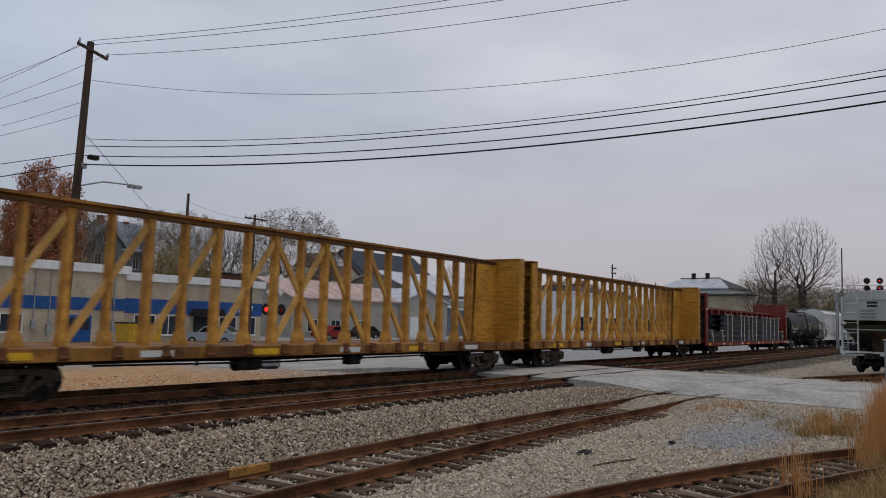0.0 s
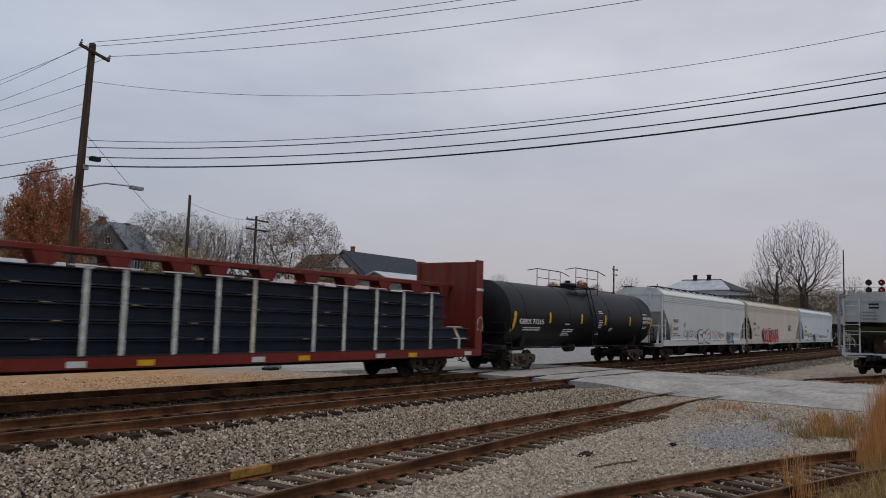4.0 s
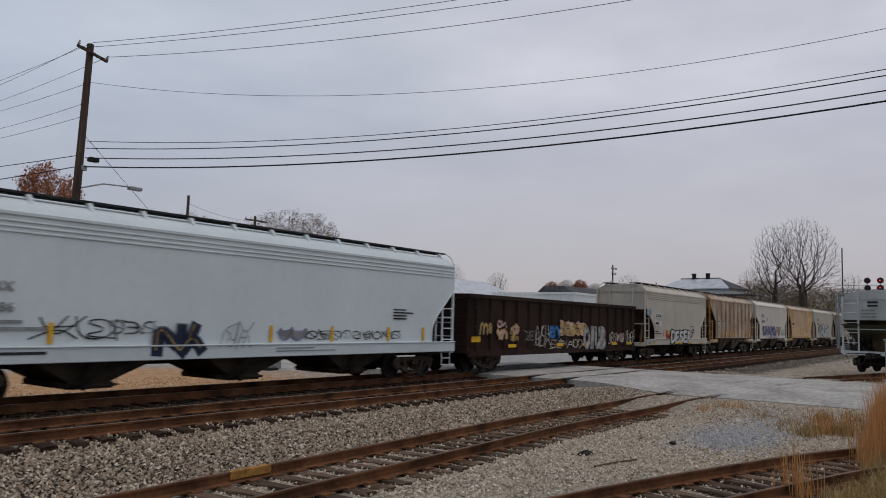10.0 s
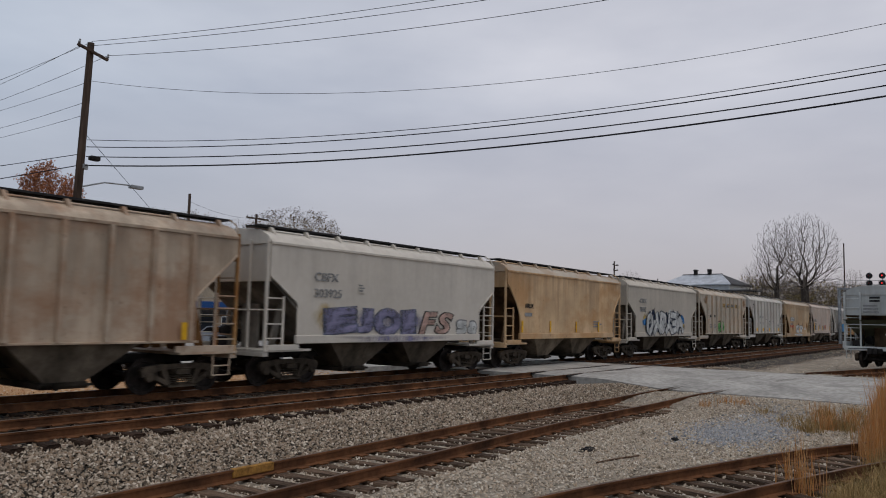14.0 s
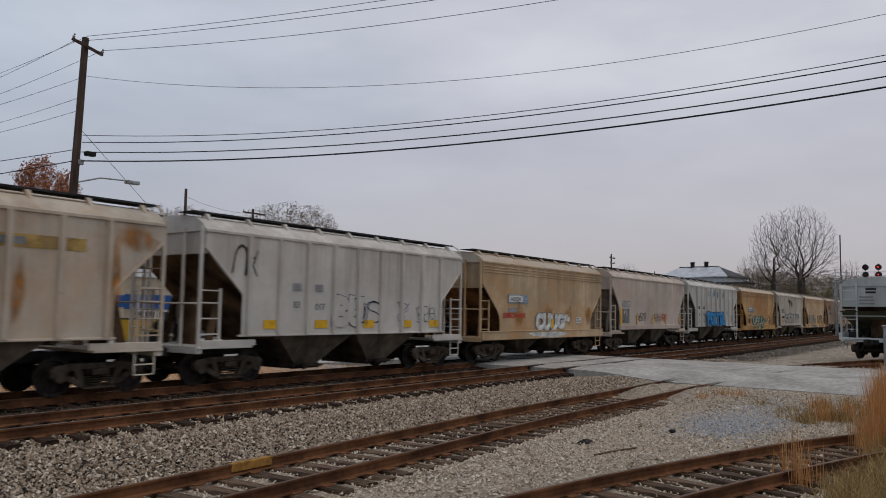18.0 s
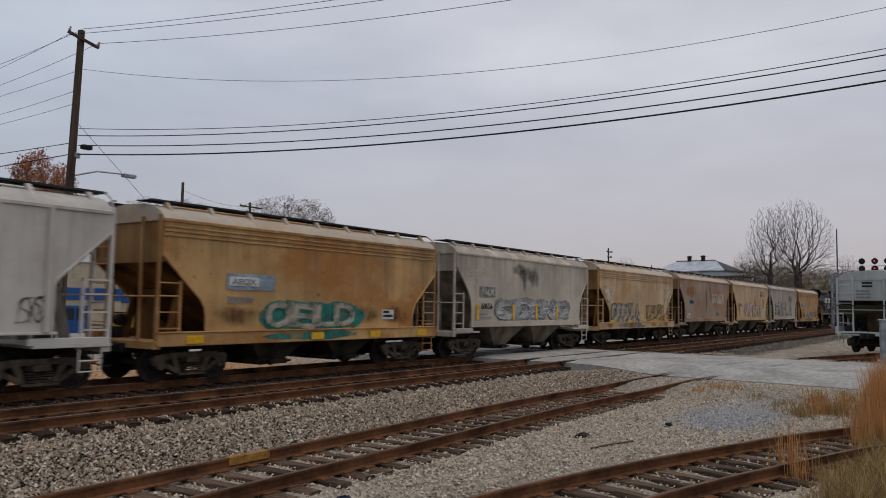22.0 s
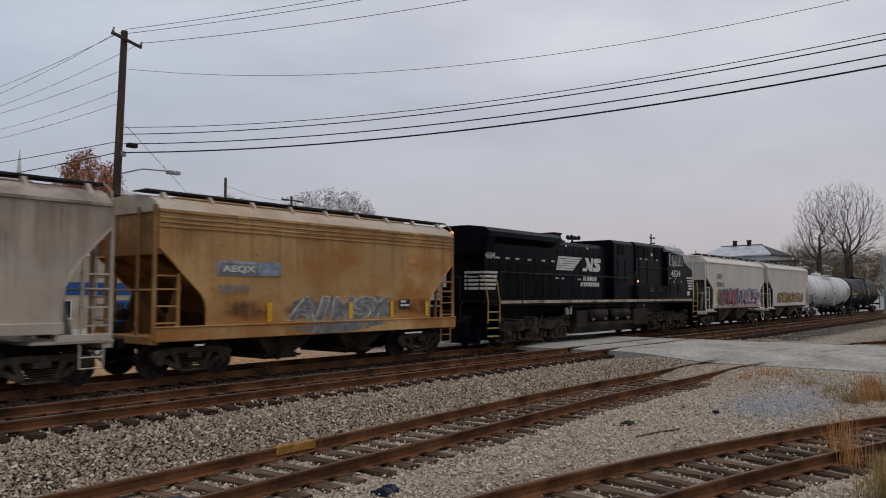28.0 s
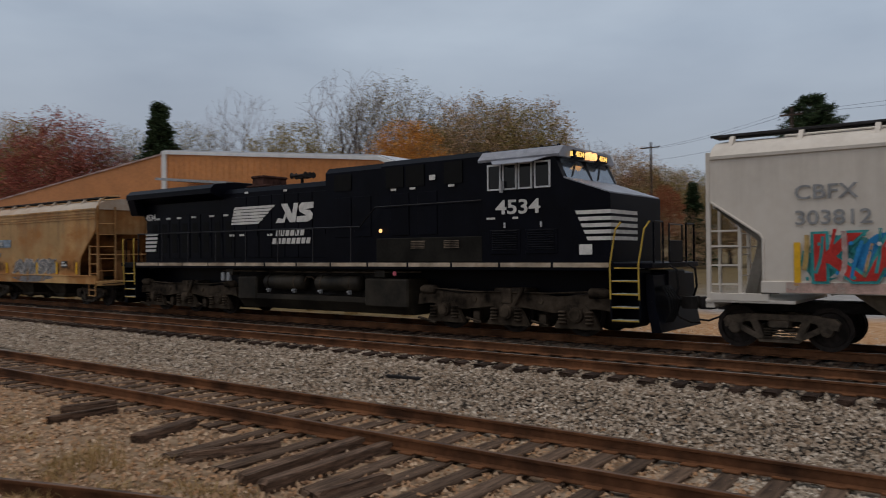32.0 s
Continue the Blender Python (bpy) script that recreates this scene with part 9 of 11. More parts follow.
def gable_house(name, label, x0, x1, y0, y1, z0, eave, ridge, wall, roof, along="x", windows=(), over=0.35, chimneys=()):
    """A house with a gabled roof; along: the ridge's way."""
    h = thing(name, None, label, "house")
    s = Shape()
    if along == "x":
        ym = (y0 + y1) / 2
        s.prism([(y0, z0), (y0, eave), (ym, ridge), (y1, eave), (y1, z0)], x0, x1, "x")
        part("wall", s, wall, h)
        k = (ridge - eave) / (ym - y0)
        for a, b in ((y0 - over, ym), (y1 + over, ym)):
            za = eave - k * over
            part("roof", Shape().prism([(a, za + 0.02), (b, ridge + 0.02), (b, ridge + 0.22), (a, za + 0.20)], x0 - over, x1 + over, "x"), roof, h)
    else:
        xm = (x0 + x1) / 2
        s.prism([(x0, z0), (x0, eave), (xm, ridge), (x1, eave), (x1, z0)], y0, y1, "y")
        part("wall", s, wall, h)
        k = (ridge - eave) / (xm - x0)
        for a, b in ((x0 - over, xm), (x1 + over, xm)):
            za = eave - k * over
            part("roof", Shape().prism([(a, za + 0.02), (b, ridge + 0.02), (b, ridge + 0.22), (a, za + 0.20)], y0 - over, y1 + over, "y"), roof, h)
    for wx, wz, ww, wh in windows:
        window(h, wx, wz, ww, wh, y0, WHITETRIM)
    for cx, cy, ct in chimneys:
        part("chimney", Shape().box(cx - 0.4, cx + 0.4, cy - 0.4, cy + 0.4, eave, ct, 0.03).box(cx - 0.48, cx + 0.48, cy - 0.48, cy + 0.48, ct, ct + 0.15, 0.02), BRICK, h)
    return h


# the shop with the blue band
SY = 54.0
shop = thing("shop_building", None, "long cream single-storey shop with a blue band and white fascia", "building")
part("wall", Shape().box(0.035 * SY, 0.62 * SY, SY, SY + 18, -0.9, 4.75), CREAM, shop)
part("wall", Shape().box(0.62 * SY, 0.88 * SY, SY + 0.6, SY + 16, -0.9, 4.35), CREAM, shop)
part("fascia", Shape().box(0.03 * SY, 0.625 * SY, SY - 0.25, SY + 18.2, 4.72, 5.35, 0.03), WHITETRIM, shop)
part("fascia", Shape().box(0.62 * SY, 0.885 * SY, SY + 0.4, SY + 16.2, 4.32, 4.95, 0.03), WHITETRIM, shop)
part("band", Shape().box(0.035 * SY, 0.62 * SY, SY - 0.06, SY + 0.01, 1.95, 2.85, 0.02), BLUEBAND, shop)
part("band", Shape().box(0.62 * SY, 0.88 * SY, SY + 0.54, SY + 0.61, 1.80, 2.95, 0.02), BLUEBAND, shop)
d = part("door", Shape().box(0.535 * SY, 0.572 * SY, SY - 0.05, SY + 0.02, -0.5, 1.55, 0.01), BLUEBAND, shop, "blue double door")
for k in (0.539, 0.556):
    part("pane", Shape().box(k * SY, (k + 0.013) * SY, SY - 0.065, SY - 0.045, 0.5, 1.35), PANE, d)
for q in (0.08, 0.16, 0.24, 0.36, 0.46):
    window(shop, q * SY, 0.3, 2.2, 1.3, SY, WHITETRIM, 2)
for q in (0.66, 0.70, 0.81, 0.85):
    window(shop, q * SY, 0.1, 1.9, 1.6, SY + 0.6, WHITETRIM, 1)
part("canopy", Shape().prism([(0.735 * SY, 1.7), (0.79 * SY, 1.7), (0.785 * SY, 2.3), (0.74 * SY, 2.3)], SY - 0.6, SY + 0.55), STEEL_DARK, shop, "dark awning")
part("entrance", Shape().box(0.745 * SY, 0.78 * SY, SY + 0.5, SY + 0.6, -0.5, 1.65), PANE, shop)
for k in range(6):   # sign in plain shapes
    a = 0.815 * SY + k * 0.42
    part("sign_shape", Shape().prism([(a, 2.1), (a + 0.14, 2.1), (a + 0.34, 2.7), (a + 0.18, 2.7)], SY + 0.50, SY + 0.54), WHITETRIM, shop)
for q, z in ((0.49, 1.5), (0.51, 1.2), (0.60, 1.4)):
    part("meter_box", Shape().box(q * SY, q * SY + 0.35, SY - 0.25, SY - 0.01, z - 1.0, z - 0.3, 0.02), GALV, shop)
    part("conduit", Shape().rod((q * SY + 0.17, SY - 0.08, z - 0.3), (q * SY + 0.17, SY - 0.08, 4.7), 0.04, 6), GALV, shop)
YELLOWPAINT = mat("yellow_machine_paint", (0.52, 0.30, 0.03), rough=0.6, var=0.12, scale=3)
box = thing("dumpster", pose(0.645 * 49, 49, -0.6), "yellow steel dumpster before the shop", "dumpster")
s = Shape()
s.prism([(-1.2, 0.25), (1.2, 0.25), (1.35, 1.7), (-1.35, 1.7)], -0.8, 0.8)
part("bin", s, YELLOWPAINT, box)
part("lid", Shape().box(-1.4, 1.4, -0.85, 0.85, 1.7, 1.78, 0.02), STEEL_DARK, box)
for k in range(5):
    part("rib", Shape().box(-1.1 + k * 0.52, -1.02 + k * 0.52, -0.86, -0.78, 0.3, 1.7), YELLOWPAINT, box)

# parked silver car
CARPAINT = mat("silver_grey_car_paint", (0.32, 0.35, 0.40), rough=0.3, metal=0.3, var=0.05)
TYRE = mat("black_tyre_rubber", (0.015, 0.015, 0.015), rough=0.9, var=0.2)


def parked_car(x, y, turn, label, paint):
    c = thing("parked_car", pose(x, y, -0.58, 0, 0, turn), label, "car")
    s = Shape()
    s.prism([(-2.2, 0.35), (-2.25, 0.75), (-2.1, 0.95), (-1.0, 1.02), (-0.4, 1.50), (1.1, 1.55), (1.9, 1.05), (2.2, 0.95), (2.25, 0.5), (2.15, 0.3)], -0.88, 0.88)
    part("body", s, paint, c)
    part("windows", Shape().prism([(-0.80, 1.05), (-0.35, 1.42), (1.0, 1.47), (1.55, 1.05)], -0.89, 0.89), GLASS, c)
    part("rear_window", Shape().prism([(1.15, 1.50), (1.80, 1.10), (1.82, 1.12), (1.17, 1.53)], -0.7, 0.7), GLASS, c)
    for q in (-1.35, 1.35):
        for y2 in (-0.8, 0.8):
            w = part("wheel", Shape().lathe([(y2 - 0.1, 0.2), (y2 - 0.1, 0.33), (y2 + 0.1, 0.33), (y2 + 0.1, 0.2)], "y", 16, (q, 0, 0.33)), TYRE, c)
            part("hub", Shape().lathe([(y2 - 0.11, 0.05), (y2 - 0.11, 0.19), (y2 + 0.11, 0.19), (y2 + 0.11, 0.05)], "y", 12, (q, 0, 0.33)), GALV, w)
    for y2 in (-0.7, 0.7):
        part("tail_lamp", Shape().box(2.2, 2.26, y2 - 0.12, y2 + 0.12, 0.75, 0.95), mat("red_lens", (0.4, 0.02, 0.02), rough=0.3), c)
    return c


parked_car(0.775 * 51, 51.0, -62, "silver grey hatchback parked before the shop", CARPAINT)
REDCAR = mat("dark_red_car_paint", (0.22, 0.02, 0.02), rough=0.3, var=0.05)
for k, (q, p, l) in enumerate(((1.04, REDCAR, "dark red car parked by the shed"), (1.13, STEEL_DARK, "black car parked by the shed"))):
    parked_car(q * 59.3, 59.3 + 0.2 * k, 0, l, p)

# crossing signal beyond the tracks
cs = thing("crossing_signal", pose(24.15, 27.0, -0.84), "railway crossing signal with crossbuck and a lit red lamp", "crossing signal")
part("mast", Shape().rod((0, 0, -0.3), (0, 0, 4.72), 0.065, 10), GALV, cs)
for a in (45, -45):
    m = pose(0, -0.09 - 0.026 * (a > 0), 4.22, 0, a, 0)
    part("crossbuck_board", Shape().box(-0.61, 0.61, -0.012, 0.012, -0.115, 0.115, 0.005), WHITETRIM, cs, at=m)
for q in (-0.46, 0.46):
    disc = part("lamp_disc", Shape().lathe([(-0.10, 0.26), (-0.08, 0.27), (-0.06, 0.26)], "y", 18, (q, 0, 3.08)), STEEL_DARK, cs)
    part("lamp", Shape().lathe([(-0.14, 0.04), (-0.12, 0.10), (-0.09, 0.11)], "y", 14, (q, 0, 3.08)), LAMP_RED if q < 0 else mat("unlit_red_lens", (0.15, 0.01, 0.01), rough=0.3), disc)
part("lamp_bar", Shape().box(-0.5, 0.5, -0.05, 0.05, 3.03, 3.13), STEEL_DARK, cs)
part("bell", Shape().lathe([(4.72, 0.12), (4.80, 0.17), (4.94, 0.14), (5.0, 0.04)], "z", 12), GALV, cs)
part("relay_cabinet", Shape().box(0.35, 0.95, 0.3, 0.9, -0.2, 1.35, 0.03), GALV, cs)
part("base_box", Shape().box(-0.35, 0.30, -0.25, 0.25, -0.2, 0.5, 0.03), STEEL_DARK, cs)

# sheds, houses and large roofs behind the crossing
def shed(name, label, x0, x1, y0, y1, z0, eave, ridge, wall, roof, along, windows=(), over=0.3):
    return gable_house(name, label, x0, x1, y0, y1, z0, eave, ridge, wall, roof, along, windows, over)


sh = shed("long_shed", "long pale grey shed with a faded red tin roof", 0.94 * 62, 1.24 * 62, 62, 74, -1, EYE + 0.031 * 62, EYE + 0.062 * 66, GREYWALL, PINKROOF, "x",
          [(0.99 * 62, 0.2, 1.6, 1.4), (1.05 * 62, 0.2, 1.6, 1.4), (1.12 * 62, 0.2, 1.6, 1.4)])
s2 = shed("gabled_shed", "pale grey gabled shed with a garage door", 1.245 * 61.5, 1.41 * 61.5, 61.5, 73, -1, EYE + 0.033 * 61, EYE + 0.062 * 61.5, GREYWALL, TINROOF, "y", [(1.30 * 61.5, 1.2, 1.5, 0.8)])
g = part("garage_door", Shape().box(1.275 * 61.5, 1.325 * 61.5, 61.40, 61.52, -0.6, 2.2, 0.02), WHITETRIM, s2)
part("door", Shape().box(1.36 * 61.5, 1.375 * 61.5, 61.42, 61.52, -0.6, 1.6, 0.02), STEEL_DARK, s2)
shed("tin_warehouse", "large warehouse with a pale tin roof", 1.30 * 80, 1.75 * 80, 80, 100, -1, EYE + 0.055 * 80, EYE + 0.098 * 85, GREYWALL, TINROOF, "x", over=0.6)
shed("steel_carport", "open steel shed with a grey roof", 1.48 * 66, 1.62 * 66, 66, 76, -1, EYE + 0.02 * 66, EYE + 0.03 * 66, SLATE, TINROOF, "x")
shed("brick_block", "low red-brick block behind the shop", 0.76 * 95, 0.86 * 95, 95, 105, 0, EYE + 0.062 * 95, EYE + 0.066 * 95, BRICK, DARKROOF, "x")
HB = 118.0
gable_house("frame_house", "white gabled frame house with a brown roof on the hill", 1.01 * HB, 1.085 * HB, HB, HB + 9, 4, EYE + 0.092 * HB, EYE + 0.118 * HB, WHITETRIM, BROWNROOF, "y",
            [(1.03 * HB, 9.3, 1.0, 1.6), (1.06 * HB, 9.3, 1.0, 1.6), (1.045 * HB, 13.0, 1.1, 1.2)])
gable_house("porch_house", "cream gabled house with a porch on the hill", 1.055 * 108, 1.12 * 108, 108, 116, 3, EYE + 0.072 * 108, EYE + 0.095 * 108, CREAM, BROWNROOF, "y", [(1.075 * 108, 7.2, 1.0, 1.5), (1.10 * 108, 7.2, 1.0, 1.5)])
gable_house("dark_roofed_house", "large house with a dark slate hip roof on the hill", 1.125 * HB, 1.35 * HB, HB, HB + 14, 4, EYE + 0.088 * HB, EYE + 0.126 * (HB + 7), SLATE, DARKROOF, "x",
            [(1.16 * HB, 9, 1.1, 1.7), (1.21 * HB, 9, 1.1, 1.7), (1.27 * HB, 9, 1.1, 1.7)], 0.6, [(1.15 * HB, HB + 7, 19.0)])
VB = 100.0
gable_house("gabled_old_house", "blue-grey gabled old house with brick chimneys", 0.56 * VB, 0.61 * VB, VB, VB + 10, 3, EYE + 0.092 * VB, EYE + 0.118 * VB, SLATE, SLATE, "y",
            [(0.575 * VB, 8.0, 1.0, 1.7), (0.595 * VB, 8.0, 1.0, 1.7), (0.585 * VB, 11.3, 0.9, 1.0)], 0.5)
gable_house("old_house_wing", "blue-grey wing of an old house with chimneys", 0.612 * VB, 0.67 * VB, VB + 2, VB + 12, 3, EYE + 0.088 * VB, EYE + 0.122 * (VB + 7), SLATE, SLATE, "x",
            [(0.625 * VB, 8.0, 1.0, 1.7), (0.645 * VB, 8.0, 1.0, 1.7), (0.66 * VB, 8.0, 1.0, 1.7)], 0.5, [(0.555 * VB + 5.5, VB + 6, 15.6), (0.655 * VB, VB + 7, 15.2)])
church = gable_house("church", "pale church with a slate roof and a thin white steeple", 0.35 * 140, 0.43 * 140, 140, 165, 5, EYE + 0.078 * 140, EYE + 0.102 * 140, CREAM, DARKROOF, "y")
part("steeple", Shape().box(57.4, 59.0, 141, 142.6, 14, 19.5, 0.05).rod((58.2, 141.8, 19.5), (58.2, 141.8, 27.5), 0.8, 4, 0.05), WHITETRIM, church)

hall = thing("hip_roofed_hall", pose(151.5, 41.3, 0, 0, 0, -99.7), "white hall with a pale metal hip roof and roof vents", "building")
part("wall", Shape().box(-15.3, -0.5, 0.5, 9.3, -1, 9.45), WHITETRIM, hall)
s = Shape()   # front and left slopes of the roof, the pale lit side
s.add([(-15.8, 0, 9.55), (0, 0, 9.72), (-4.1, 4.9, 11.9), (-12.5, 4.9, 11.9), (-15.8, 9.8, 9.55), (-15.8, 0, 9.40), (0, 0, 9.50), (-15.8, 9.8, 9.40)],
      [(0, 1, 2, 3), (0, 3, 4), (5, 6, 1, 0), (4, 7, 5, 0)])
part("roof_slope", s, TINROOF, hall, "pale metal roof slope")
# Right and back slopes: a darker material stands for the roof's shaded side.
s = Shape()
s.add([(0, 0.02, 9.72), (0, 9.8, 9.72), (-4.1, 4.9, 11.9), (-12.5, 4.9, 11.9), (-15.8, 9.8, 9.55), (0, 0.02, 9.40), (0, 9.8, 9.40), (-15.8, 9.8, 9.40)],
      [(0, 1, 2), (1, 4, 3, 2), (0, 5, 6, 1), (1, 6, 7, 4)])
part("roof_slope", s, SHINGLE, hall, "roof slope coloured dark as the shaded side")
part("ridge_cap", Shape().box(-12.6, -4.0, 4.75, 5.05, 11.85, 12.02, 0.03), SHINGLE, hall)
for q in (-9.7, -6.7):
    vent = part("roof_vent", Shape().rod((q, 4.9, 11.8), (q, 4.9, 12.75), 0.42, 12), STEEL_DARK, hall, "dark round roof vent")
    part("vent_cap", Shape().rod((q, 4.9, 12.75), (q, 4.9, 12.95), 0.60, 12, 0.35), STEEL_DARK, vent)
for k in range(5):
    part("pane", Shape().box(-14.3 + k * 2.9, -12.9 + k * 2.9, 0.42, 0.49, 5.6, 7.6, 0.01), PANE, hall)
annex = part("annex", Shape().box(-5.5, 5.2, -4.2, 0.45, -1, 8.0, 0.05), CREAM, hall, "lower tan annex")
part("annex_roof", Shape().box(-6.1, 5.8, -4.8, 0.4, 8.02, 8.35, 0.05), SHINGLE, annex)
dark = thing("flat_roofed_building", None, "low dark-roofed building beyond the crossing", "building")
part("wall", Shape().box(122.0, 148.0, 60, 66, -1, 7.1), GREYWALL, dark)
part("roof", Shape().prism([(59.2, 7.11), (66.8, 7.11), (65.0, 8.6), (61.0, 8.6)], 121.0, 149.0, "x"), SHINGLE, dark, "dark shingled roof")
for k in range(7):
    part("pane", Shape().box(123.5 + k * 3.5, 125.3 + k * 3.5, 59.93, 59.99, 3.2, 5.4, 0.01), PANE, dark)
low = thing("low_storefronts", None, "row of low pale storefronts beyond the crossing", "building")
for a, b, y, z, m in ((2.05, 2.40, 50, 6.3, WHITETRIM), (2.42, 2.78, 52, 5.6, CREAM), (1.78, 2.02, 56, 4.9, GREYWALL), (3.82, 4.3, 46, 7.0, GREYWALL), (4.32, 4.9, 42, 5.4, BRICK)):
    part("wall", Shape().box(a * y, b * y, y, y + 14, -1, z), m, low)
    part("parapet", Shape().box(a * y - 0.1, b * y + 0.1, y - 0.12, y + 14.1, z, z + 0.35, 0.02), WHITETRIM, low)
    n = max(2, int((b - a) * y / 4))
    for k in range(n):
        window(low, a * y + (k + 0.5) * (b - a) * y / n, 1.0, 2.2, 2.0, y, STEEL_DARK)

# the orange metal building by the track's other end
barn = thing("metal_warehouse", None, "orange-tan metal-clad warehouse with white trim", "building")
QY = 31.0
cx, cz = -1.561 * QY, EYE + 0.2396 * QY
s = Shape()
s.prism([(cx, -1.2), (cx, cz), (-0.90 * QY, EYE + 0.172 * QY), (-0.76 * QY, EYE + 0.12 * QY), (-0.76 * QY, -1.2)], QY, QY + 26)
part("wall", s, ORANGE, barn)
s = Shape()
s.prism([(cx, -1.2), (cx, cz), (-2.4 * QY, EYE + 0.1773 * QY), (-2.9 * QY, EYE + 0.14 * QY), (-2.9 * QY, -1.2)], QY + 0.7, QY + 26.01)
part("wall", s, ORANGE, barn)
s = Shape()
s.prism([(cx - 0.1, cz + 0.02), (-0.90 * QY, EYE + 0.172 * QY + 0.02), (-0.755 * QY, EYE + 0.12 * QY + 0.02), (-0.755 * QY, EYE + 0.12 * QY - 0.18), (-0.90 * QY, EYE + 0.172 * QY - 0.2), (cx - 0.1, cz - 0.2)], QY - 0.12, QY + 0.02)
part("rake_trim", s, WHITETRIM, barn)
part("corner_trim", Shape().box(cx - 0.1, cx + 0.42, QY - 0.10, QY + 0.75, -1.2, cz - 0.2, 0.01), WHITETRIM, barn)
part("roof", Shape().prism([(cx, cz), (-0.90 * QY, EYE + 0.172 * QY), (-0.75 * QY, EYE + 0.118 * QY), (-0.75 * QY, EYE + 0.118 * QY + 0.1), (-0.90 * QY, EYE + 0.172 * QY + 0.1), (cx, cz + 0.1)], QY + 0.02, QY + 26.3), TINROOF, barn)
part("roof", Shape().prism([(cx, cz), (-2.4 * QY, EYE + 0.1773 * QY), (-2.95 * QY, EYE + 0.136 * QY), (-2.95 * QY, EYE + 0.136 * QY + 0.1), (-2.4 * QY, EYE + 0.1773 * QY + 0.1), (cx, cz + 0.1)], QY + 0.6, QY + 26.3), PINKROOF, barn)
part("canopy", Shape().prism([(-45.43, 7.05), (-37.99, 6.32), (-37.99, 6.48), (-45.43, 7.21)], QY - 2.5, QY - 0.1), GALV, barn, "thin grey entrance canopy")
for k in range(40):
    q = cx + 0.6 + k * 0.62
    if q < -0.80 * QY:
        top = np.interp(q, [cx, -0.90 * QY, -0.76 * QY], [cz, EYE + 0.172 * QY, EYE + 0.12 * QY]) - 0.25
        part("cladding_rib", Shape().box(q, q + 0.04, QY - 0.03, QY + 0.01, -1.0, float(top)), ORANGE, barn)

# ---- trees ----
BARK = mat("grey_brown_bark", (0.070, 0.056, 0.047), rough=0.95, var=0.3, scale=3, bump=0.5, bscale=15)
PALETWIG = mat("pale_grey_twig_wood", (0.25, 0.21, 0.185), rough=0.95, var=0.2, scale=2)
TWIG = mat("bare_twig_wood", (0.115, 0.094, 0.082), rough=0.95, var=0.25, scale=2)


def branch_tree(seed, n, wide, low, bole, balance=0.35, lumps=6):
    """A tree of unit height grown from its trunk to many points of a lumpy crown: trunk, twigs and all twig points.
    wide: half the crown's width; low: height at which the crown begins; bole: where the trunk forks."""
    r = np.random.default_rng(seed)
    stem = [np.array((0.004 * math.sin(k * 1.9 + seed), 0.004 * math.cos(k * 1.3 + seed), -0.03 + (bole + 0.03) * k / 6)) for k in range(7)]
    p = r.normal(0, 1, (n, 3))
    p /= np.linalg.norm(p, axis=1, keepdims=True)
    d = p.copy()
    p *= r.uniform(0.05, 1.0, (n, 1)) ** 0.42
    bump = np.ones(n)
    for _ in range(lumps):
        q = r.normal(0, 1, 3)
        bump += r.uniform(-0.22, 0.16) * np.clip(d @ (q / np.linalg.norm(q)), 0, 1) ** 3
    p *= bump[:, None]
    p *= (wide, wide, (1 - low) / 2)
    p[:, 2] += (1 + low) / 2
    p *= 1.0 / p[:, 2].max()
    pts = np.concatenate([np.array(stem), p])
    m = len(stem)
    parent = np.full(len(pts), -1)
    parent[1:m] = np.arange(m - 1)
    path = np.zeros(len(pts))
    path[:m] = pts[:m, 2]
    best, src = np.full(len(pts), 1e9), np.zeros(len(pts), int)
    order = list(range(m))
    done = np.zeros(len(pts), bool)
    done[:m] = True

    def offer(k):
        away = pts - pts[k]
        c = np.linalg.norm(away, axis=1) + 0.5 * np.clip(-away[:, 2], 0, 1) + balance * path[k]
        ok = (c < best) & ~done
        best[ok] = c[ok]
        src[ok] = k
    for k in range(m - 3, m):
        offer(k)
    for _ in range(n):
        k = int(np.argmin(np.where(done, 1e9, best)))
        done[k] = True
        parent[k] = src[k]
        path[k] = path[src[k]] + np.linalg.norm(pts[k] - pts[src[k]])
        order.append(k)
        offer(k)
    load = np.ones(len(pts))
    for k in reversed(order[1:]):
        load[parent[k]] += load[k]
    heir = np.full(len(pts), -1)
    for k in order[1:]:
        if heir[parent[k]] < 0 or load[k] > load[heir[parent[k]]]:
            heir[parent[k]] = k
    inner = np.array([k for k in order[m:] if load[k] > 2 and heir[k] >= 0], int)
    for _ in range(3):   # limbs grow straight
        pts[inner] = 0.4 * pts[inner] + 0.3 * pts[parent[inner]] + 0.3 * pts[heir[inner]]
    rad = 0.00026 + 0.00023 * np.sqrt(load) + 0.0000032 * load
    trunk, twigs = Shape(), Shape()
    for k in order[1:]:
        a = parent[k]
        big = load[k] > n * 0.05
        lean = trunk if big else twigs
        lean.rod(tuple(pts[a]), tuple(pts[k]), rad[a] if a < m and k < m else min(rad[a], rad[k] * 1.35), 7 if big else 3, rad[k])
        if not big:
            del lean.f[-2:]   # twigs are open tubes
    return trunk, twigs, pts[m:]


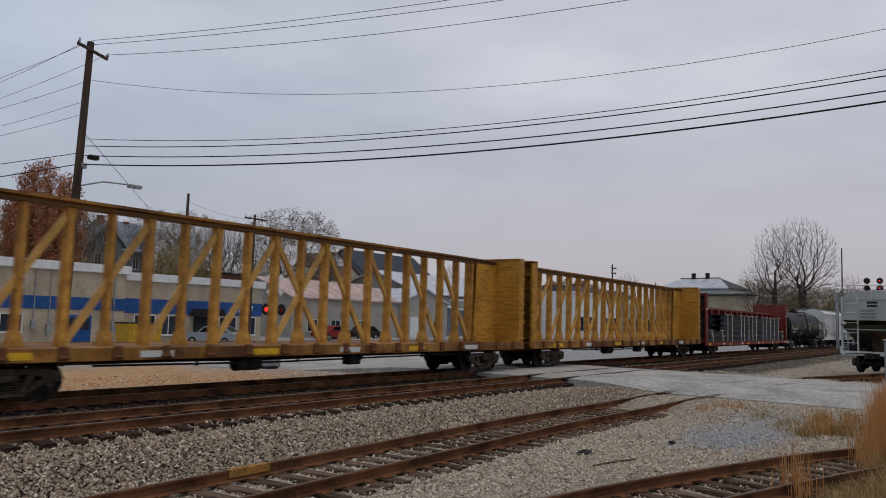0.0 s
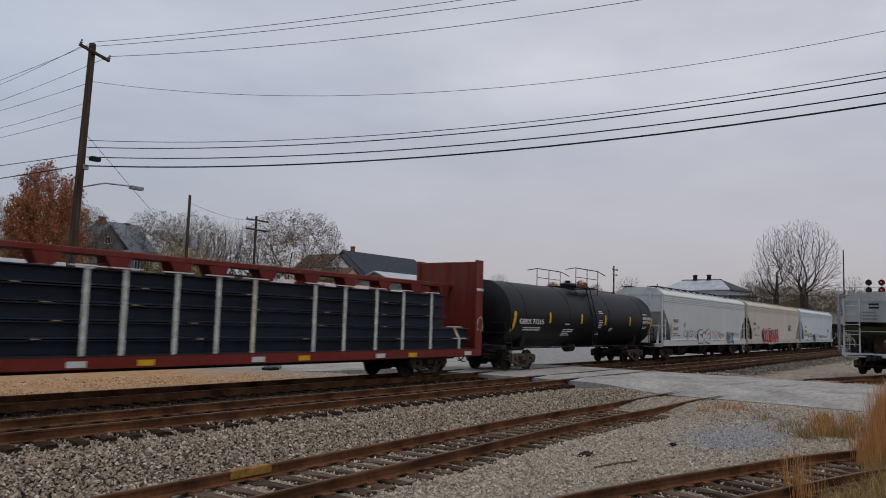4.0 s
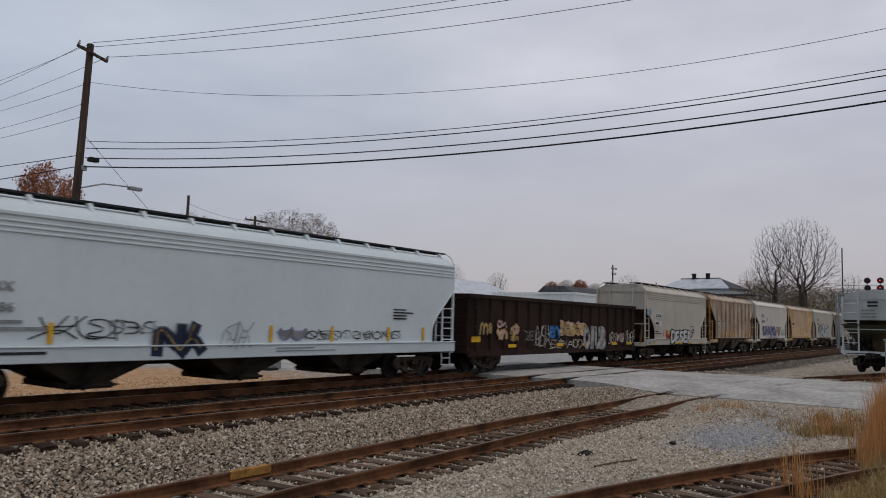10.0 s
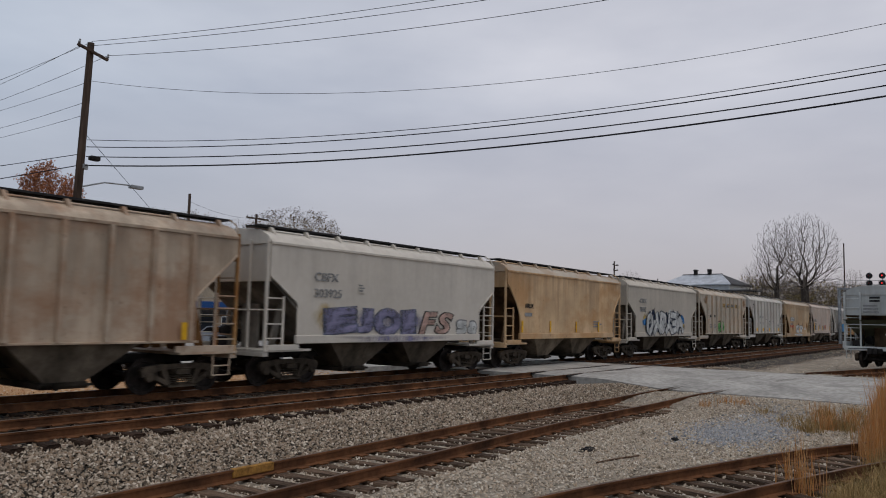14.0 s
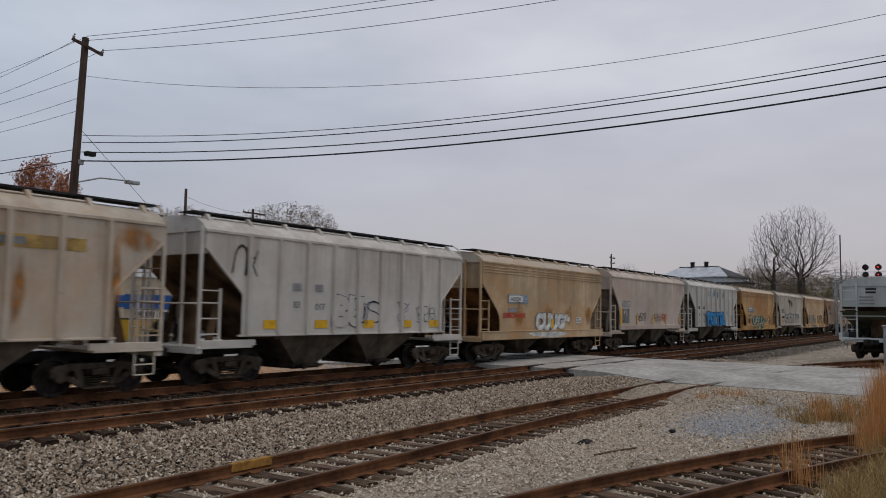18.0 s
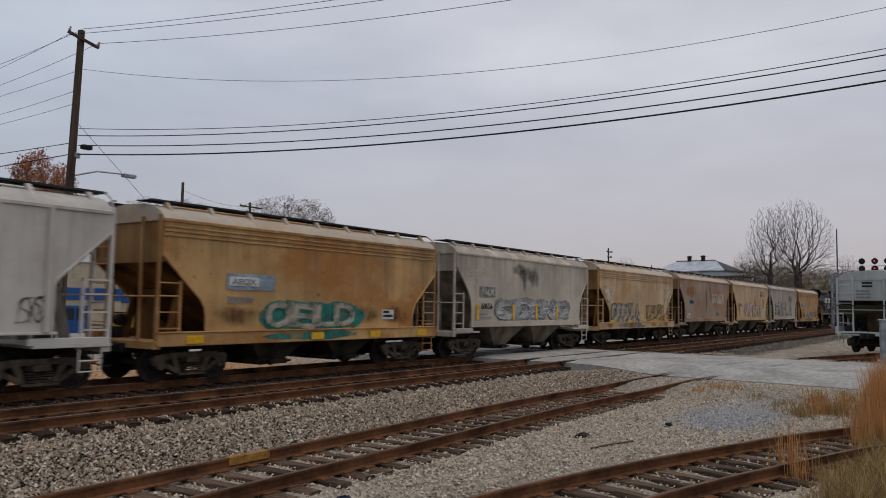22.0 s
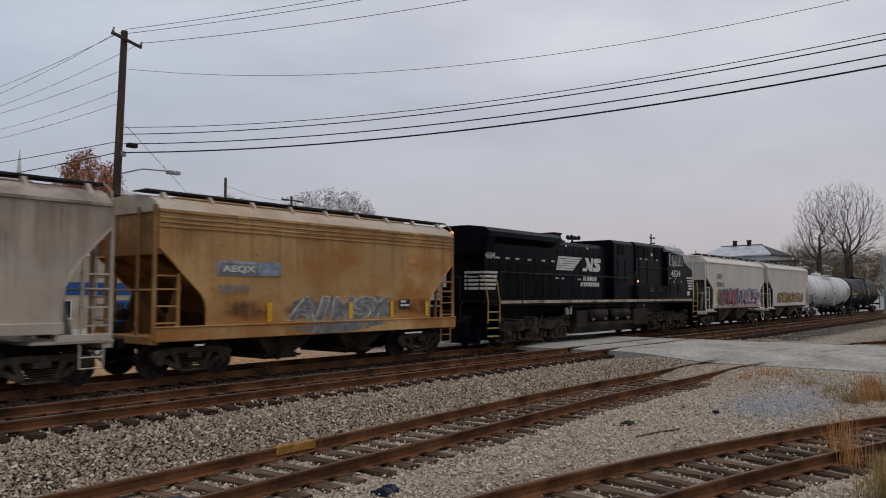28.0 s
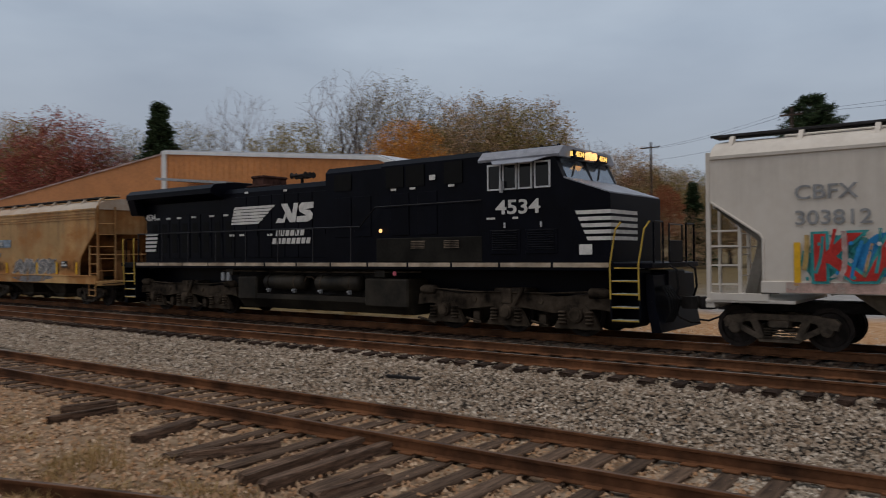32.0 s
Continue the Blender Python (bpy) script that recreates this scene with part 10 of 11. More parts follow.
def leaf_mesh(points, size, per, seed, jitter):
    """Many small leaves round the given points as one mesh."""
    r = np.random.default_rng(seed)
    p = np.repeat(np.array(points), per, axis=0)
    p = p + r.normal(0, jitter, p.shape)
    n = len(p)
    a = r.normal(0, 1, (n, 3))
    a /= np.linalg.norm(a, axis=1, keepdims=True)
    b = np.cross(a, r.normal(0, 1, (n, 3)))
    b /= np.linalg.norm(b, axis=1, keepdims=True)
    s = size * r.uniform(0.6, 1.4, (n, 1))
    v = np.stack([p - a * s, p + b * s * 0.8, p + a * s], 1).reshape(-1, 3)
    f = np.arange(n * 3).reshape(-1, 3)
    me = bpy.data.meshes.new("leaves")
    me.from_pydata(v.tolist(), [], f.tolist())
    return me


TREES = {}


def tree_kind(key, seed, n, wide, low, bole, leaf=None, size=0.02, per=6, jitter=0.03, shed=0.0, balance=0.35, twig=None):
    """One kind of tree; shed: the height below which its leaves have gone."""
    trunk, twigs, pts = branch_tree(seed, n, wide, low, bole, balance)
    tm, wm = trunk.mesh("trunk"), twigs.mesh("crown")
    tm.materials.append(BARK)
    wm.materials.append(twig or TWIG)
    lm = None
    if leaf:
        lm = leaf_mesh([q for q in pts if q[2] > shed], size, per, seed, jitter)
        lm.materials.append(leaf)
    TREES[key] = (tm, wm, lm)


L_RUST = island_mat("rust_brown_oak_leaves", [(0.19, 0.068, 0.036), (0.34, 0.125, 0.055), (0.25, 0.092, 0.045), (0.43, 0.19, 0.09)])
L_GREY = island_mat("grey_brown_withered_leaves", [(0.10, 0.075, 0.05), (0.19, 0.145, 0.10), (0.25, 0.18, 0.115), (0.14, 0.11, 0.075)])
L_RED = island_mat("dull_red_maple_leaves", [(0.187, 0.051, 0.043), (0.34, 0.093, 0.068), (0.255, 0.085, 0.06), (0.442, 0.17, 0.102)])
L_ORANGE = island_mat("orange_autumn_leaves", [(0.374, 0.153, 0.025), (0.561, 0.238, 0.043), (0.442, 0.187, 0.051), (0.646, 0.34, 0.085)])
L_OLIVE = island_mat("olive_autumn_leaves", [(0.119, 0.102, 0.034), (0.238, 0.187, 0.068), (0.34, 0.238, 0.085), (0.187, 0.153, 0.068)])
L_TAN = island_mat("tan_withered_leaves", [(0.272, 0.17, 0.093), (0.408, 0.272, 0.153), (0.323, 0.204, 0.119), (0.493, 0.34, 0.204)])
L_PINE = island_mat("dark_pine_needles", [(0.012, 0.025, 0.010), (0.025, 0.045, 0.018), (0.035, 0.055, 0.022), (0.05, 0.07, 0.03)])
tree_kind("bare", 3, 2600, 0.28, 0.18, 0.45, balance=0.36)
tree_kind("bare_wide", 12, 4600, 0.29, 0.24, 0.62, balance=0.36)
tree_kind("bare_tall", 14, 2600, 0.20, 0.16, 0.60, balance=0.36)
tree_kind("pale", 53, 1500, 0.30, 0.16, 0.34, balance=0.4, twig=PALETWIG)
tree_kind("pale_tall", 54, 1500, 0.20, 0.16, 0.50, balance=0.4, twig=PALETWIG)
tree_kind("rust", 21, 800, 0.30, 0.20, 0.28, L_RUST, 0.0088, 40, 0.017, 0.40)
tree_kind("red", 23, 800, 0.34, 0.12, 0.22, L_RED, 0.0072, 34, 0.020)
tree_kind("orange", 27, 800, 0.32, 0.12, 0.22, L_ORANGE, 0.0072, 34, 0.020)
tree_kind("olive", 31, 900, 0.32, 0.10, 0.22, L_OLIVE, 0.0066, 26, 0.020)
tree_kind("sparse", 35, 1500, 0.32, 0.16, 0.26, L_OLIVE, 0.0048, 8, 0.012)
tree_kind("brown", 36, 1700, 0.32, 0.14, 0.24, L_GREY, 0.0058, 11, 0.013)
tree_kind("tan", 38, 900, 0.33, 0.10, 0.20, L_TAN, 0.0064, 17, 0.018)
tree_kind("scrub", 41, 250, 0.55, 0.02, 0.10, L_TAN, 0.011, 13, 0.03)
tree_kind("scrub_dark", 47, 250, 0.52, 0.02, 0.10, L_OLIVE, 0.012, 14, 0.03)
tree_kind("thicket", 43, 350, 0.50, 0.02, 0.10)


def conifer_kind(key, seed, pads, layered):
    rnd = random.Random(seed)
    trunk = Shape().rod((0, 0, -0.03), (0, 0, 0.97), 0.016, 8, 0.004)
    limbs, pts = Shape(), []
    for k in range(pads):
        u = rnd.random() ** 0.8
        z = (0.50 + round(u * 9) / 9 * 0.49 + rnd.uniform(-0.012, 0.012)) if layered else (0.06 + 0.92 * u)
        reach = (0.20 * math.sqrt(max(0.02, 1 - ((z - 0.74) / 0.27) ** 2)) * rnd.uniform(0.6, 1.08)) if layered else (0.23 * (1.0 - z) ** 1.1 + 0.004) * rnd.uniform(0.6, 1.1)
        a = rnd.uniform(0, 6.283)
        e = (math.cos(a) * reach, math.sin(a) * reach, z + (0.03 if layered else -0.03))
        limbs.rod((0, 0, z), e, 0.004, 4, 0.0015)
        for j in range(7):
            f = 0.35 + 0.65 * j / 6
            pts.append(Vector((e[0] * f, e[1] * f, z + (e[2] - z) * f)))
    lm = leaf_mesh(pts, 0.009, 26, seed, 0.011)
    lm.materials.append(L_PINE)
    tm, wm = trunk.mesh("trunk"), limbs.mesh("limbs")
    tm.materials.append(BARK)
    wm.materials.append(BARK)
    TREES[key] = (tm, wm, lm)


conifer_kind("pine", 5, 190, True)
conifer_kind("fir", 6, 130, False)
TREE_NAMES = {"bare": ("bare_tree", "bare grey-brown deciduous tree"), "bare_wide": ("bare_tree", "broad bare deciduous tree"), "bare_tall": ("bare_tree", "tall slender bare tree"),
              "pale": ("bare_tree", "bare tree with pale grey twigs"), "pale_tall": ("bare_tree", "tall bare tree with pale grey twigs"),
              "rust": ("oak_tree", "tree with rust-brown autumn leaves"), "red": ("maple_tree", "maple with dull red autumn leaves"), "orange": ("maple_tree", "tree with orange autumn leaves"),
              "olive": ("autumn_tree", "tree with olive and brown autumn leaves"), "sparse": ("autumn_tree", "tree with a few last olive leaves"), "tan": ("autumn_tree", "tree with withered tan leaves"), "brown": ("autumn_tree", "twiggy tree with grey-brown withered leaves"),
              "scrub": ("scrub_tree", "low scrubby tree with withered leaves"), "scrub_dark": ("scrub_tree", "low scrubby tree with olive leaves"), "thicket": ("scrub_tree", "low bare scrubby tree"),
              "pine": ("pine_tree", "tall dark green pine with layered boughs"), "fir": ("fir_tree", "narrow dark green fir")}


def tree(key, x, y, top, width=1.0, turn=0.0):
    base = float(ground_z(x, y)) - 0.1
    h = top - base
    name, label = TREE_NAMES[key]
    t = thing(name, pose(x, y, base, 0, 0, turn) @ Matrix.Diagonal((h * width, h * width, h, 1)), label, "tree", "trees round the railway")
    tm, wm, lm = TREES[key]
    part("trunk", tm, tm.materials[0], t)
    part("crown", wm, wm.materials[0], t)
    if lm:
        part("leaves", lm, lm.materials[0], t)
    return t


def tree_at(key, xy, y, zy, width=1.0, turn=0.0):
    return tree(key, xy * y, y, EYE + zy * y, width, turn)


for row in (("rust", 0.496, 78, 0.190, 0.78, 0), ("brown", 0.925, 92, 0.190, 1.4, 40), ("bare_tall", 1.03, 98, 0.180, 0.55, 10), ("brown", 0.725, 90, 0.158, 0.9, 70), ("brown", 0.665, 102, 0.150, 1.1, 200), ("brown", 0.545, 100, 0.150, 1.1, 120), ("bare_wide", 0.77, 98, 0.146, 1.0, 250),
            ("bare", 0.79, 96, 0.156, 1.0, 20), ("bare", 0.835, 100, 0.15, 1.0, 130), ("bare_wide", 0.47, 92, 0.145, 1.2, 15), ("tan", 0.43, 88, 0.135, 1.3, 95),
            ("bare", 0.37, 95, 0.135, 1.2, 40), ("olive", 0.40, 84, 0.105, 1.3, 10), ("bare_wide", 0.55, 115, 0.13, 1.1, 80), ("olive", 0.70, 82, 0.105, 1.3, 3),
            ("tan", 0.50, 84, 0.12, 1.3, 140), ("olive", 0.90, 104, 0.085, 1.2, 77), ("olive", 0.30, 105, 0.13, 1.3, 12), ("tan", 0.24, 100, 0.12, 1.3, 48),
            ("rust", 0.17, 104, 0.115, 1.3, 63), ("olive", 0.10, 108, 0.11, 1.4, 100), ("tan", 0.02, 110, 0.105, 1.4, 22), ("bare", 1.42, 120, 0.13, 1.2, 21), ("bare", 1.62, 125, 0.125, 1.2, 65),
            ("bare", 2.44, 64, 0.175, 1.0, 30), ("bare_wide", 5.36, 28, 0.735, 1.0, 0), ("bare_tall", 4.600, 30, 0.60, 1.1, 55), ("bare", 4.125, 34, 0.328, 0.8, 90), ("bare", 7.3, 23, 0.50, 0.9, 17),
            ("pine", -0.204, 74, 0.178, 0.9, 0), ("fir", -1.574, 62, 0.362, 1.6, 0), ("red", -2.06, 60, 0.385, 1.2, 0), ("olive", -2.22, 62, 0.36, 1.0, 50), ("red", -1.86, 66, 0.30, 1.0, 70),
            ("sparse", -1.70, 70, 0.31, 1.0, 110), ("sparse", -1.47, 68, 0.30, 1.0, 15), ("pale", -1.275, 72, 0.342, 1.0, 40), ("pale", -1.36, 78, 0.30, 1.0, 80), ("pale_tall", -1.00, 70, 0.345, 1.35, 120), ("pale_tall", -0.93, 72, 0.33, 1.2, 20),
            ("pale", -0.89, 74, 0.300, 1.0, 160), ("olive", -1.09, 64, 0.262, 0.9, 200), ("olive", -1.18, 66, 0.24, 1.0, 230), ("orange", -0.84, 66, 0.226, 1.1, 260), ("tan", -0.70, 76, 0.250, 1.1, 290),
            ("olive", -0.62, 80, 0.230, 1.1, 320), ("tan", -0.57, 84, 0.20, 1.0, 5), ("olive", -0.80, 80, 0.22, 1.1, 25), ("bare", -0.50, 88, 0.165, 1.0, 45), ("tan", -0.42, 104, 0.125, 1.3, 65),
            ("olive", -0.36, 110, 0.112, 1.3, 85), ("tan", -0.30, 106, 0.10, 1.3, 105), ("olive", -0.12, 112, 0.095, 1.3, 125), ("tan", -0.05, 115, 0.10, 1.3, 145), ("bare", -1.95, 74, 0.28, 1.1, 165),
            ("fir", -2.52, 52, 0.26, 1.2, 30), ("olive", -2.7, 58, 0.33, 1.1, 185), ("orange", -2.45, 66, 0.30, 1.0, 205), ("bare", -0.76, 90, 0.27, 1.0, 245), ("rust", 1.906, 130, 0.116, 1.3, 975), ("brown", 1.992, 130, 0.127, 1.3, 1000), ("rust", 2.085, 130, 0.131, 1.3, 1025), ("brown", 2.184, 130, 0.127, 1.3, 1050),
            ("tan", -0.443, 92, 0.146, 1.1, 175), ("rust", -0.423, 100, 0.114, 1.2, 350), ("olive", -0.395, 96, 0.118, 1.1, 235), ("tan", -0.372, 104, 0.110, 1.1, 85), ("fir", -0.348, 90, 0.095, 1.6, 302), ("rust", -0.391, 86, 0.089, 1.0, 270), ("olive", -0.432, 84, 0.091, 1.1, 280), ("bare", -0.360, 112, 0.117, 1.0, 190), ("olive", -0.327, 98, 0.092, 1.1, 145), ("tan", -0.302, 100, 0.084, 1.1, 30), ("scrub", -0.384, 80, 0.058, 1.0, 340), ("scrub", -0.346, 80, 0.053, 1.0, 330), ("tan", -0.460, 98, 0.141, 1.0, 35), ("sparse", -0.654, 82, 0.246, 1.2, 40), ("tan", -0.602, 86, 0.235, 1.1, 30), ("olive", -0.697, 84, 0.234, 1.1, 120), ("olive", -0.789, 88, 0.221, 1.2, 280), ("sparse", -0.875, 84, 0.300, 1.1, 150), ("olive", -2.186, 72, 0.386, 1.1, 60), ("tan", -2.324, 70, 0.410, 1.1, 140)):
    tree_at(*row)
for k, (x, y, top) in enumerate(((251.1, 67.3, 15.5), (251.8, 64.7, 16.4), (252.5, 62.1, 17.2), (253.1, 59.4, 17.6), (253.7, 56.7, 17.2), (254.4, 53.8, 16.5), (254.9, 51.0, 16.0), (255.5, 48.2, 16.8), (256.0, 45.4, 16.1), (256.5, 42.7, 15.6), (256.9, 40.0, 15.1), (257.3, 37.3, 14.6), (257.7, 34.7, 15.1), (258.0, 31.8, 14.1), (258.4, 28.9, 14.7), (258.7, 26.0, 14.5), (252.7, 61.0, 14.3), (254.2, 54.7, 14.1), (255.2, 50.0, 13.6), (256.2, 44.6, 13.3), (257.0, 39.3, 13.0))):   # the wooded rise beyond the far end of the tracks
    tree(("brown", "thicket", "scrub_dark")[k % 3], x, y, top, 1.3 + 0.3 * (k % 2), k * 77.0)

# ---- parked car and signal bridge ----
P_PARK = car_paint("grey_white_parked_paint", (0.50, 0.51, 0.50), 0.15, (0.32, 0.28, 0.22))
P_DRAB = car_paint("olive_drab_stained_paint", (0.085, 0.085, 0.05), 0.3, (0.06, 0.05, 0.03))
keep = len(TRAIN), len(WHEELSETS)
parked = hopper(0, P_PARK, "grey-white covered hopper with an olive band parked on the siding", 2, top=3.62, boards=False)
del TRAIN[keep[0]:], WHEELSETS[keep[1]:]
parked.name = "parked_hopper"
parked["group"] = "parked rail cars"
px, py = 43.0, 4.9
turn = math.degrees(math.atan2(-2.05, 7.4))
parked.matrix_basis = pose(px, py, 0.0, 0, 0, turn) @ Matrix.Translation((5.8, 0, 0))
part("end_band", Shape().prism([(-5.80, 2.36), (-5.72, 2.36), (-3.55, 1.30), (-3.63, 1.30)], -1.50, 1.50), P_DRAB, parked, "olive stained slope sheet")
s = bars(Shape(), 0, 0, 0.5, 2, 0, 0.10, 0.16, 2)
part("small_print", s, DARKMARK, parked, at=pose(-5.83, 0.2, 3.5, 0, 0, -90))
part("small_print", bars(Shape(), 0, 0, 0.8, 3, 0, 0.09, 0.16, 5), GREYMARK, parked, at=pose(-5.83, 0.5, 3.1, 0, 0, -90))

cab = thing("signal_cabinet", pose(36.9, 3.4, float(ground_z(36.9, 3.4)), 0, 0, 8), "silver metal signal cabinet beside the road", "cabinet")
part("case", Shape().box(-0.4, 0.4, -0.35, 0.35, 0.12, 1.75, 0.02), GALV, cab)
part("roof", Shape().box(-0.45, 0.45, -0.40, 0.40, 1.75, 1.82, 0.02), GALV, cab)
part("door", Shape().box(-0.42, -0.40, -0.30, 0.30, 0.2, 1.68, 0.004), GALV, cab)
part("footing", Shape().box(-0.5, 0.5, -0.45, 0.45, -0.2, 0.12, 0.02), ROADTOP, cab)

bridge = thing("signal_bridge", pose(106, 0, 0), "galvanised signal bridge with hooded red signals over the tracks", "signal bridge")
for y in (15.82, -4.0):
    s = Shape()
    for dx in (-0.6, 0.6):
        s.box(dx - 0.09, dx + 0.09, y - 0.09, y + 0.09, -0.9, 6.6)
    for k in range(6):
        s.rod((-0.6, y, k * 1.1), (0.6, y, k * 1.1 + 1.1), 0.04, 5)
    part("tower", s, GALV, bridge)
s = Shape()
for dx in (-0.6, 0.6):
    for z in (5.6, 6.6):
        s.box(dx - 0.07, dx + 0.07, -4.2, 16.0, z - 0.07, z + 0.07)
    for k in range(20):
        s.rod((dx, -4 + k, 5.6 + (k % 2)), (dx, -3 + k, 6.6 - (k % 2)), 0.04, 5)
part("truss", s, GALV, bridge)
s = Shape()
for k in range(28):
    s.rod((-0.65, -4.1 + k * 0.74, 6.65), (-0.65, -4.1 + k * 0.74, 7.6), 0.025, 5)
for z in (7.1, 7.6):
    s.rod((-0.65, -4.2, z), (-0.65, 16.0, z), 0.03, 5)
part("railing", s, GALV, bridge)
part("deck", Shape().box(-0.7, 0.7, -4.2, 16.0, 6.66, 6.70), GALV, bridge)
for y, lit in ((12.4, False), (11.02, True), (9.7, False)):
    for z in (8.15, 7.25):
        h = part("signal_head", Shape().lathe([(-1.0, 0.34), (-0.98, 0.36), (-0.80, 0.36), (-0.7, 0.2)], "x", 18, (0, y, z)), SP_BLACK, bridge)
        part("hood", Shape().lathe([(-1.35, 0.17), (-1.0, 0.17)], "x", 12, (0, y, z + 0.05)), SP_BLACK, h)
        part("lens", Shape().lathe([(-1.37, 0.03), (-1.36, 0.075), (-1.30, 0.08)], "x", 12, (0, y, z)), LAMP_RED if (lit or z < 8) and not (z < 8 and not lit) else mat("unlit_signal_lens", (0.1, 0.01, 0.01), rough=0.3), h)
    part("signal_mast", Shape().rod((-0.7, y, 6.7), (-0.7, y, 8.6), 0.05, 8), GALV, bridge)

# ---- dry grass, loose ties and litter ----
def blades(name, n, area, height, material, label, seed, lean=0.25, width=0.006, keep=None):
    """Grass blades as one object; area: x0, x1, y0, y1."""
    r = np.random.default_rng(seed)
    cxs, cys = r.uniform(area[0], area[1], max(3, n // 60)), r.uniform(area[2], area[3], max(3, n // 60))
    k = r.integers(0, len(cxs), n)
    x, y = cxs[k] + r.normal(0, 0.13, n), cys[k] + r.normal(0, 0.13, n)
    z = ground_z(x, y) - 0.02
    h = height * r.uniform(0.45, 1.15, n)
    a = r.uniform(0, 6.283, n)
    l = h * np.abs(r.normal(0, lean, n))
    dx, dy = np.cos(a) * l, np.sin(a) * l
    b = r.uniform(0, 6.283, n)
    wx, wy = np.cos(b) * width, np.sin(b) * width
    p = np.stack([np.stack([x - wx, y - wy, z], 1), np.stack([x + wx, y + wy, z], 1), np.stack([x + dx * 0.35 + wx * 0.8, y + dy * 0.35 + wy * 0.8, z + h * 0.55], 1),
                  np.stack([x + dx * 0.35 - wx * 0.8, y + dy * 0.35 - wy * 0.8, z + h * 0.55], 1), np.stack([x + dx, y + dy, z + h], 1)], 1).reshape(-1, 3)
    o = 5 * np.arange(n)
    f = [(i, i + 1, i + 2, i + 3) for i in o.tolist()] + [(i + 3, i + 2, i + 4) for i in o.tolist()]
    me = bpy.data.meshes.new(name)
    me.from_pydata(p.tolist(), [], f)
    me.materials.append(material)
    return tagged(new(name, me), label, "grass", kind="stuff")


G_ORANGE = island_mat("orange_broom_grass", [(0.42, 0.17, 0.05), (0.60, 0.28, 0.09), (0.50, 0.24, 0.10), (0.66, 0.40, 0.18)])
G_STRAW = island_mat("straw_coloured_grass", [(0.30, 0.18, 0.07), (0.44, 0.30, 0.14), (0.36, 0.24, 0.10), (0.22, 0.16, 0.06)])
G_GREEN = island_mat("olive_turf", [(0.07, 0.075, 0.02), (0.15, 0.13, 0.045), (0.22, 0.17, 0.07), (0.11, 0.11, 0.03)])
blades("tall_dry_grass", 4400, (19.6, 23.8, 1.2, 2.45), 1.42, G_ORANGE, "tall orange broom grass in dense tufts", 1, 0.13)
blades("tall_dry_grass", 900, (17.2, 19.6, 1.3, 2.3), 0.95, G_ORANGE, "tall orange broom grass in thin tufts", 33, 0.16)
blades("tall_dry_grass", 95, (13.4, 14.1, 2.55, 2.85), 0.95, G_ORANGE, "tall orange broom grass beside the spur", 2, 0.16)
blades("dry_grass", 1500, (20.2, 24.0, 2.0, 4.0), 0.40, G_STRAW, "low straw grass round the tall tufts", 32, 0.6)
blades("dry_grass", 380, (21.4, 23.8, 3.0, 4.4), 0.5, G_ORANGE, "short orange-tan grass tufts", 3, 0.4)
blades("dry_grass", 260, (21.2, 23.4, 4.4, 6.0), 0.25, G_STRAW, "thin straw-coloured weeds", 31, 0.6)
blades("dry_grass", 160, (22.6, 24.2, 6.2, 7.8), 0.3, G_ORANGE, "sparse dry weeds by the road edge", 4, 0.3)
blades("turf", 16000, (9.0, 19.0, -0.6, 1.9), 0.22, G_GREEN, "mixed green and straw turf", 5, 0.9, 0.005)
blades("turf", 9000, (11.5, 19.0, 0.4, 2.0), 0.42, G_STRAW, "straw-coloured turf", 6, 0.6, 0.005)
blades("dry_grass", 2200, (-13.0, -6.0, 2.6, 5.6), 0.16, G_STRAW, "trampled straw grass between old ties", 7, 1.0)
blades("dry_grass", 110, (-9.6, -9.0, 4.6, 5.1), 0.42, G_STRAW, "straw grass tuft", 8, 0.3)
blades("dry_grass", 6000, (-60, -12, 22, 30), 0.4, G_STRAW, "rough grass beyond the tracks", 9, 0.6, 0.012)

OLDTIE = mat("rotten_dark_tie_wood", (0.135, 0.084, 0.056), rough=0.95, var=0.45, scale=3, bump=1.0, bscale=16, stretch=(8, 1, 8), rand=0.2)
for (xa, ya), (xb, yb), w in (((-10.0, 5.95), (-10.25, 7.05), 0.24), ((-7.2, 5.6), (-7.3, 7.75), 0.22), ((-6.75, 5.55), (-6.8, 7.8), 0.22), ((-8.6, 5.8), (-8.1, 6.9), 0.16), ((-12.3, 5.85), (-12.2, 6.9), 0.15), ((-12.9, 6.3), (-12.7, 7.2), 0.12), ((-6.0, 5.6), (-5.9, 6.6), 0.2)):
    l = math.hypot(xb - xa, yb - ya)
    rr = random.Random(int(xa * 10))
    s = Shape().box(-w * 0.42, w * 0.42, -l / 2, l / 2, -0.12, 0.06, 0.02)
    s.v = [(a + rr.uniform(-0.02, 0.02), b + rr.uniform(-0.05, 0.05), c + rr.uniform(-0.015, 0.015)) for a, b, c in s.v]
    o = part("old_tie", s, OLDTIE, None, at=pose((xa + xb) / 2, (ya + yb) / 2, float(ground_z((xa + xb) / 2, (ya + yb) / 2)) + 0.08, 0, 0, math.degrees(math.atan2(yb - ya, xb - xa)) - 90))
    tagged(o, "rotten dark railway tie lying in the gravel", "railway tie", "loose railway ties")


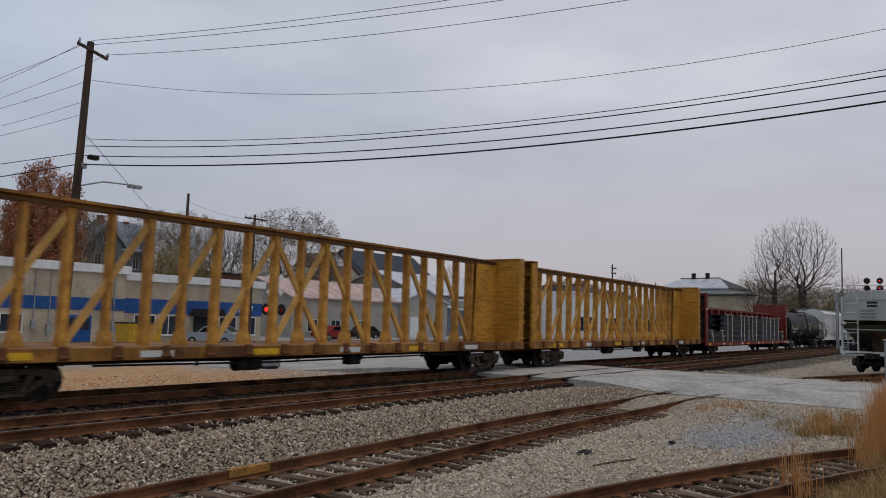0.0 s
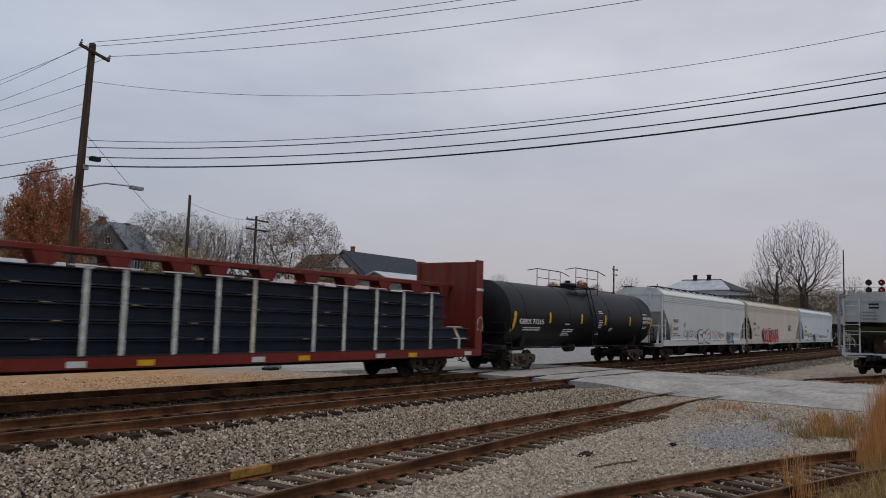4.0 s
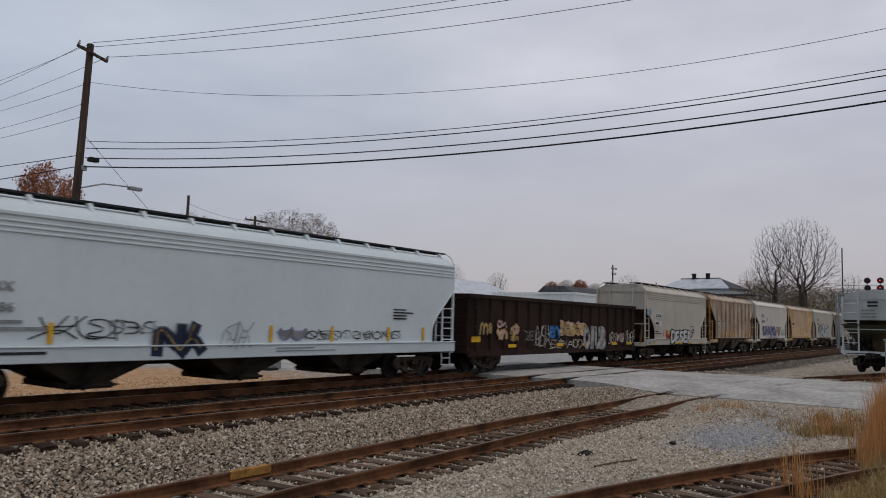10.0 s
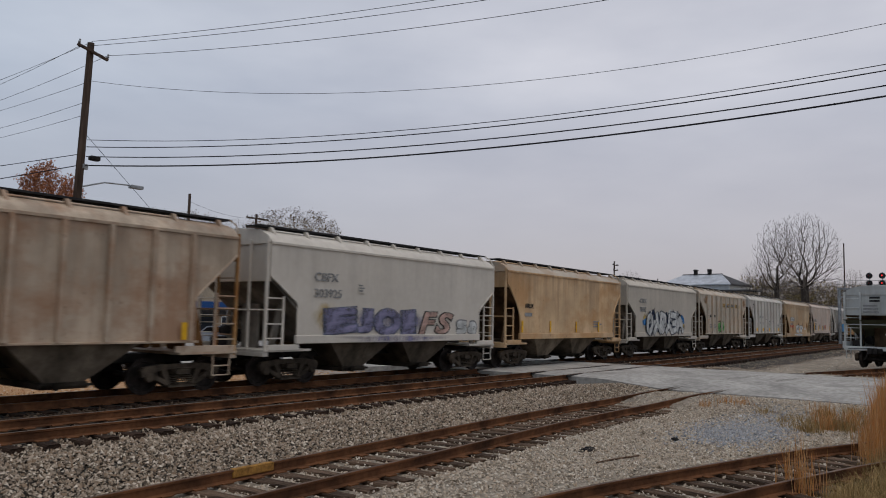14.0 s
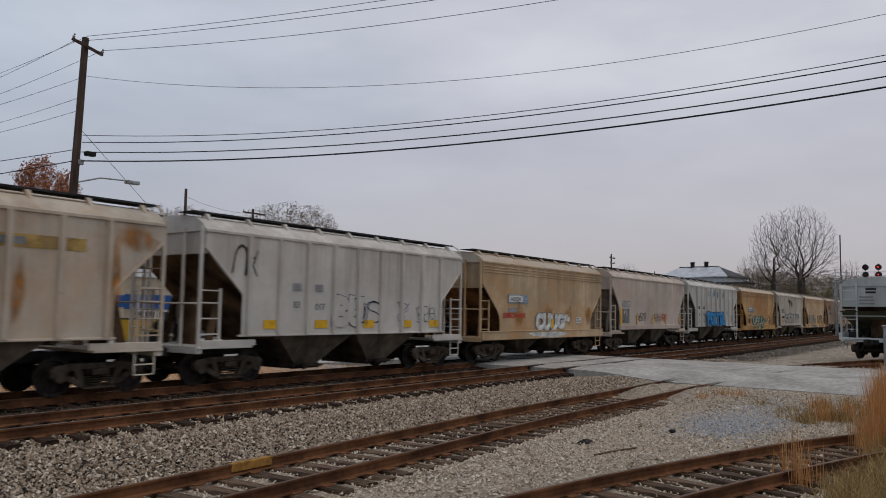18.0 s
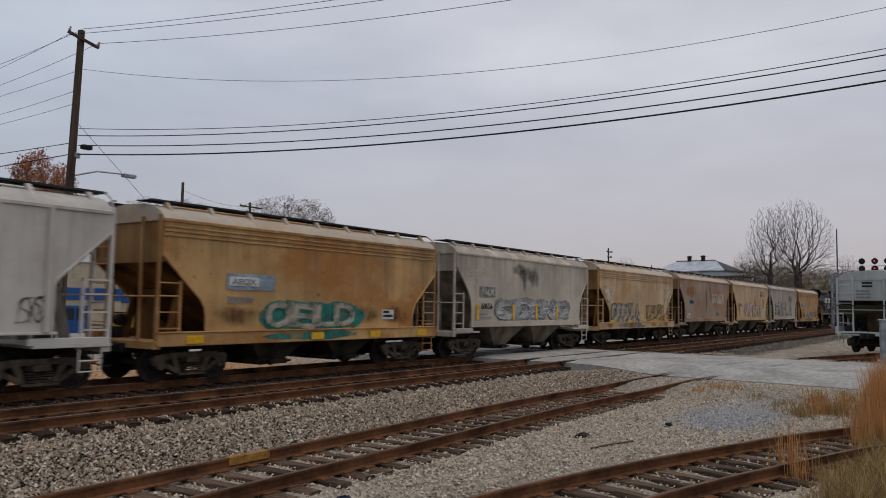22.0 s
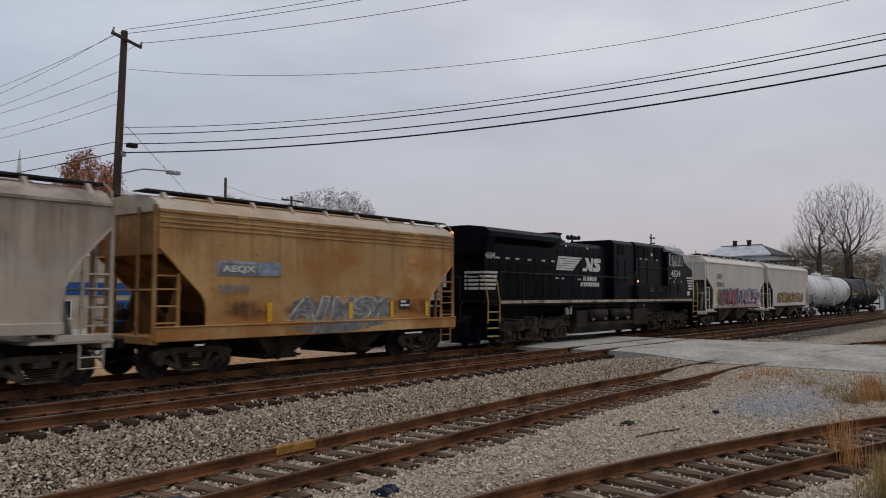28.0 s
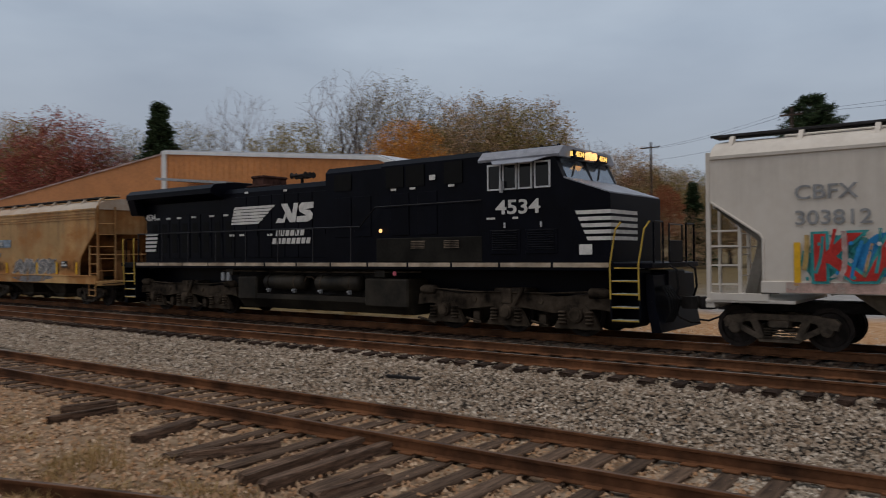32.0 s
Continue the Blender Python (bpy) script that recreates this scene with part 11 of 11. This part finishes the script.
def crumple(name, label, x, y, z, lx, ly, h, material, seed):
    """A crumpled sheet lying on the ground."""
    r = np.random.default_rng(seed)
    n, m = 22, 9
    u, w = np.meshgrid(np.linspace(-0.5, 0.5, n), np.linspace(-0.5, 0.5, m))
    wob = 0.10 * np.sin(u * 14 + w * 5) + r.normal(0, 0.05, u.shape)
    zz = h * (0.35 + 0.65 * np.abs(np.sin(u * 9 + 2 * w)) * np.cos(w * 2.6)) + r.normal(0, h * 0.12, u.shape)
    v = np.stack([u * lx * (1 + 0.1 * wob), w * ly * (1 + wob), np.maximum(zz, 0.0)], -1).reshape(-1, 3)
    i = np.arange(n * m).reshape(m, n)
    q = np.stack([i[:-1, :-1], i[:-1, 1:], i[1:, 1:], i[1:, :-1]], -1).reshape(-1, 4)
    me = bpy.data.meshes.new(name)
    low = v * [1, 1, 0] - [0, 0, 0.06]
    faces = q.tolist() + (q[:, ::-1] + n * m).tolist()
    rim = list(i[0]) + list(i[1:, -1]) + list(i[-1, ::-1][1:]) + list(i[::-1, 0][1:-1])
    faces += [(int(rim[(k + 1) % len(rim)]), int(rim[k]), int(rim[k] + n * m), int(rim[(k + 1) % len(rim)] + n * m)) for k in range(len(rim))]
    me.from_pydata(np.concatenate([v, low]).tolist(), [], faces)
    me.materials.append(material)
    ob = new(name, me)
    ob.matrix_basis = pose(x, y, z, 0, 0, 6)
    return tagged(ob, label, "litter")


TARP = mat("blue_black_plastic_sheet", (0.018, 0.028, 0.05), rough=0.35, var=0.3, scale=3)
crumple("plastic_sheet", "crumpled blue-black plastic sheet between the siding's rails", 4.9, 8.6, -0.60, 1.5, 0.5, 0.06, TARP, 3)
crumple("plastic_bag", "small crumpled black plastic bag on gravel", 7.6, 7.0, -0.60, 0.30, 0.25, 0.08, TARP, 4)
crumple("plastic_scrap", "dark scrap of rubber lying on gravel", 14.6, 6.85, -0.60, 0.42, 0.2, 0.05, STEEL_DARK, 5)
crumple("plastic_scrap", "dark scrap of rubber lying on gravel", 17.2, 5.95, -0.60, 0.2, 0.14, 0.05, STEEL_DARK, 6)
crumple("paper_scrap", "white scrap of paper on gravel", 22.6, 5.9, -0.60, 0.35, 0.25, 0.07, WHITETRIM, 7)
stick = part("stick", Shape().pipe([(13.3, 6.05, -0.57), (13.9, 5.9, -0.56), (14.5, 5.72, -0.56)], 0.02, 6), OLDTIE, None)
tagged(stick, "dead stick lying on gravel", "stick")
bar = part("steel_bar", Shape().box(-0.4, 0.4, -0.04, 0.04, 0, 0.06, 0.01), STEEL_DARK, None, at=pose(-9.6, 11.3, float(ground_z(-9.6, 11.3)) + 0.05, 0, 0, 8))
tagged(bar, "dark steel bar lying on ballast", "steel bar")
WORNYELLOW = mat("worn_orange_yellow_paint", (0.34, 0.17, 0.04), rough=0.85, var=0.3, scale=6, speck=0.3, streak=0.7, streak_col=(0.09, 0.04, 0.018), streak_scale=(6, 6, 6))
clip = part("rail_patch", Shape().box(-0.42, 0.42, -0.045, 0.05, -0.13, 0.006, 0.01), WORNYELLOW, None, at=pose(8.3, float(np.interp(8.3, SIDING_LINE[:, 0], SIDING_LINE[:, 1])) + 0.755, SIDING_TOP, 0, 0, 1.4))
tagged(clip, "yellow painted joint bar on the siding rail", "joint bar")


# ---- what moves ----
def motions():
    step = 0.5
    times = [k * step for k in range(65)]
    for car, x in TRAIN:
        walk(car, [(t, pose(x - rolled(t), TRAIN_Y, 0)) for t in times])
    turning = {}
    for w, r in WHEELSETS:
        if r not in turning:
            rows = [(k / FPS, pose(0, 0, 0, 0, -math.degrees(rolled(k / FPS) / r) % 360, 0)) for k in range(32 * FPS + 1)]
            walk(w, rows)
            turning[r] = w.animation_data
        else:
            w.rotation_mode = "QUATERNION"
            keys = w.animation_data_create()
            keys.action = turning[r].action
            keys.action_slot = turning[r].action_slot


motions()
